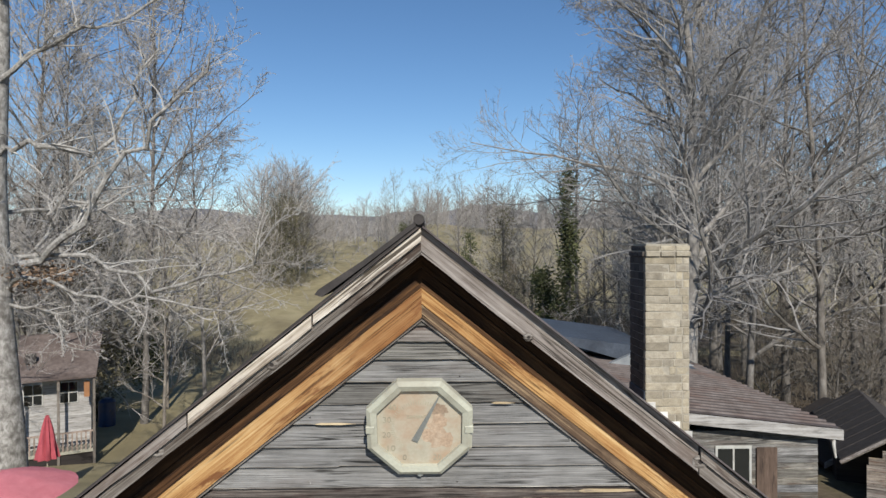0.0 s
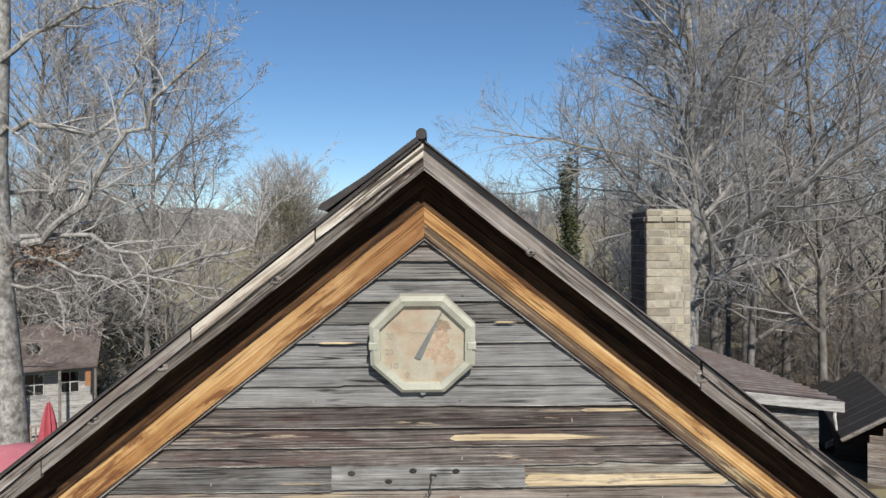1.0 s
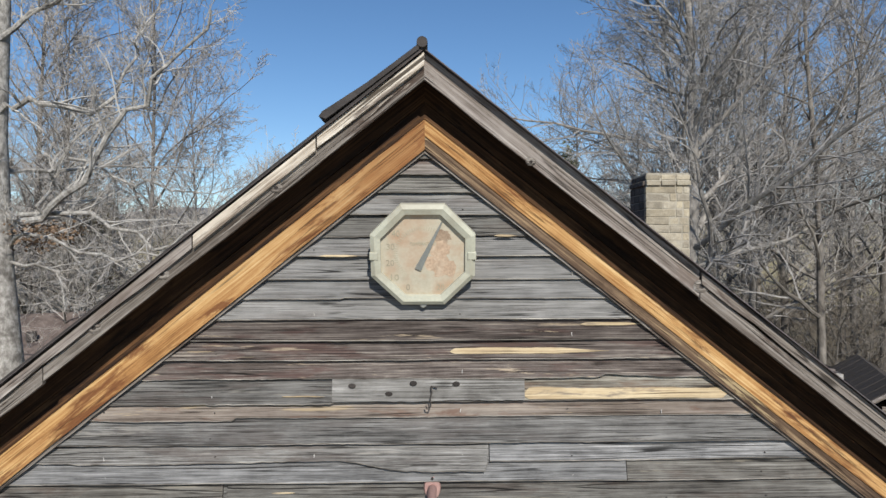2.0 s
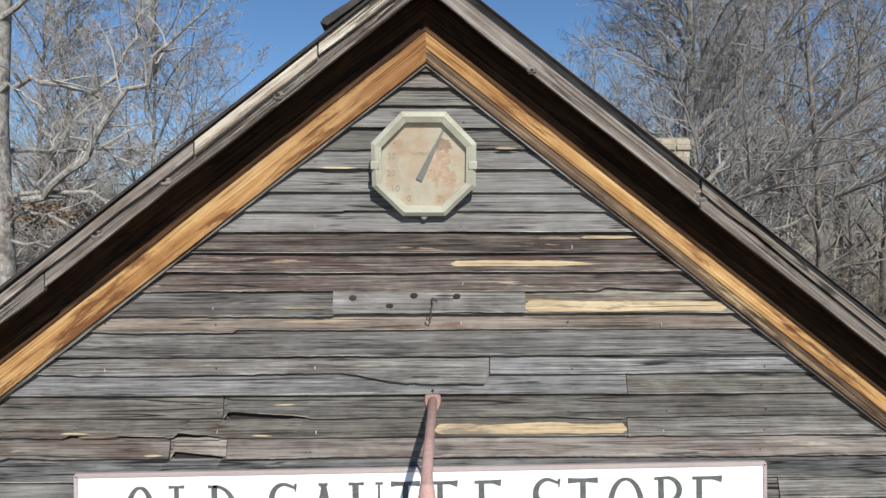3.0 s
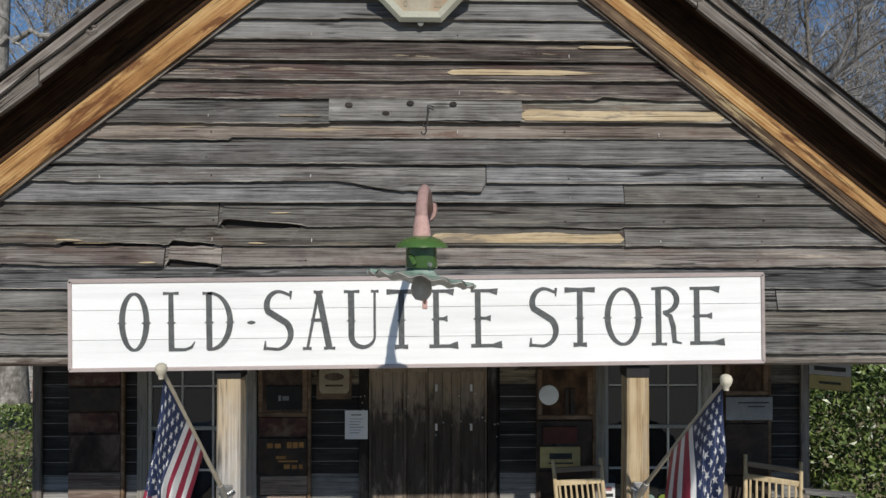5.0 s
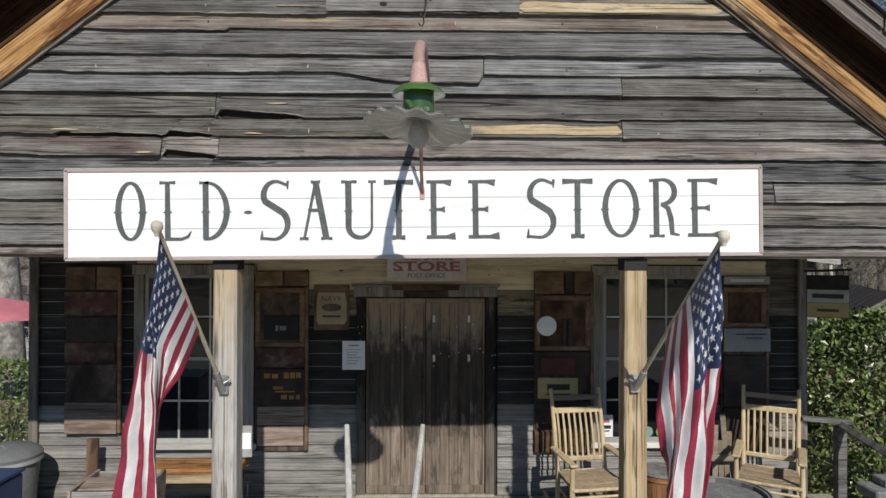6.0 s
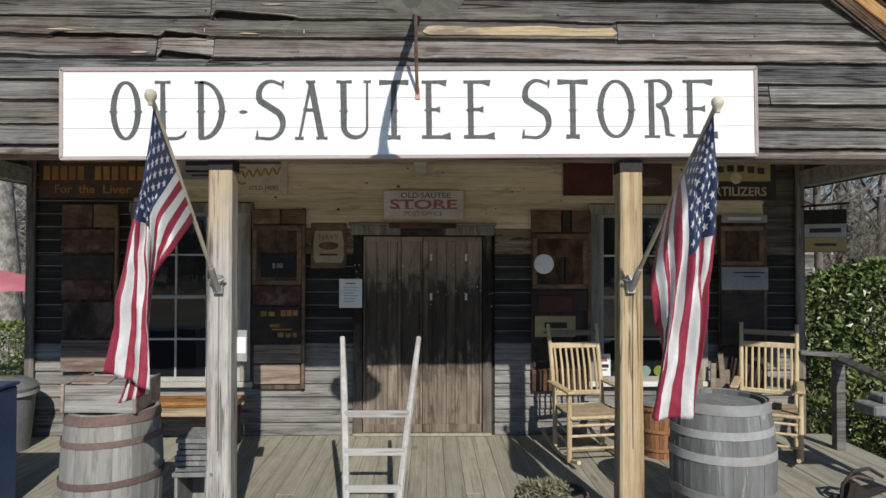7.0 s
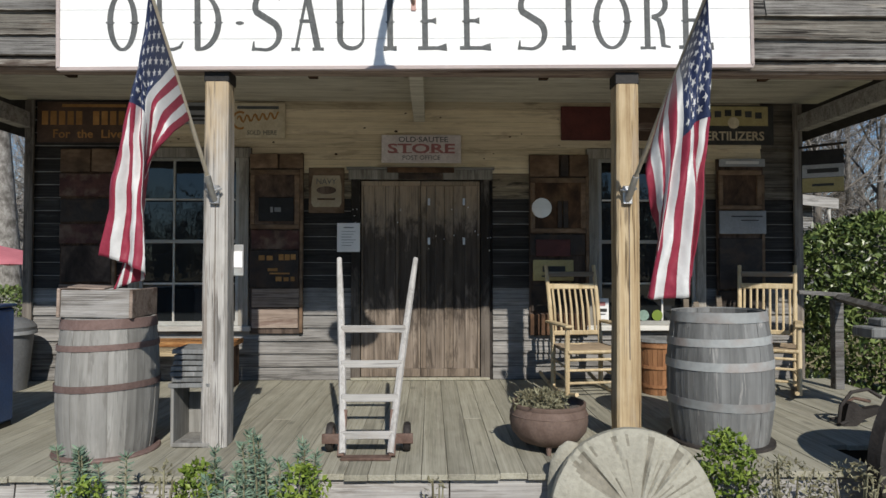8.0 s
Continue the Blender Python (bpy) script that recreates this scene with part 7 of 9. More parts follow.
# rocking chairs
def rocker(at, label):
    c = thing("rocking_chair", label, "chair", at, group="porch rocking chairs")
    W = 0.235
    for s in (-1, 1):
        part("back_post", Geo().tube([(s * W, 0.22, 0.03), (s * W, 0.22, 0.42), (s * (W + 0.004), 0.30, 0.8), (s * (W + 0.008), 0.40, 1.16)], [0.022, 0.022, 0.021, 0.018], 10), CHAIRWOOD, c, smooth=True)
        part("front_leg", Geo().tube([(s * (W + 0.03), -0.24, 0.03), (s * (W + 0.03), -0.24, 0.4), (s * (W + 0.03), -0.25, 0.62)], [0.021, 0.024, 0.02], 10), CHAIRWOOD, c, smooth=True)
        part("armrest", Geo().box(s * (W + 0.03) - 0.035, s * (W + 0.03) + 0.035, -0.30, 0.26, 0.62, 0.645, 0.008), CHAIRWOOD, c)
        pts = [(s * (W + 0.012), -0.42 + 0.1 * k, 0.008 + 0.16 * ((k - 4.6) / 5.4) ** 2 * 0.5 + 0.012) for k in range(11)]
        part("rocker", Geo().tube(pts, 0.018, 8), CHAIRWOOD, c, smooth=True)
        for z in (0.16, 0.27):
            part("rung", Geo().tube([(s * (W + 0.03), -0.24, z), (s * W, 0.22, z + 0.02)], 0.011, 8), CHAIRWOOD, c, smooth=True)
    for z in (0.14, 0.25, 0.34):
        part("rung", Geo().tube([(-W - 0.03, -0.24, z), (W + 0.03, -0.24, z)], 0.012, 8), CHAIRWOOD, c, smooth=True)
    part("top_rail", Geo().box(-W, W, 0.36, 0.385, 1.05, 1.10, 0.008, m=pose(0, 0, 0)), CHAIRGREY, c, "weathered grey top rail")
    part("slat_rail", Geo().box(-W, W, 0.335, 0.362, 0.93, 0.985, 0.01), CHAIRWOOD, c)
    part("slat_rail", Geo().box(-W, W, 0.235, 0.262, 0.50, 0.545, 0.01), CHAIRWOOD, c)
    for k in range(8):
        x = -0.196 + 0.056 * k
        part("slat", Geo().tube([(x, 0.25, 0.54), (x, 0.285, 0.75), (x, 0.347, 0.935)], [0.011, 0.012, 0.011], 6), CHAIRWOOD, c, smooth=True)
    g = Geo()
    for k in range(13):
        y = -0.245 + 0.0385 * k
        part("seat_cord", Geo().tube([(-W - 0.03 + 0.03 * k / 12, y, 0.415), (0, y, 0.40), (W + 0.03 - 0.03 * k / 12, y, 0.415)], 0.018, 6), WEAVE, c, "woven seat cord", True)
    for (y, w) in ((-0.262, W + 0.03), (0.24, W)):
        part("seat_rail", Geo().tube([(-w, y, 0.41), (w, y, 0.41)], 0.016, 8), CHAIRWOOD, c, smooth=True)
    return c


rocker(pose(1.60, 1.62, DECK_Z, 0, 0, 8), "blond slat-back rocking chair with a woven seat, turned slightly")
rocker(pose(3.29, 1.68, DECK_Z, 0, 0, -30), "blond slat-back rocking chair with a woven seat by the railing")

# hand truck
truck = thing("hand_truck", "old whitewashed wooden hand truck with rusty iron foot", "hand truck", pose(-0.2, -0.28, DECK_Z))
lean_x = lambda z: 0.77 * (z / 1.215)
for s in (-1, 1):
    g = Geo()
    g.tube([(s * 0.145, 0.0, 0.03), (s * 0.17, lean_x(0.3), 0.3), (s * 0.205, lean_x(0.62), 0.62), (s * 0.245, lean_x(0.95), 0.95), (s * 0.278, lean_x(1.215), 1.215)], [0.023, 0.024, 0.025, 0.024, 0.018], 8)
    part("rail", g, TRUCKWOOD, truck, smooth=True)
    part("strap", Geo().box(s * 0.155 - 0.02, s * 0.155 + 0.02, -0.02, 0.012, 0.012, 0.3, 0.003, m=pose(0, 0, 0, -32, 0, 0)), RUST, truck, "rusty iron strap")
    wheel = part("wheel", Geo().lathe([(0.0, -0.02), (0.03, -0.022), (0.06, -0.014), (0.06, 0.014), (0.03, 0.022), (0.0, 0.02)], 20, m=pose(s * 0.24, 0.16, 0.09, 0, 90, 0)), RUST, truck, "", True)
    part("tyre", Geo().lathe([(0.06, -0.018), (0.082, -0.022), (0.09, -0.008), (0.09, 0.008), (0.082, 0.022), (0.06, 0.018), (0.06, -0.018)], 24, m=pose(s * 0.24, 0.16, 0.09, 0, 90, 0)), IRON, wheel, "dark rubber tyre", True)
    part("axle_bracket", Geo().box(s * 0.225 - 0.055, s * 0.225 + 0.055, 0.06, 0.085, 0.07, 0.13, 0.004), RUST, truck)
part("axle", Geo().tube([(-0.26, 0.16, 0.09), (0.26, 0.16, 0.09)], 0.014, 8), IRON, truck)
for z in (0.125, 0.325, 0.52, 0.735):
    w = 0.15 + 0.09 * z
    part("crossbar", Geo().box(-w, w, lean_x(z) - 0.03, lean_x(z) - 0.008, z - 0.024, z + 0.024, 0.004), TRUCKBAR, truck)
part("toe_plate", Geo().box(-0.15, 0.15, -0.055, 0.02, 0.003, 0.018, 0.003), RUST, truck, "rusty iron toe plate")

# iron kettle used as a planter
kettle = thing("iron_kettle", "rust-brown cast iron kettle planter on short legs", "kettle", pose(0.94, -0.09, DECK_Z) @ Matrix.Diagonal((0.94, 0.94, 0.94, 1)))
part("pot", Geo().lathe([(0.0, 0.03), (0.11, 0.035), (0.2, 0.07), (0.25, 0.13), (0.265, 0.2), (0.258, 0.26), (0.246, 0.288), (0.252, 0.305), (0.25, 0.318), (0.235, 0.318), (0.228, 0.28), (0.0, 0.25)], 40), KETTLE, kettle, "", True)
for zz, rr in ((0.16, 0.249), (0.245, 0.259)):
    part("casting_line", Geo().lathe([(rr - 0.004, zz - 0.006), (rr + 0.005, zz), (rr - 0.004, zz + 0.006)], 40), KETTLE, kettle, "", True)
for a in (-100, 20, 140):
    part("leg", Geo().tube([(0.15 * math.cos(radians(a)), 0.15 * math.sin(radians(a)), 0.08), (0.165 * math.cos(radians(a)), 0.165 * math.sin(radians(a)), 0.0)], [0.022, 0.014], 8), KETTLE, kettle, smooth=True)
part("soil", Geo().lathe([(0.0, 0.295), (0.15, 0.288), (0.222, 0.28)], 24), TRIMDARK, kettle, "dark soil", True)

# bushel basket with a lid
basket = thing("bushel_basket", "tall reddish-brown splint basket with wire bands and grey lid", "basket", pose(2.26, 1.62, DECK_Z))
for k in range(26):
    a0, a1 = 2 * math.pi * k / 26 + 0.01, 2 * math.pi * (k + 1) / 26 - 0.01
    g = Geo()
    vs = []
    for (r, z) in ((0.135, 0.0), (0.165, 0.25), (0.185, 0.47)):
        for a, rr in ((a0, r), (a1, r), (a1, r - 0.006), (a0, r - 0.006)):
            vs.append((rr * math.cos(a), rr * math.sin(a), z))
    g.add(vs, [(4 * i + q, 4 * i + (q + 1) % 4, 4 * i + 4 + (q + 1) % 4, 4 * i + 4 + q) for i in range(2) for q in range(4)] + [(0, 1, 2, 3), (8, 11, 10, 9)])
    part("splint", g, BASKET, basket)
for (z, r) in ((0.08, 0.148), (0.25, 0.168), (0.44, 0.186)):
    part("band", Geo().lathe([(r, z - 0.014), (r + 0.006, z - 0.014), (r + 0.006, z + 0.014), (r, z + 0.014), (r, z - 0.014)], 28), BASKET, basket)
part("lid", Geo().lathe([(0.0, 0.5), (0.19, 0.5), (0.195, 0.475), (0.0, 0.475)], 28), BARRELDARK, basket, "grey wooden lid")
# picket scraps standing behind the barrel
pk = thing("picket_bundle", "row of grey picket boards leaning on the wall", "pickets", pose(2.95, 2.12, DECK_Z))
for k in range(8):
    hh = 0.72 + 0.14 * math.sin(k * 2.3)
    part("picket", Geo().box(-0.3 + 0.075 * k, -0.245 + 0.075 * k, 0, 0.018, 0, hh, 0.003, m=pose(0, 0, 0, -6, random.uniform(-5, 5), 0)), CHAIRGREY, pk)
part("rail", Geo().box(-0.33, 0.3, -0.055, -0.03, 0.42, 0.48, 0.003), CHAIRGREY, pk)

# railing at the east end
rail = thing("porch_railing", "grey weathered wooden porch railing with square post", "railing", pose(4.02, 1.78, DECK_Z))
part("post", Geo().box(-0.042, 0.042, -0.042, 0.042, 0, 0.84), RAILGREY, rail)
part("handrail", Geo().box(-0.40, 0.06, -0.05, 0.03, 0.845, 0.885, m=pose(0, 0.02, 0.02, 0, 3.5, -6)), RAILGREY, rail)
g = Geo()
g.tube([(0.0, 0.0, 0.86), (-0.05, -0.9, 0.77), (-0.1, -1.7, 0.66)], 0.038, 4)
part("handrail", g, RAILGREY, rail)
# bench arm and iron seat beside the wheel
arm = thing("garden_bench", "weathered grey plank bench end beyond the railing", "bench", pose(3.62, 0.62, DECK_Z))
part("armrest", Geo().box(-0.16, 0.3, -0.12, 0.12, 0.62, 0.70, 0.012), BARRELDARK, arm)
part("armrest", Geo().box(-0.04, 0.3, -0.05, 0.11, 0.701, 0.76, 0.01), BARRELDARK, arm)
part("leg", Geo().box(0.1, 0.18, -0.05, 0.05, 0.0, 0.619), BARRELDARK, arm)
iron = thing("iron_implement", "rusty curved iron farm implement on the deck", "implement", pose(3.28, 0.45, DECK_Z))
part("casting", Geo().prism([(-0.1, 0.0), (0.0, 0.0), (0.06, 0.05), (0.2, 0.1), (0.19, 0.14), (0.05, 0.12), (-0.01, 0.17), (-0.06, 0.16), (-0.08, 0.08)], -0.03, 0.04), IRON, iron, "dark iron casting")
part("hoop", Geo().tube([(-0.12, 0, 0.0), (-0.1, 0, 0.14), (-0.02, 0, 0.24), (0.1, 0, 0.26), (0.2, 0, 0.2)], 0.013, 8), IRON, iron, smooth=True)
part("hoop", Geo().tube([(-0.05, 0.1, 0.0), (-0.03, 0.1, 0.12), (0.05, 0.08, 0.18), (0.16, 0.06, 0.16)], 0.012, 8), RUST, iron, smooth=True)
part("bar", Geo().tube([(-0.14, -0.05, 0.02), (0.2, 0.08, 0.08)], 0.012, 8), IRON, iron, smooth=True)
part("bar", Geo().tube([(-0.12, 0.1, 0.02), (0.2, -0.04, 0.12)], 0.01, 8), IRON, iron, smooth=True)

# iron wheel standing in front of the deck
wheel = thing("implement_wheel", "large rusty iron wheel standing on edge beside the deck", "wheel", pose(3.165, -0.64, 0.62, 0, 0, 12))
part("rim", Geo().lathe([(0.56, -0.05), (0.6, -0.055), (0.62, -0.04), (0.62, 0.04), (0.6, 0.055), (0.56, 0.05), (0.56, -0.05)], 48, m=pose(0, 0, 0, 90, 0, 0)), IRON, wheel, "dark iron rim", True)
part("web", Geo().lathe([(0.05, -0.02), (0.57, -0.035), (0.57, 0.035), (0.05, 0.02)], 48, m=pose(0, 0, 0, 90, 0, 0)), RUST, wheel, "rusty plate web", True)
part("hub", Geo().lathe([(0.0, -0.09), (0.06, -0.09), (0.07, -0.05), (0.07, 0.05), (0.0, 0.06)], 20, m=pose(0, 0, 0, 90, 0, 0)), IRON, wheel, smooth=True)

# millstone leaning on the deck
mill = thing("millstone", "pale round millstone with worn grooves leaning on the deck", "millstone", pose(1.258, -0.80, 0.408, -12, 0, 0))
g = Geo()
n, rings = 160, [0.0, 0.04, 0.075, 0.11, 0.145, 0.18, 0.215, 0.25, 0.285, 0.32, 0.35, 0.38, 0.41, 0.437]
vs = [(0, -0.062, 0)]
for r in rings[1:]:
    for s in range(n):
        a = 2 * math.pi * s / n
        wedge = noise.noise((math.cos(a) * 9, math.sin(a) * 9, r * 1.5)) + 0.6 * noise.noise((math.cos(a) * 22, math.sin(a) * 22, r * 2.0 + 5))
        gr = 0.036 * max(0.0, wedge - 0.12) * smooth_step((r - 0.06) / 0.15) + 0.006 * noise.noise((r * 9, math.cos(a) * 3, math.sin(a) * 3))
        rr = r * (1 + 0.012 * noise.noise((math.cos(a) * 2, math.sin(a) * 2, 1)))
        vs.append((rr * math.cos(a), -0.062 + 0.03 * (r / 0.44) ** 6 + gr, rr * math.sin(a)))
for s in range(n):
    a = 2 * math.pi * s / n
    rr = 0.445 * (1 + 0.012 * noise.noise((math.cos(a) * 2, math.sin(a) * 2, 1)))
    vs.append((rr * math.cos(a), 0.0, rr * math.sin(a)))
for s in range(n):
    a = 2 * math.pi * s / n
    vs.append((0.43 * math.cos(a), 0.07, 0.43 * math.sin(a)))
R = len(rings) + 1
fs = [(0, 1 + s, 1 + (s + 1) % n) for s in range(n)]
fs += [(1 + q * n + s, 1 + q * n + (s + 1) % n, 1 + (q + 1) * n + (s + 1) % n, 1 + (q + 1) * n + s) for q in range(R - 1) for s in range(n)]
fs.append(tuple(1 + (R - 1) * n + s for s in range(n)))
g.add(vs, fs)
# grime lies in the deeper grooves
for i, q in enumerate(fs):
    cx, cz = sum(vs[k][0] for k in q) / len(q), sum(vs[k][2] for k in q) / len(q)
    r, a = math.hypot(cx, cz), math.atan2(cz, cx)
    wedge = noise.noise((math.cos(a) * 9, math.sin(a) * 9, r * 1.5)) + 0.6 * noise.noise((math.cos(a) * 22, math.sin(a) * 22, r * 2.0 + 5))
    if 0.07 < r < 0.42 and wedge > 0.27 and len(q) == 4:
        g.m[i] = 1
part("stone", g, [STONE, STONEDARK], mill, smooth=True)
# rough stone standing behind it
g = Geo().lathe([(0.0, 0.0), (0.13, 0.0), (0.145, 0.2), (0.14, 0.55), (0.12, 0.68), (0.075, 0.755), (0.03, 0.785), (0.0, 0.79)], 20)
g.v = [(x * (1 + 0.15 * noise.noise((x * 7, y * 7, z * 4))), 0.3 * y, z + 0.02 * noise.noise((x * 9, y * 9, 2.0))) for x, y, z in g.v]
single("field_stone", g, STONE, "upright rough pale stone standing behind the millstone", "stone", pose(0.965, -0.63, 0.0) @ Matrix.Diagonal((0.9, 1, 0.945, 1)), smooth=True)
# rusty pot lid among the plants
potlid = thing("rusty_pot", "rusty round iron pot half hidden among the plants", "pot", pose(-0.04, -0.95, 0.0))
part("bowl", Geo().lathe([(0.0, 0.0), (0.1, 0.0), (0.15, 0.12), (0.155, 0.3), (0.13, 0.335), (0.0, 0.35)], 28), RUST, potlid, "", True)

# ---- the yard to the west: umbrellas, cottage ----
umb = thing("patio_umbrella", "open faded red patio umbrella", "umbrella", pose(-8.75, 9.0, ground_z(-8.75, 9.0)))
zt = 2.12 - ground_z(-8.3, 9.0)
part("pole", Geo().tube([(0, 0, 0), (0, 0, zt)], 0.025, 8), POLEWOOD, umb)
g = Geo()
n = 8
vs = [(0, 0, zt)]
for (r, dz) in ((0.6, 0.14), (1.05, 0.27), (1.4, 0.4)):
    for k in range(n * 4):
        a = 2 * math.pi * k / (n * 4)
        sag = 0.05 * (1 - abs(math.cos(a * n / 2))) * r
        vs.append((r * math.cos(a), r * math.sin(a), zt - dz - sag * 0.6 + (0.0)))
m4 = n * 4
fs = [(0, 1 + k, 1 + (k + 1) % m4) for k in range(m4)] + [(1 + q * m4 + k, 1 + q * m4 + (k + 1) % m4, 1 + (q + 1) * m4 + (k + 1) % m4, 1 + (q + 1) * m4 + k) for q in range(2) for k in range(m4)]
g.add(vs, fs)
part("canopy", g, UMBRELLA, umb, "", True)
for k in range(8):
    a = 2 * math.pi * (k + 0.0) / 8
    part("rib", Geo().tube([(0, 0, zt - 0.03), (1.36 * math.cos(a), 1.36 * math.sin(a), zt - 0.42)], 0.008, 5), IRON, umb)
UX, UY = -15.6, 22.0
umb2 = thing("patio_umbrella", "folded dark red patio umbrella", "umbrella", pose(UX, UY, ground_z(UX, UY) - 0.0))
part("pole", Geo().tube([(0, 0, 0), (0, 0, 2.85)], 0.025, 8), POLEWOOD, umb2)
g = Geo()
vs = []
for i in range(9):
    z = 2.95 - 1.75 * i / 8
    r = 0.06 + 0.42 * (i / 8) ** 0.8
    for k in range(24):
        a = 2 * math.pi * k / 24
        rr = r * (0.8 + 0.2 * math.cos(a * 8 + i * 0.2))
        vs.append((rr * math.cos(a), rr * math.sin(a), z))
g.add(vs, [(q * 24 + k, q * 24 + (k + 1) % 24, (q + 1) * 24 + (k + 1) % 24, (q + 1) * 24 + k) for q in range(8) for k in range(24)])
part("canopy", g, UMBDARK, umb2, "", True)

cot = thing("cottage", "small white board cottage with a brown roof and porch", "house", pose(-18.5, 28.0, ground_z(-18.5, 28), 0, 0, 27))
gz = ground_z(-18.5, 28)
e = 0.25 - gz
part("wall", Geo().box(-1.75, 1.3, 0.6, 4.2, 0, e), DECKEDGE, cot)
g = Geo()
g.prism([(-1.9, e + 1.9), (1.85, e + 1.9), (1.85, e + 1.8), (-1.9, e + 1.8)], 2.4, 2.5)
g = Geo()
g.add([(-1.95, -0.6, e), (1.55, -0.6, e), (1.85, 2.4, e + 1.88), (-1.95, 2.4, e + 1.88), (-1.95, 5.2, e), (1.55, 5.2, e), (-1.95, -0.6, e - 0.1), (1.55, -0.6, e - 0.1)], [(0, 1, 2, 3), (3, 2, 5, 4), (0, 6, 7, 1)])
part("roof", g, ROOF_BROWN, cot, "brown shingle roof")
part("vent", Geo().box(-1.55, -1.1, 0.3, 0.6, e + 0.7, e + 1.15), ROOF_DARK, cot)
for k in range(int((e - 0.75) / 0.17)):
    part("siding_board", board_geo(-1.75, 1.3, 0.75 + 0.17 * k, 0.94 + 0.17 * k, 0.598, 0.012, 0.014, 0.004, 700 + k), DECKEDGE, cot)
# a dark sheet stands in for the shade below the porch floor
part("porch_skirt", Geo().box(-1.85, 1.45, -0.4, -0.3, 0.0, 0.58), SIDING_DARK, cot, "dark boards put in for the shade under the porch")
for x in (-1.25, 0.3):
    w = part("window", Geo().box(x - 0.42, x + 0.42, 0.53, 0.6, e - 1.5, e - 0.4), WHITEPAINT, cot)
    for k in range(2):
        for r in range(2):
            part("pane", Geo().box(x - 0.38 + 0.4 * k, x - 0.02 + 0.4 * k, 0.51, 0.528, e - 1.46 + 0.54 * r, e - 0.98 + 0.54 * r), GLASS, w)
for x in (-1.8, -0.1, 1.45):
    part("post", Geo().box(x - 0.06, x + 0.06, -0.5, -0.38, 0, e - 0.1), TRIMDARK, cot)
part("porch_floor", Geo().box(-1.9, 1.5, -0.5, 0.58, 0.6, 0.75), DECKWOOD, cot)
part("porch_rail", Geo().box(-1.9, 1.5, -0.48, -0.42, 1.62, 1.7), SHUTTERPALE, cot)
for k in range(17):
    part("baluster", Geo().box(-1.75 + 0.2 * k, -1.68 + 0.2 * k, -0.48, -0.43, 0.75, 1.62), SHUTTERPALE, cot)
part("pot", Geo().box(1.0, 1.25, -0.3, -0.1, e - 1.1, e - 0.35), BASKET, cot, "orange hanging thing")
tank = thing("blue_tank", "small blue upright tank beside the cottage", "tank", pose(-20.3, 36.0, ground_z(-20.3, 36.0)))
part("shell", Geo().lathe([(0.0, 0), (0.5, 0), (0.5, 1.5), (0.3, 1.7), (0, 1.72)], 20), BLUE, tank, "", True)
ppole = thing("utility_pole", "dark wooden pole standing in the meadow", "pole", pose(-18.2, 40.0, ground_z(-18.2, 40.0)))
part("shaft", Geo().tube([(0, 0, 0), (0, 0, 6.3)], [0.13, 0.1], 8), TRIMDARK, ppole)


# ---- trees and shrubs ----
def any_side(d):
    v = Vector((random.gauss(0, 1), random.gauss(0, 1), random.gauss(0, 1)))
    v -= d * v.dot(d)
    return v.normalized()


def limb_path(start, d, length, n, wander, lift):
    pts = [start.copy()]
    d = d.normalized()
    for i in range(n):
        d = (d + any_side(d) * wander * random.uniform(0.4, 1.0) + Vector((0, 0, lift))).normalized()
        pts.append(pts[-1] + d * (length / n))
    return pts


def sprout(wood, twig, pts, r0, r1, level, depth, kids, ratio, spread, wander, lift, sides, start=0.25, thin=0.006, slim=0.55):
    """A limb along pts and all that grows from it: the thick part goes into wood, the fine part into twig."""
    n = len(pts)
    if level >= depth:
        # the last twigs are flat slivers
        e = any_side((pts[-1] - pts[0]).normalized()) * r0
        twig.add([pts[0] - e, pts[0] + e, pts[1] - e * 0.7, pts[1] + e * 0.7, pts[-1]], [(0, 1, 3, 2), (2, 3, 4)])
        return
    radii = [r0 + (r1 - r0) * i / (n - 1) for i in range(n)]
    if level >= 3:
        # fine branches are thin ribbons
        e = any_side((pts[-1] - pts[0]).normalized())
        vs = [q + e * radii[i] * h for i, q in enumerate(pts) for h in (-1, 1)]
        twig.add(vs, [(2 * i, 2 * i + 1, 2 * i + 3, 2 * i + 2) for i in range(n - 1)])
    else:
        (wood if level < 2 else twig).tube(pts, radii, sides[min(level, len(sides) - 1)], caps=False)
    total = sum((pts[i + 1] - pts[i]).length for i in range(n - 1))
    count = kids[min(level, len(kids) - 1)]
    for k in range(count):
        u = start + (1 - start) * (k + random.random()) / count
        f = u * (n - 1)
        i = min(n - 2, int(f))
        p = pts[i].lerp(pts[i + 1], f - i)
        along = (pts[i + 1] - pts[i]).normalized()
        side = any_side(along)
        ang = spread * random.uniform(0.7, 1.25)
        d = along * math.cos(ang) + side * math.sin(ang)
        d.z += 0.12
        ln = total * ratio * random.uniform(0.6, 1.15) * (1.15 - 0.5 * u)
        rr = (r0 + (r1 - r0) * u) * slim
        q = limb_path(p, d, ln, 5 if level < 2 else (3 if level < depth - 1 else 2), wander, lift)
        sprout(wood, twig, q, max(rr, thin), max(rr * 0.3, thin * 0.6), level + 1, depth, kids, ratio, spread, wander * 1.1, lift, sides, 0.15, thin, slim)


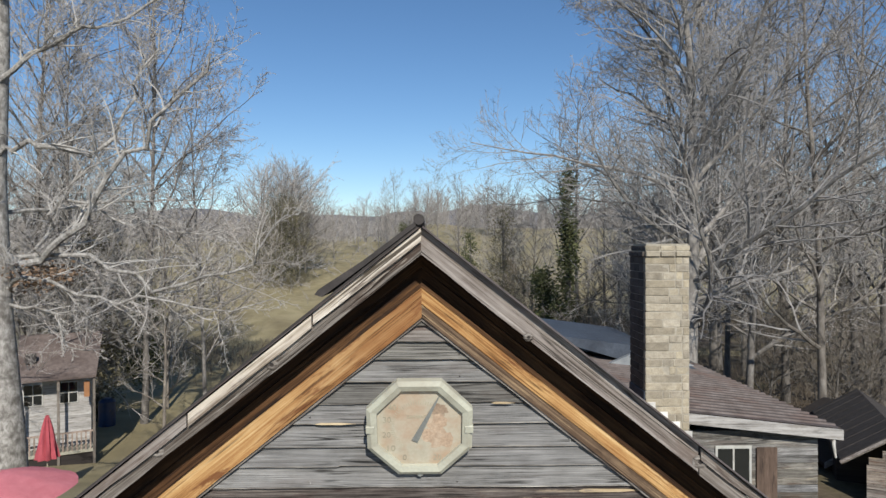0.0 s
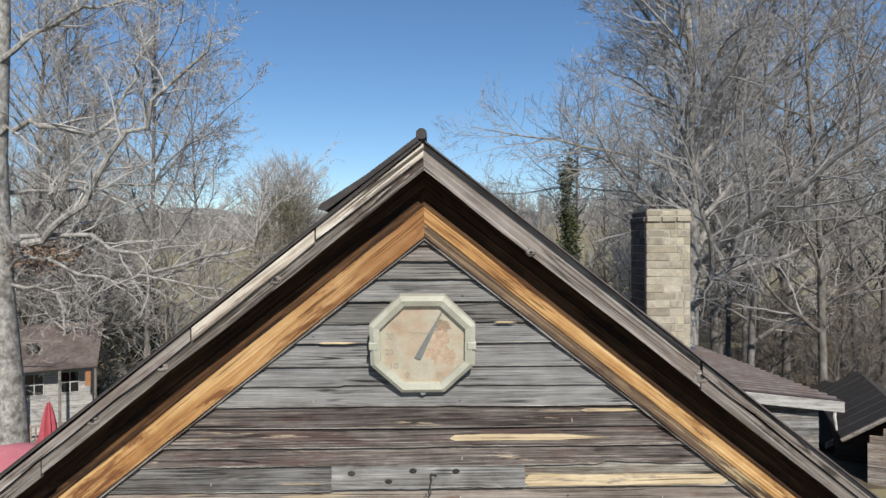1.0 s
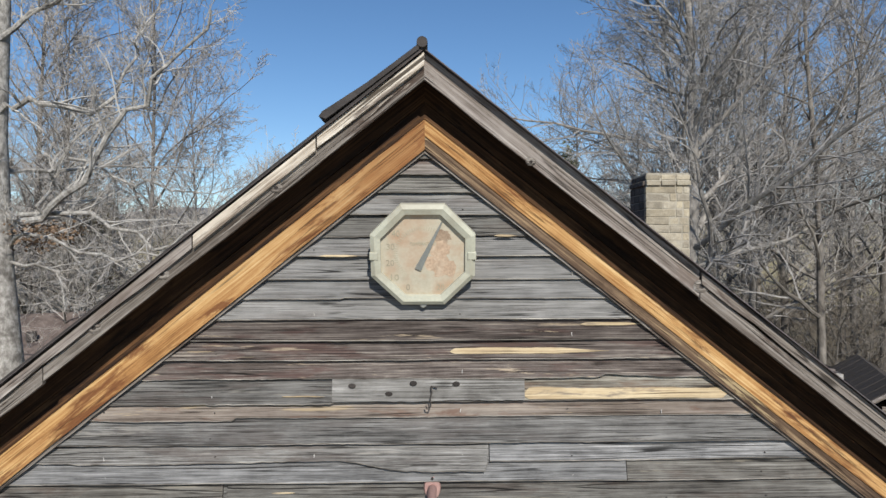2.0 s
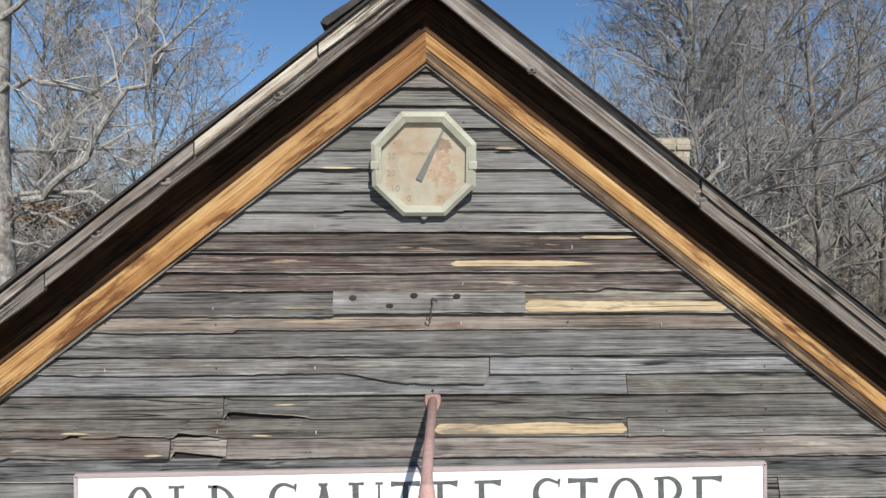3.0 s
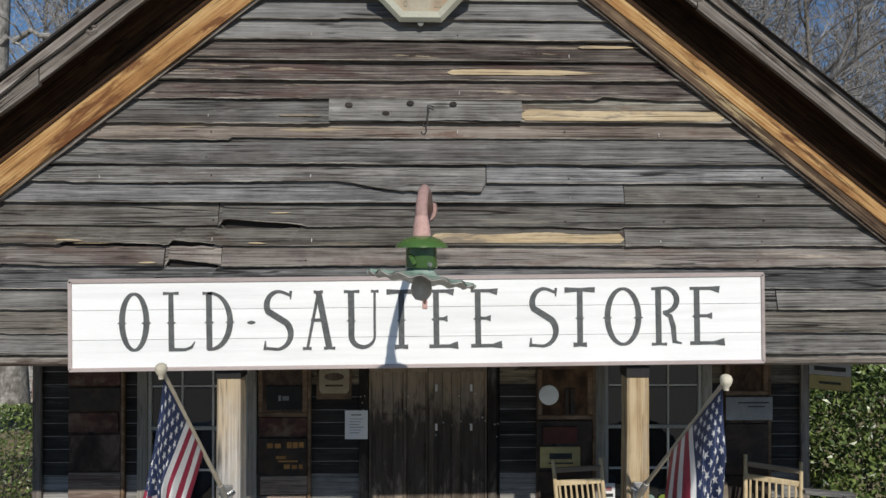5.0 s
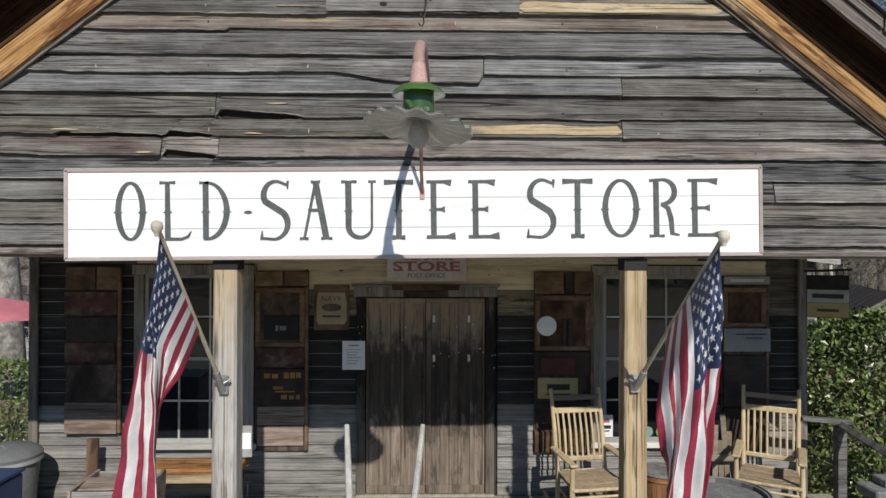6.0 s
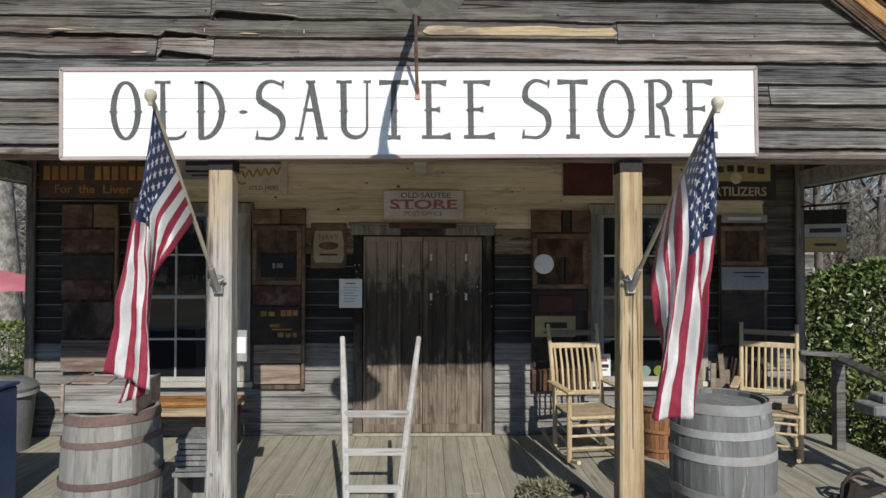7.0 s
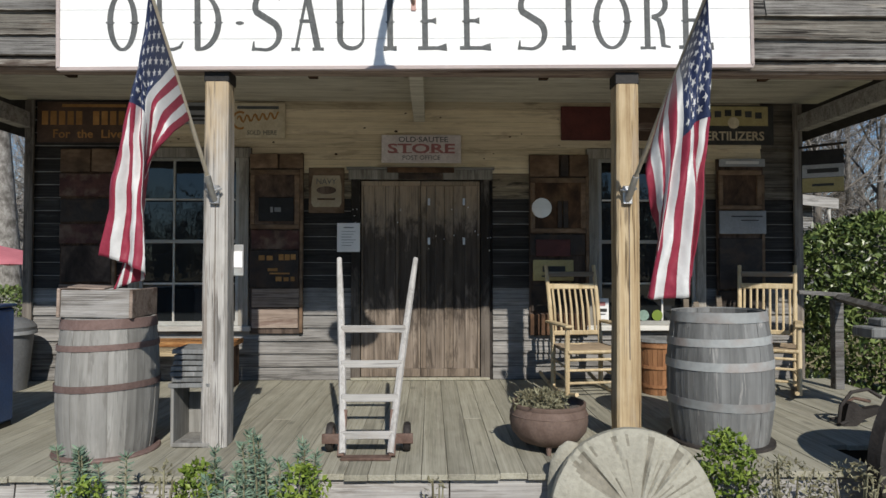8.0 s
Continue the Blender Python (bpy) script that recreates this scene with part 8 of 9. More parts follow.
def bare_tree(name, seed, height, r, bark, twig_mat, label, limbs=14, first=0.3, spread=0.75, limb_len=0.42, kids=(9, 6, 6), depth=3, lift=0.05, lean=0.04, thin=0.006, at=None):
    random.seed(seed)
    wood, twig = Geo(), Geo()
    trunk = limb_path(Vector((0, 0, -0.3)), Vector((random.uniform(-lean, lean), random.uniform(-lean, lean), 1)), height, 10, 0.05, 0.03)
    radii = [r * 1.35] + [r * (1 - 0.085 * i) for i in range(1, 11)]
    wood.tube(trunk, radii, 12, caps=False)
    for k in range(limbs):
        u = first + (1 - first) * (k + random.random() * 0.8) / limbs
        f = u * 10
        i = min(9, int(f))
        p = trunk[i].lerp(trunk[i + 1], f - i)
        a = k * 2.4 + random.uniform(-0.5, 0.5)
        ang = spread * random.uniform(0.7, 1.2) * (1.1 - 0.45 * u)
        d = Vector((math.sin(ang) * math.cos(a), math.sin(ang) * math.sin(a), math.cos(ang)))
        ln = height * limb_len * random.uniform(0.75, 1.2) * (1.25 - 0.75 * u)
        rr = r * (1 - 0.85 * u) * random.uniform(0.36, 0.55) + 0.012
        q = limb_path(p, d, ln, 8, 0.3, lift)
        sprout(wood, twig, q, rr, 0.012, 1, depth, (0,) + tuple(kids), 0.44, 0.8, 0.26, lift, (12, 6, 3, 3), 0.12, thin)
    t = thing(name, label, "tree", at)
    part("trunk", wood, bark, t, smooth=True)
    part("crown", twig, twig_mat, t, "fine bare twigs")
    return t


def plant_tree(src, x, y, s, turn):
    return copy_thing(src, pose(x, y, ground_z(x, y), 0, 0, turn) @ Matrix.Diagonal((s, s, s * 1.0, 1)))


# the pale sycamore beside the yard
random.seed(21)
wood, twig = Geo(), Geo()
HX, HY = -11.25, 12.5
gz0 = ground_z(HX, HY)
trunk = [Vector(p) for p in ((0.42, 0, gz0 - 0.3), (0.3, 0.0, 2.0), (0.1, 0.0, 5.0), (-0.05, 0.1, 8.5), (0.05, 0.2, 12.0), (0.0, 0.3, 16.0), (-0.2, 0.2, 20.0))]
wood.tube(trunk, [0.52, 0.44, 0.35, 0.29, 0.24, 0.16, 0.07], 16, caps=False)
# main limbs: points across and up from the trunk's axis, depth, thickness
MAIN = [([(0, 6.3), (1.2, 6.35), (2.3, 7.2), (3.5, 9.0), (4.6, 10.2), (6.0, 11.6)], -0.5, 0.19), ([(0, 6.4), (2.4, 6.4), (4.1, 5.7), (6.0, 6.0), (7.2, 7.2), (8.0, 8.1)], 0.5, 0.11),
        ([(0, 5.6), (1.2, 5.9), (2.8, 5.4), (4.6, 5.4), (7.3, 5.1)], -0.9, 0.10), ([(0, 8.9), (0.9, 9.4), (2.3, 9.3), (3.2, 9.9), (3.6, 11.0), (4.2, 12.5)], 0.2, 0.13),
        ([(0.3, 5.2), (1.6, 5.1), (2.0, 4.4), (3.0, 4.0)], -0.6, 0.075), ([(1.3, 6.4), (1.5, 7.6), (2.1, 8.3), (3.5, 9.4), (4.3, 10.8)], -0.2, 0.08),
        ([(2.0, 8.0), (3.4, 7.4), (4.9, 6.9), (6.5, 7.3)], 0.4, 0.06), ([(0, 11.0), (1.5, 12.2), (3.2, 12.8), (5.0, 14.2)], 0.6, 0.13), ([(0, 12.8), (1.2, 14.6), (2.6, 16.0), (3.6, 18.0)], -0.8, 0.11)]
for pts, dy, rr in MAIN:
    q = []
    last = len(pts) - 1
    for i in range(3 * last + 1):
        k, f = min(last - 1, i // 3), (i - 3 * min(last - 1, i // 3)) / 3
        px, pz = (pts[k][j] * (1 - f) + pts[k + 1][j] * f for j in (0, 1))
        q.append(Vector((px + random.gauss(0, 0.09), dy * i / (3 * last) + random.gauss(0, 0.14), pz + random.gauss(0, 0.1))))
    sprout(wood, twig, q, rr * 0.62, rr * 0.15, 1, 4, (0, 22, 11, 9), 0.25, 0.8, 0.32, 0.0, (12, 8, 4, 3), 0.12, 0.006, 0.42)
for p, d, ln, rr in (((0.0, 0.2, 9.5), (-0.6, 0.3, 0.5), 6.0, 0.12), ((0.0, 0.1, 7.2), (-0.7, -0.3, 0.4), 6.0, 0.12), ((0.0, 0.3, 15.0), (0.3, -0.3, 0.8), 5.0, 0.09), ((0.0, 0.2, 7.6), (0.5, 0.8, 0.3), 6.5, 0.10)):
    q = limb_path(Vector(p), Vector(d), ln, 9, 0.17, 0.01)
    sprout(wood, twig, q, rr * 0.7, 0.015, 1, 4, (0, 13, 10, 8), 0.34, 0.8, 0.3, 0.015, (12, 7, 4, 3), 0.12, 0.005, 0.4)
syc = thing("sycamore_tree", "large pale-barked bare sycamore with long twisting limbs", "tree", pose(HX, HY, 0))
part("trunk", wood, BARKPALE, syc, smooth=True)
part("crown", twig, TWIGPALE, syc, "fine pale twigs")
g = Geo()
for k in range(620):
    c = random.choice(((0.7, 0.4, 6.15), (1.1, 0.2, 5.95), (1.5, 0.3, 6.05), (0.9, 0.4, 5.8)))
    p = Vector(c) + Vector((random.gauss(0, 0.3), random.gauss(0, 0.4), random.gauss(0, 0.16)))
    a, b = any_side(Vector((0, 0, 1))) * random.uniform(0.03, 0.07), any_side(Vector((1, 0, 0))) * random.uniform(0.03, 0.06)
    g.add([p - a, p - b, p + a, p + b], [(0, 1, 2, 3)])
part("dry_leaf", g, DRYLEAF, syc, "clusters of dry brown leaves")["kind"] = "stuff"

# the big tree behind the lean-to
big = bare_tree("bare_tree", 5, 19.0, 0.27, BARKLIGHT, TWIGS, "large bare spreading tree with grey bark behind the store", limbs=36, first=0.2, spread=1.0, limb_len=0.4, kids=(17, 12, 8), depth=4, lift=0.015,
                at=pose(8.75, 16.9, ground_z(8.75, 16.9), 0, 0, 115))
# woodland kinds, built once: N near, F far
N1 = bare_tree("bare_tree", 11, 17.0, 0.15, BARKGREY, TWIGDARK, "tall slender bare woodland tree with grey bark", limbs=26, first=0.16, spread=0.95, limb_len=0.34, kids=(10, 8, 5), depth=4, lift=0.01, at=pose(12.3, 20.0, ground_z(12.3, 20.0)))
N2 = bare_tree("bare_tree", 12, 20.0, 0.17, BARKGREY, TWIGDARK, "tall forking bare woodland tree with grey bark", limbs=28, first=0.14, spread=0.9, limb_len=0.30, kids=(10, 8, 5), depth=4, lift=0.01, at=pose(16.0, 24.0, ground_z(16.0, 24.0)))
F1 = bare_tree("bare_tree", 13, 17.0, 0.15, BARKGREY, TWIGDARK, "bare woodland tree with a fine twiggy crown", limbs=22, first=0.16, spread=0.95, limb_len=0.34, kids=(10, 8), depth=3, thin=0.013, at=pose(20.0, 34.0, ground_z(20.0, 34.0)))
F2 = bare_tree("bare_tree", 14, 12.0, 0.13, BARKGREY, TWIGDARK, "broad bare tree with arching twigs", limbs=24, first=0.1, spread=1.15, limb_len=0.5, kids=(10, 9), depth=3, thin=0.012, at=pose(-24.0, 52.0, ground_z(-24.0, 52.0)))
F3 = bare_tree("bare_tree", 15, 7.0, 0.08, BARKGREY, TWIGBROWN, "small bushy bare tree, tan twigs", limbs=26, first=0.04, spread=1.1, limb_len=0.6, kids=(10, 9), depth=3, thin=0.012, at=pose(-7.0, 62.0, ground_z(-7, 62.0)))

# a tall tree with a very fine crown
H1 = bare_tree("bare_tree", 16, 19.0, 0.14, BARKGREY, TWIGDARK, "tall bare tree with a dense haze of fine twigs", limbs=30, first=0.18, spread=0.85, limb_len=0.34, kids=(11, 9, 7), depth=4, lift=0.02, thin=0.01, at=pose(-22.0, 35.0, ground_z(-22.0, 35.0)) @ Matrix.Diagonal((1.3, 1.3, 1.3, 1)))

random.seed(77)
spots = [(x, y, w, s) for x, y, s, w in (
    (14.2, 18.5, 0.95, N2), (18.3, 21.0, 1.0, N1), (20.5, 26.0, 1.05, N2), (15.2, 28.0, 1.0, N1), (11.0, 24.0, 0.85, N1), (23.5, 24.0, 1.05, F1), (17.6, 31.0, 1.1, F1), (13.0, 31.5, 0.95, F1),
    (-27.0, 40.0, 0.95, N1), (-23.0, 27.0, 1.05, N2), (-23.5, 33.5, 0.95, N2), (-19.5, 30.0, 1.05, N1), (-15.5, 33.0, 0.75, F1), (-26.5, 34.0, 1.05, F1))]
for k in range(31):   # deeper in the wood on the east side
    x, y = random.uniform(9, 50), random.uniform(26, 66)
    if 0.22 < x / (y + 4.2) < 0.74:
        spots.append((x, y, random.choice((F1, F1, F2)), random.uniform(0.9, 1.3)))
for k in range(30):   # the west wood
    x, y = random.uniform(-58, -12), random.uniform(28, 78)
    if -0.76 < x / (y + 4.2) < -0.40:
        spots.append((x, y, random.choice((F1, F1, F2)), random.uniform(0.95, 1.35)))
for k in range(13):   # a dense stand beyond the meadow's corner
    y = random.uniform(104, 118)
    spots.append((random.uniform(-0.285, -0.2) * y, y, F2, random.uniform(1.2, 1.6)))
for x, y, s, w in ((6.5, 52.5, 0.8, F2), (-7.5, 84, 0.75, F1), (-1.5, 96, 0.8, F2), (3.5, 78, 0.8, F1), (8.5, 66, 0.8, F2), (-24.5, 70, 0.75, F1), (12, 88, 0.8, F1), (-33, 88, 0.8, F2), (6, 110, 0.75, F2), (17, 74, 0.9, F1)):
    spots.append((x, y, w, s))
for x, y, s in ((-18.2, 36.5, 1.15), (-26.0, 37.0, 1.3), (-15.2, 39.0, 0.85), (13.5, 25.5, 1.1)):
    spots.append((x, y, H1, s))
for k in range(16):   # bare crowns along the hillside behind the ridge
    y = random.uniform(118, 175)
    spots.append((random.uniform(-0.16, 0.13) * y, y, random.choice((F1, F2)), random.uniform(0.7, 0.95)))
for k in range(14):   # low thicket behind the store on the east
    spots.append((random.uniform(6, 24), random.uniform(38, 64), random.choice((F3, F3, F2)), random.uniform(0.6, 1.0)))
for k in range(9):   # saplings on the floor of the east wood
    x, y = random.uniform(8.5, 26), random.uniform(17, 34)
    spots.append((x, y, F3, random.uniform(0.45, 0.8)))
for k in range(10):
    spots.append((random.uniform(-32, -19), random.uniform(48, 58), F3, random.uniform(0.35, 0.6)))
for (x, y, w, s) in spots:
    plant_tree(w, x, y, s, random.uniform(0, 360))

# ivy-clad trunks and evergreens
def evergreen(x, y, h, r, seed, label, leaf=None, count=3200):
    random.seed(seed)
    g = Geo()
    lumps = [(random.uniform(0.1, 1.0), random.uniform(0, 6.28), random.uniform(0.25, 1.0)) for q in range(90 if leaf else 34)]
    for k in range(count):
        u, a, w = random.choice(lumps)
        z = h * u + random.gauss(0, 0.05 * h)
        rr = r * (1.15 - 0.7 * u) * w
        p = Vector((rr * math.cos(a) + random.gauss(0, 0.25 * r), rr * math.sin(a) + random.gauss(0, 0.25 * r), max(0.1, z)))
        sz = 0.55 * max(1.0, h / 8) if leaf else 1.0
        u1, u2 = any_side(Vector((0, 0, 1))) * random.uniform(0.06, 0.13) * sz, any_side(Vector((0, 1, 0))) * random.uniform(0.05, 0.1) * sz
        g.add([p - u1, p - u2, p + u1, p + u2], [(0, 1, 2, 3)])
    t = thing("ivy_clad_tree", label, "tree", pose(x, y, ground_z(x, y)))
    part("trunk", Geo().tube([(0, 0, -0.2), (0.1, 0, h * 0.5), (0.05, 0.1, h)], [0.2, 0.14, 0.05], 8), BARKGREY, t, smooth=True)
    part("ivy", g, leaf or CONIFER, t, "dense vine leaves")["kind"] = "stuff"
    return t


evergreen(8.3, 34.0, 11.3, 0.8, 31, "trunk clad in dark green ivy", None, 5200)
evergreen(7.2, 36.0, 5.5, 1.0, 32, "low trunk clad in dark green ivy")
evergreen(4.6, 70.0, 8.5, 1.2, 33, "dark evergreen among bare trees")
evergreen(-20.5, 42.0, 8.0, 1.3, 34, "dark evergreen among bare trees")
evergreen(-5.5, 122.0, 6.5, 1.5, 35, "dark evergreen among bare trees")

evergreen(-21.5, 37.0, 13.0, 1.8, 38, "tree smothered in brown-green vines", LEAFVINE, 9000)
evergreen(-24.5, 100.0, 14.5, 5.2, 40, "rounded tree smothered in brown-green vines", LEAFVINE, 17000)
evergreen(6.4, 52.0, 10.5, 1.8, 39, "tree smothered in brown-green vines", LEAFVINE, 7000)

# brushwood along the meadow's edge
random.seed(41)
g = Geo()
for k in range(11000):
    x, y = random.uniform(-52, 50), random.gauss(61, 5)
    z = ground_z(x, y) - 0.1
    h = random.uniform(0.5, 2.2) * (0.7 + 0.6 * noise.noise((x * 0.12, y * 0.1, 3)))
    a = random.uniform(0, math.pi)
    ln = Vector((random.gauss(0, 0.25), random.gauss(0, 0.2), 1)) * h
    e = Vector((math.cos(a), math.sin(a), 0)) * random.uniform(0.015, 0.04)
    p = Vector((x, y, z))
    g.add([p - e, p + e, p + ln], [(0, 1, 2)])
    for j in range(4):
        q = p + ln * random.uniform(0.3, 0.95)
        d = Vector((random.gauss(0, 0.5), random.gauss(0, 0.5), random.uniform(0.1, 0.7))) * h * 0.35
        g.add([q - e * 0.5, q + e * 0.5, q + d], [(0, 1, 2)])
# and in the east wood
for k in range(5200):
    x, y = random.uniform(8.2, 34), random.uniform(16.5, 38)
    z = ground_z(x, y)
    h = random.uniform(0.5, 2.6) * (0.75 + 0.6 * noise.noise((x * 0.2, y * 0.2, 3)))
    a = random.uniform(0, math.pi)
    ln = Vector((random.gauss(0, 0.3), random.gauss(0, 0.3), 1)) * h
    e = Vector((math.cos(a), math.sin(a), 0)) * random.uniform(0.006, 0.014)
    p = Vector((x, y, z))
    g.add([p - e, p + e, p + ln], [(0, 1, 2)])
    for j in range(5):
        q = p + ln * random.uniform(0.2, 0.95)
        d = Vector((random.gauss(0, 0.5), random.gauss(0, 0.5), random.uniform(0.1, 0.7))) * h * 0.4
        g.add([q - e * 0.5, q + e * 0.5, q + d], [(0, 1, 2)])
tagged(part("brushwood", g, TWIGBROWN), "thick tan brushwood along the meadow", "brush", kind="stuff")
# leaf litter under the east wood
g = Geo()
xs, ys = [6.5 + 1.6 * i for i in range(34)], [10.5 + 1.8 * j for j in range(34)]
g.add([(x, y, ground_z(x, y) + 0.05 - 0.12 * (i == 0 or j == 0)) for j, y in enumerate(ys) for i, x in enumerate(xs)], [(j * 34 + i, j * 34 + i + 1, j * 34 + 35 + i, j * 34 + 34 + i) for j in range(33) for i in range(33)])
single("ground_litter", g, LITTER, "brown leaf litter on the woodland floor", "ground", kind="structure", smooth=True)
# far woods
g = Geo()
for k in range(2200):
    y = random.choice((random.uniform(170, 300), random.uniform(620, 1000), random.uniform(620, 1000)))
    x = random.uniform(-0.85, 0.85) * y
    if y < 330 and -0.5 < x / y < 0.25:
        continue
    z = ground_z(x, y) - 0.5
    h = random.uniform(9, 17)
    p = Vector((x, y, z))
    g.add([p + Vector((-0.16, 0, 0)), p + Vector((0.16, 0, 0)), p + Vector((0, 0, h))], [(0, 1, 2)])
    for j in range(46):
        q = p + Vector((random.gauss(0, 0.3), 0, h * random.uniform(0.25, 0.9)))
        d = Vector((random.gauss(0, 1.5), random.gauss(0, 1.0), random.uniform(0.8, 2.8)))
        g.add([q + Vector((-0.12, 0, 0)), q + Vector((0.12, 0, 0)), q + d], [(0, 1, 2)])
# bare woods along the top of the meadow
for k in range(420):
    y = random.uniform(150, 182)
    x = random.uniform(-0.6, 0.42) * y
    h = random.uniform(6, 10.5)
    p = Vector((x, y, ground_z(x, y) - 0.3))
    g.add([p + Vector((-0.12, 0, 0)), p + Vector((0.12, 0, 0)), p + Vector((0, 0, h))], [(0, 1, 2)])
    for j in range(60):
        q = p + Vector((random.gauss(0, 0.3), 0, h * random.uniform(0.1, 0.9)))
        d = Vector((random.gauss(0, 1.0), random.gauss(0, 0.8), random.uniform(0.5, 2.0)))
        g.add([q + Vector((-0.05, 0, 0)), q + Vector((0.05, 0, 0)), q + d], [(0, 1, 2)])
# and behind, across the road
for k in range(520):
    x, y = random.uniform(-110, 110), random.uniform(-105, -62)
    h = random.uniform(8, 13)
    p = Vector((x, y, -0.3))
    g.add([p + Vector((-0.2, 0, 0)), p + Vector((0.2, 0, 0)), p + Vector((0, 0, h))], [(0, 1, 2)])
    for j in range(46):
        q = p + Vector((random.gauss(0, 0.4), 0, h * random.uniform(0.1, 0.9)))
        d = Vector((random.gauss(0, 1.7), random.gauss(0, 1.2), random.uniform(0.5, 2.6)))
        g.add([q + Vector((-0.14, 0, 0)), q + Vector((0.14, 0, 0)), q + d], [(0, 1, 2)])
tagged(part("far_woods", g, FARTWIG), "distant bare grey woods beyond the meadow", "woods", kind="stuff")


def leafy(name, label, cat, at, count, shape, size, mat, seed, narrow=0.55, stems=0, bark=None):
    """A shrub: folded leaves scattered through a shape (a function from three randoms to a point)."""
    random.seed(seed)
    g = Geo()
    for k in range(count):
        p = shape()
        if p is None:
            continue
        d = Vector((random.gauss(0, 1), random.gauss(0, 1), random.gauss(0.5, 0.8))).normalized()
        s = any_side(d)
        n = d.cross(s)
        L = size * random.uniform(0.6, 1.25)
        w = L * narrow * 0.5
        g.add([p, p + d * L * 0.45 + s * w + n * w * 0.35, p + d * L, p + d * L * 0.45 - s * w + n * w * 0.35, p + d * L * 0.5 - n * 0.1 * w], [(0, 1, 4), (1, 2, 4), (2, 3, 4), (3, 0, 4)])
    t = thing(name, label, cat, at)
    part("foliage", g, mat, t)["kind"] = "stuff"
    if stems:
        sg = Geo()
        for k in range(stems):
            q = shape()
            if q is not None:
                sg.tube([(q.x * 0.15, q.y * 0.15, 0), (q.x * 0.6, q.y * 0.6, q.z * 0.5), q], [0.012, 0.009, 0.004], 5, caps=False)
        part("stem", sg, bark or BARKGREY, t)
    return t


def shell(rx, ry, h, lump, seed):
    def f():
        a, u = random.uniform(0, 2 * math.pi), random.random() ** 0.8
        k = 1 + lump * noise.noise((math.cos(a) * 1.7 + seed, math.sin(a) * 1.7, u * 3.1)) + lump * 0.6 * noise.noise((math.cos(a) * 5, math.sin(a) * 5 + seed, u * 8))
        k *= random.random() ** 0.22
        prof = math.sqrt(max(0.0, 1 - max(0.0, (u - 0.45) / 0.55) ** 2.4)) if u > 0.45 else 0.86 + 0.3 * u
        return Vector((rx * prof * k * math.cos(a), ry * prof * k * math.sin(a), h * u * (0.92 + 0.1 * k)))
    return f


leafy("camellia_bush", "tall glossy green camellia bush beside the porch", "bush", pose(5.65, 3.55, 0), 15000, shell(1.32, 1.0, 2.28, 0.3, 1.0), 0.085, LEAFGLOSS, 51, 0.55, 30)
leafy("camellia_bush", "glossy green bush beyond the railing", "bush", pose(6.9, 2.1, 0), 9000, shell(1.3, 0.9, 1.75, 0.3, 4.0), 0.085, LEAFGLOSS, 52, 0.55, 20)
leafy("hedge", "low dark green hedge beyond the porch end", "hedge", pose(-6.3, 5.6, 0), 7000, shell(1.6, 0.8, 1.35, 0.3, 7.0), 0.07, LEAFGLOSS, 53, 0.5, 15)


def spurge(x, y, h, n, seed, top=0.0):
    random.seed(seed)
    t = thing("spurge_plant", "blue-green spiky spurge in front of the deck", "plant", pose(x, y, 0), group="spurge plants")
    st, lf = Geo(), Geo()
    for k in range(n):
        a = random.uniform(0, 2 * math.pi)
        hh = h * random.uniform(0.65, 1.05)
        tip = Vector((0.16 * math.cos(a) * random.random(), 0.12 * math.sin(a) * random.random(), hh))
        b = Vector((tip.x * 0.3, tip.y * 0.3, 0))
        st.tube([b, b.lerp(tip, 0.5) + Vector((0.02, 0, 0)), tip], [0.007, 0.006, 0.004], 5, caps=False)
        for j in range(130):
            u = 1 - 0.5 * random.random() ** 1.3
            p = b.lerp(tip, u)
            d = any_side(Vector((0, 0, 1)))
            d = (d + Vector((0, 0, random.uniform(-0.25, 0.7) + 0.6 * (u > 0.95)))).normalized()
            s = any_side(d)
            L = 0.062 * random.uniform(0.7, 1.15) * (1.1 - 0.3 * u)
            lf.add([p, p + d * L * 0.5 + s * 0.0045, p + d * L, p + d * L * 0.5 - s * 0.0045], [(0, 1, 2, 3)])
    part("stem", st, LEAFSAGE, t)
    part("foliage", lf, LEAFSPURGE, t)["kind"] = "stuff"


for k, (x, y, h, n) in enumerate(((-1.60, -0.86, 0.77, 9), (-1.42, -0.9, 0.7, 6), (-0.86, -0.88, 0.74, 7), (-0.68, -0.86, 0.88, 9), (-0.52, -0.9, 0.8, 8), (-0.76, -1.0, 0.7, 7))):
    spurge(x, y, h, n, 60 + k)
for k, (x, y, rx, h, cnt) in enumerate(((1.8, -0.70, 0.17, 0.8, 1400), (-0.98, -0.92, 0.15, 0.72, 900), (-0.45, -0.96, 0.16, 0.72, 900), (-1.5, -1.0, 0.16, 0.66, 700))):
    leafy("box_shrub", "small bright yellow-green shrub in front of the deck", "shrub", pose(x, y, 0), cnt, shell(rx, rx * 0.8, h, 0.35, k + 11.0), 0.038, LEAFBRIGHT, 70 + k, 0.6, 8)
for k, (x, y, rx, h, cnt) in enumerate(((2.05, -0.84, 0.24, 0.7, 800), (2.42, -0.82, 0.25, 0.66, 800), (-1.15, -0.95, 0.12, 0.72, 260), (0.22, -0.8, 0.09, 0.62, 160))):
    leafy("dry_herb", "thin dry sage-coloured herb in front of the deck", "plant", pose(x, y, 0), cnt, shell(rx, rx * 0.7, h, 0.4, k + 21.0), 0.035, LEAFSAGE, 80 + k, 0.4, 26, LEAFSAGE)
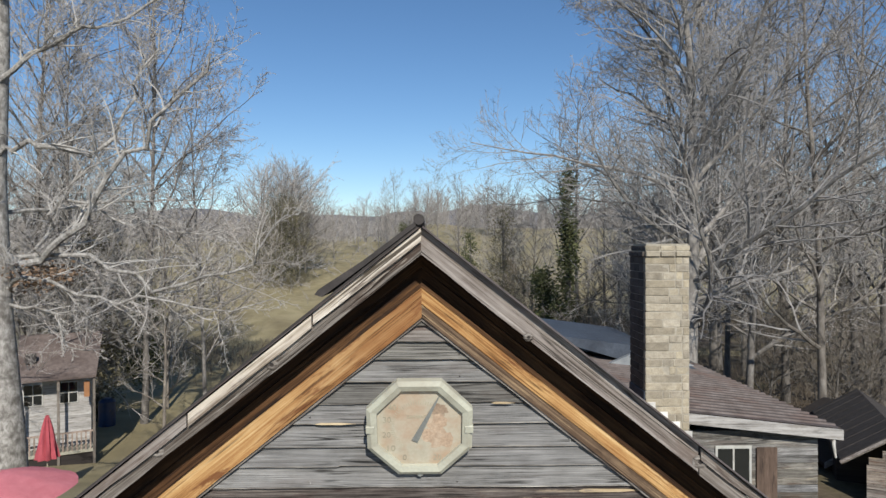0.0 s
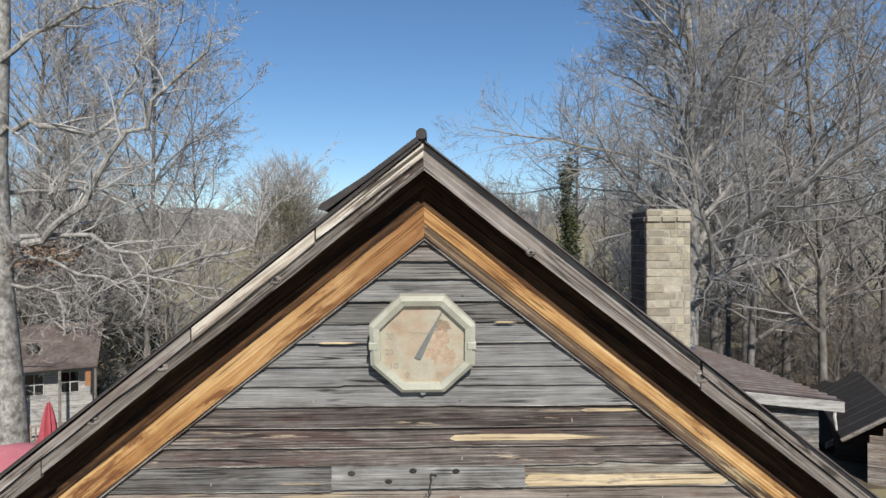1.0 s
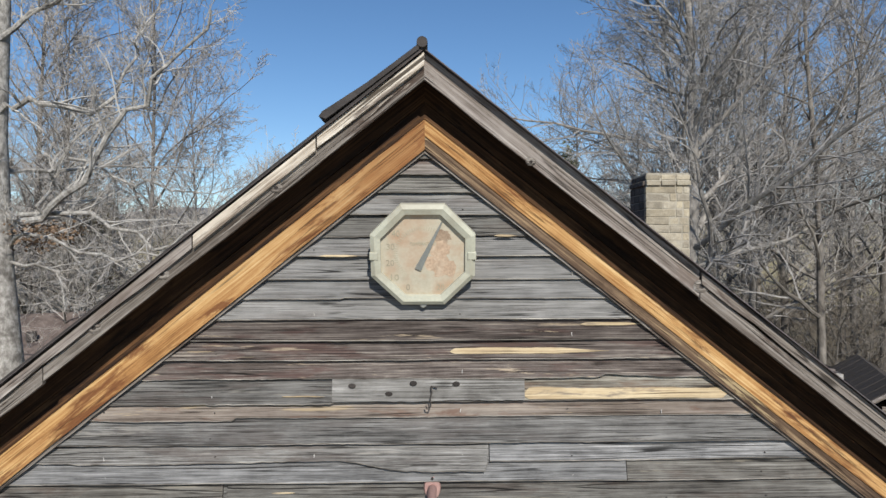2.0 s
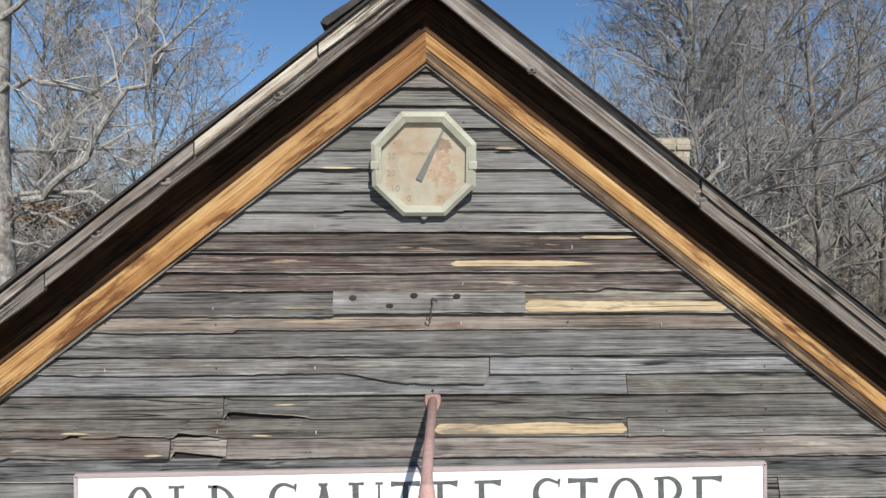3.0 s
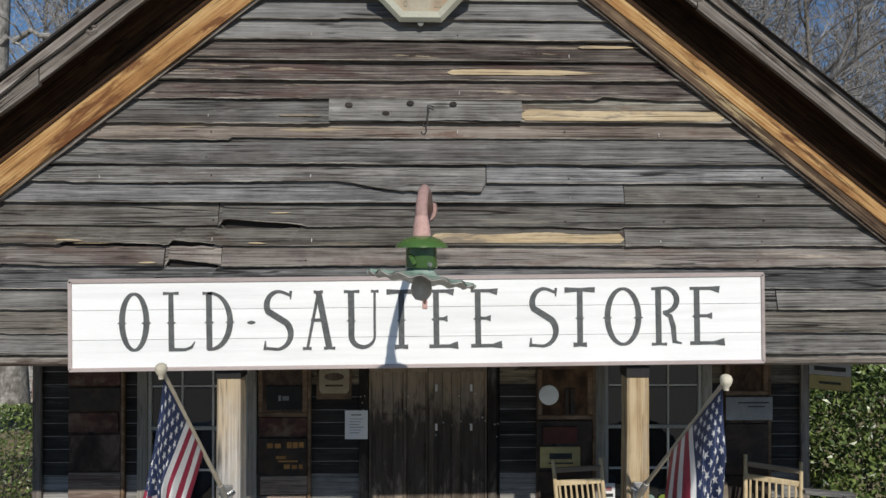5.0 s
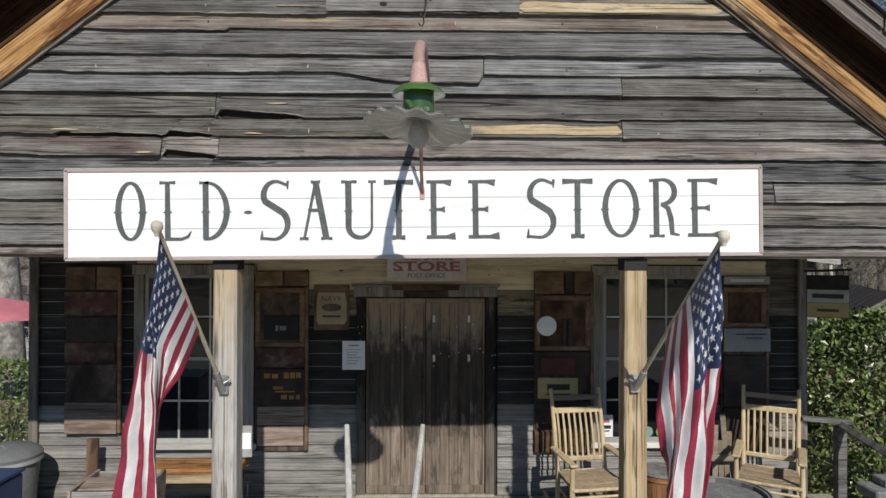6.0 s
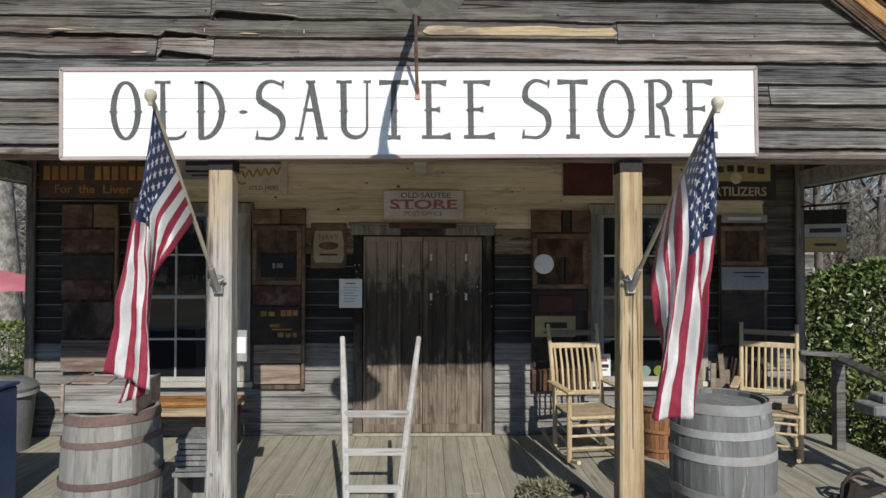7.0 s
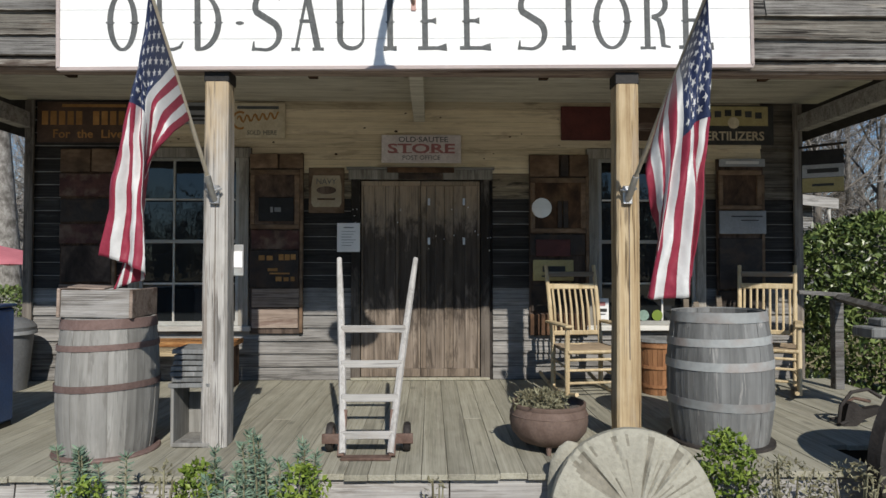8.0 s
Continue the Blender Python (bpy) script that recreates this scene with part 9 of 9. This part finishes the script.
leafy("potted_herb", "grey-green trailing herb growing in the kettle", "plant", pose(0.89, -0.12, DECK_Z + 0.235), 900, shell(0.15, 0.15, 0.13, 0.5, 31.0), 0.045, LEAFSAGE, 90, 0.3, 30, LEAFSAGE)


# ---- pieces: clapboards, deck boards, bricks ----
random.seed(11)
# gable clapboards, from the foot up: the height of each row's foot; some rows are broken into pieces
FEET = [3.07, 3.21, 3.365, 3.5, 3.646, 3.78, 3.911, 4.06, 4.191, 4.317, 4.485, 4.589, 4.742, 4.861, 4.992, 5.13, 5.26, 5.391, 5.54, 5.67, 5.815, 5.961, 6.069, 6.184]
JOINTS = {2: [2.4], 4: [-1.62, -1.25], 5: [1.388], 6: [-1.27], 7: [1.385], 8: [0.475], 11: [0.7]}
# stretches of a row's foot that are lifted, torn or hanging: row, from, to, by how much, forward
TORN = [(6, -1.26, -0.72, 0.045, 0.0), (5, -2.75, -2.3, 0.016, 0.0), (5, -2.3, -1.64, 0.024, 0.0), (3, 0.4, 0.75, 0.02, 0.0), (12, 1.2, 1.6, 0.018, 0.0), (8, -2.6, -2.2, 0.015, 0.0), (5, -1.6, -1.29, 0.03, 0.0), (4, -1.62, -1.27, 0.046, 0.0), (8, -0.55, 0.47, -0.062, 0.02), (11, -2.4, -0.55, -0.012, 0.004),
        (6, 0.85, 1.38, -0.014, 0.004), (4, -2.7, -2.4, 0.016, 0.0), (10, -2.3, -1.2, -0.018, 0.006), (16, -0.5, 0.6, 0.006, 0.0)]
# and of its head, where the row above leaves it bare
LOW = [(5, -1.26, -0.72, 0.038), (4, -2.3, -1.3, 0.026), (3, -1.62, -1.27, 0.03), (7, 0.15, 0.47, 0.02)]
# strips of bare wood: row, from, to, heights above the foot
BARE = [(5, 0.11, 1.385, 0.02, 0.085), (11, 0.705, 2.05, 0.012, 0.085), (13, 0.22, 1.27, 0.04, 0.078), (14, 1.08, 1.5, 0.09, 0.11), (18, -0.63, -0.37, 0.0, 0.028), (19, 0.51, 0.66, 0.0, 0.03),
        (11, -0.88, -0.6, 0.036, 0.05), (5, -2.32, -2.12, 0.03, 0.05), (5, -2.2, -1.95, 0.012, 0.026), (4, -1.78, -1.66, 0.02, 0.045), (5, -1.08, -0.95, 0.012, 0.03), (6, -0.95, -0.8, 0.08, 0.1), (13, -1.5, -1.32, 0.06, 0.075)]
for k, za in enumerate(FEET):
    zc = (FEET[k + 1] if k + 1 < len(FEET) else 6.32) + 0.022
    half = (6.345 - za) / SLOPE
    if half < 0.1:
        continue
    half = min(half, HALF)
    cuts = [AX - half] + JOINTS.get(k, []) + [AX + half]
    for i in range(len(cuts) - 1):
        a, b = cuts[i], cuts[i + 1]
        jag = random.choice((0.004, 0.005, 0.007, 0.01))
        cut = (zc - za) / SLOPE if half < HALF else 0.0
        ob = part("siding_board", board_geo(a + 0.003, b - 0.003, za + random.uniform(-0.003, 0.003), zc, 0.0, random.uniform(0.021, 0.028), 0.009 + random.uniform(0, 0.009), jag, k * 7 + i, cut if i == 0 else 0, -cut if i == len(cuts) - 2 else 0, 0.03, 0.012, lip=0.0055), [SIDING_BROWN if k in (12, 13, 14) else SIDING_PALE if k in (4, 10, 22) else SIDING_TOP if k > 14 else SIDING, SIDING_EDGE], gable)
        for (row, x0, x1, up, fwd) in TORN:
            if row == k and x0 < b and x1 > a:
                for v in ob.data.vertices:
                    if v.co.z < za + 0.03 and x0 < v.co.x < x1:
                        w = smooth_step((v.co.x - x0) / (0.5 if up < 0 else 0.03)) * (smooth_step((x1 - v.co.x) / 0.02 + 0.6) if up < 0 else (1.15 - (v.co.x - x0) / (x1 - x0)) ** 0.7)
                        v.co.z += (up + 0.006 * noise.noise((v.co.x * 14, k, 0))) * w
                        v.co.y -= fwd * w
        for (row, x0, x1, down) in LOW:
            if row == k and x0 < b and x1 > a:
                for v in ob.data.vertices:
                    if v.co.z > zc - 0.02 and x0 < v.co.x < x1:
                        v.co.z -= down + 0.008 * noise.noise((v.co.x * 12, k, 5))
for n, (row, a, b, lo, hi) in enumerate(BARE):
    za = FEET[row]
    if b - a < 0.35:
        hi = lo + 0.45 * (hi - lo)
    g = Geo()
    m = max(8, int((b - a) / 0.016))
    vs = []
    full = (FEET[row + 1] - za) + 0.02
    for i in range(m + 1):
        x = a + (b - a) * i / m
        end = smooth_step(i / 3 + 0.25) * smooth_step((m - i) / (m * (0.03 if b - a > 1.2 else 0.4)) + 0.1)
        l2 = lo + 0.004 * noise.noise((x * 6, n, 1)) + (hi - lo) * 0.35 * (1 - end)
        h2 = l2 + (hi - lo) * end * (0.95 + 0.2 * noise.noise((x * 3, n, 6)) + 0.06 * noise.noise((x * 17, n, 9)))
        for z in (l2, h2):
            base = -0.047 + 0.037 * max(0.0, z) / full
            vs += [(x, base - 0.002, za + z), (x, base + 0.004, za + z)]
    fs = []
    for i in range(m):
        p = 4 * i
        fs += [(p, p + 4, p + 6, p + 2), (p, p + 1, p + 5, p + 4), (p + 2, p + 6, p + 7, p + 3)]
    part("bare_strip", g.add(vs, fs), SIDING_BARE, gable, "torn strip of bare yellow wood")

# knots in the rake boards
whorl = mesh_of("knot", Geo().lathe([(0.011, -0.003), (0.014, -0.008), (0.024, -0.009), (0.033, -0.004), (0.038, 0.0)], 12, m=pose(0, 0, 0, -90, 0, 0)), RAKE)
core = mesh_of("knot_hole", Geo().lathe([(0.0, -0.004), (0.013, -0.005), (0.015, 0.0)], 10, m=pose(0, 0, 0, -90, 0, 0)), SIDING_DARK)
for (x, z, s) in ((-1.98, 5.11, 1.0), (-1.56, 5.44, 0.95), (-0.86, 5.97, 0.9), (1.79, 5.35, 1.15), (0.72, 6.13, 0.7), (-2.75, 4.54, 0.8)):
    part("knot", whorl, None, rakes, at=pose(x, -0.247, z) @ Matrix.Diagonal((s * 1.2, 1, s, 1)))
    part("knot_hole", core, None, rakes, at=pose(x, -0.247, z) @ Matrix.Diagonal((s * 1.2, 1, s, 1)))

# nail heads in lines over the studs
nail = mesh_of("nail", Geo().lathe([(0.0, -0.004), (0.0045, -0.003), (0.0055, 0.0)], 8, m=pose(0, 0, 0, -90, 0, 0)), IRON)
scuff = mesh_of("nail_scuff", Geo().box(-0.003, 0.003, -0.001, 0.001, -0.018, 0.006, 0.0006), DECKEDGE)
for k, za in enumerate(FEET):
    half = min((6.3 - za) / SLOPE - 0.12, HALF - 0.1)
    for x in (-3.4, -2.72, -2.05, -1.32, -0.68, 0.3, 1.02, 1.62, 2.3, 2.95, 3.55):
        x += random.uniform(-0.03, 0.03)
        if abs(x - AX) < half and random.random() < 0.5:
            z = za + random.uniform(0.03, 0.05)
            y = -0.038 + 0.19 * (z - za)
            part("nail", nail if random.random() < 0.5 else scuff, None, gable, at=pose(x, y - 0.002, z, 0, random.uniform(-12, 12), 0))

# porch wall clapboards round the door and the windows
OPEN = [(-0.62, 0.82, 0.5, 2.70), (-2.84, -1.66, 1.02, 2.90), (1.81, 2.99, 1.02, 2.90)]
ROWW = 0.131
for k in range(23):
    za = DECK_Z + 0.005 + k * ROWW
    zc = za + ROWW + 0.02
    if za > 3.37:
        break
    zc = min(zc, 3.395)
    spans = [(AX - HALF + 0.0, AX + HALF)]
    for (x0, x1, zlo, zhi) in OPEN:
        if za + 0.06 > zlo and za < zhi - 0.05:
            cut = []
            for (a, b) in spans:
                if x1 <= a or x0 >= b:
                    cut.append((a, b))
                else:
                    cut += [(a, x0), (x1, b)]
            spans = cut
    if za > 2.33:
        # the ends of the wall are split off and stay darker
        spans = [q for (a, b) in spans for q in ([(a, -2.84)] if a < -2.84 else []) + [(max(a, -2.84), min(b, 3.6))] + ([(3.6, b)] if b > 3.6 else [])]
    for i, (a, b) in enumerate(spans):
        if b - a > 0.08:
            # boards from 1.4 up are dark: grime plus porch shade put into the colour
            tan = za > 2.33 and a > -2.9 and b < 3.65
            # the grey lip on dark boards paints in light caught from below
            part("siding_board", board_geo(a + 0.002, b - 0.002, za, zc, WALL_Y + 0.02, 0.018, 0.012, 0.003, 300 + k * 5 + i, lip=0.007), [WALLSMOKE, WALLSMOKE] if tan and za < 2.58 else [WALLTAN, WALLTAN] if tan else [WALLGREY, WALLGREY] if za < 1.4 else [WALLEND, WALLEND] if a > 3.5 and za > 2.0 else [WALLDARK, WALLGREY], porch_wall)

# old nail holes and knots in the sheltered boards
pit = mesh_of("knot", Geo().lathe([(0.0, -0.003), (0.011, -0.004), (0.014, 0.0)], 8, m=pose(0, 0, 0, -90, 0, 0)), SOFFIT)
for k in range(46):
    x, z = random.uniform(-2.6, 3.4), random.uniform(2.75, 3.34)
    if not (-0.4 < x < 0.6 and z < 3.05):
        foot = DECK_Z + 0.005 + ROWW * int((z - DECK_Z - 0.005) / ROWW)
        q = random.uniform(0.4, 1.1)
        part("knot", pit, None, porch_wall, at=pose(x, WALL_Y - 0.01 + 0.19 * (z - foot), z) @ Matrix.Diagonal((q * 1.3, 1, q * 0.8, 1)))

# deck boards, front to back
x = -4.4
i = 0
while x < 4.25:
    w = random.uniform(0.13, 0.155)
    x1 = min(x + w, 4.25)
    y0 = (-0.575 if x < 2.72 else -0.05) + random.uniform(-0.012, 0.012)
    cut = random.choice([None, 0.7, 1.3, None])
    for (a, b) in ([(y0, WALL_Y - 0.005)] if cut is None else [(y0, cut - 0.003), (cut + 0.003, WALL_Y - 0.005)]):
        h = random.uniform(-0.002, 0.002)
        part("deck_board", Geo().box(-(x1 - x) / 2 + 0.0012, (x1 - x) / 2 - 0.0012, 0, b - a, -0.033, h, 0.0025), DECKWOOD, deck, at=pose((x + x1) / 2, a, DECK_Z))
    x = x1
    i += 1

# chimney bricks: rough blocks of uneven length in courses
BW = [0.1, 0.14, 0.19, 0.26, 0.36, 0.46, 0.56]
bricks = {}
for w in BW:
    for v in range(2):
        q = Geo().box(-w / 2, w / 2, -0.05, 0.05, -0.057, 0.057, 0.008)
        q.v = [(x + 0.006 * noise.noise((x * 9, y * 9, z * 20 + v * 7 + w * 31)), y + 0.005 * noise.noise((x * 12, y, z * 17 + v * 5)), z + 0.006 * noise.noise((x * 8, v * 9 + w * 11, z * 9))) for x, y, z in q.v]
        bricks[w, v] = mesh_of("brick", q, BRICK)
# bricks for the west face, its shade put into a darker colour
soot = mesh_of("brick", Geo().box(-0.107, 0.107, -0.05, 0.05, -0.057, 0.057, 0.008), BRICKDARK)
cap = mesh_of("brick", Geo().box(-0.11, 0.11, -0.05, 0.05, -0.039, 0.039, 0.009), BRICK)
shade_cap = mesh_of("brick", Geo().box(-0.105, 0.105, -0.05, 0.05, -0.037, 0.037, 0.008), BRICKDARK)
z = 3.79
while z < 6.5:
    x = -0.347
    while x < 0.34:
        room = 0.347 - x
        fits = [w for w in BW if w <= room and (room - w > 0.11 or room - w < 0.02)]
        w = random.choice(fits[-4:]) if fits else max([w for w in BW if w <= room], default=None)
        if w is None:
            break
        ob = part("brick", bricks[w, random.randint(0, 1)], None, chimney)
        ob.matrix_basis = pose(x + w / 2, -0.297 - random.uniform(-0.006, 0.008), z + random.uniform(-0.004, 0.004), 0, random.uniform(-0.8, 0.8), random.uniform(-1.5, 1.5))
        x += w + 0.012
    y = -0.235
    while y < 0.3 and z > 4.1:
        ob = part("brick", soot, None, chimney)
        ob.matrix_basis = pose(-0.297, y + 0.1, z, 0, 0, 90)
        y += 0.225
    z += 0.122
for (zz, e, sl) in ((6.572, 0.022, 0.0), (6.662, -0.012, 0.6)):
    for i in range(3):
        ob = part("brick", cap, None, chimney)
        ob.matrix_basis = pose(-0.235 + 0.235 * i, -0.31 - e, zz, 0, sl, random.uniform(-1, 1))
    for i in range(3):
        ob = part("brick", shade_cap, None, chimney)
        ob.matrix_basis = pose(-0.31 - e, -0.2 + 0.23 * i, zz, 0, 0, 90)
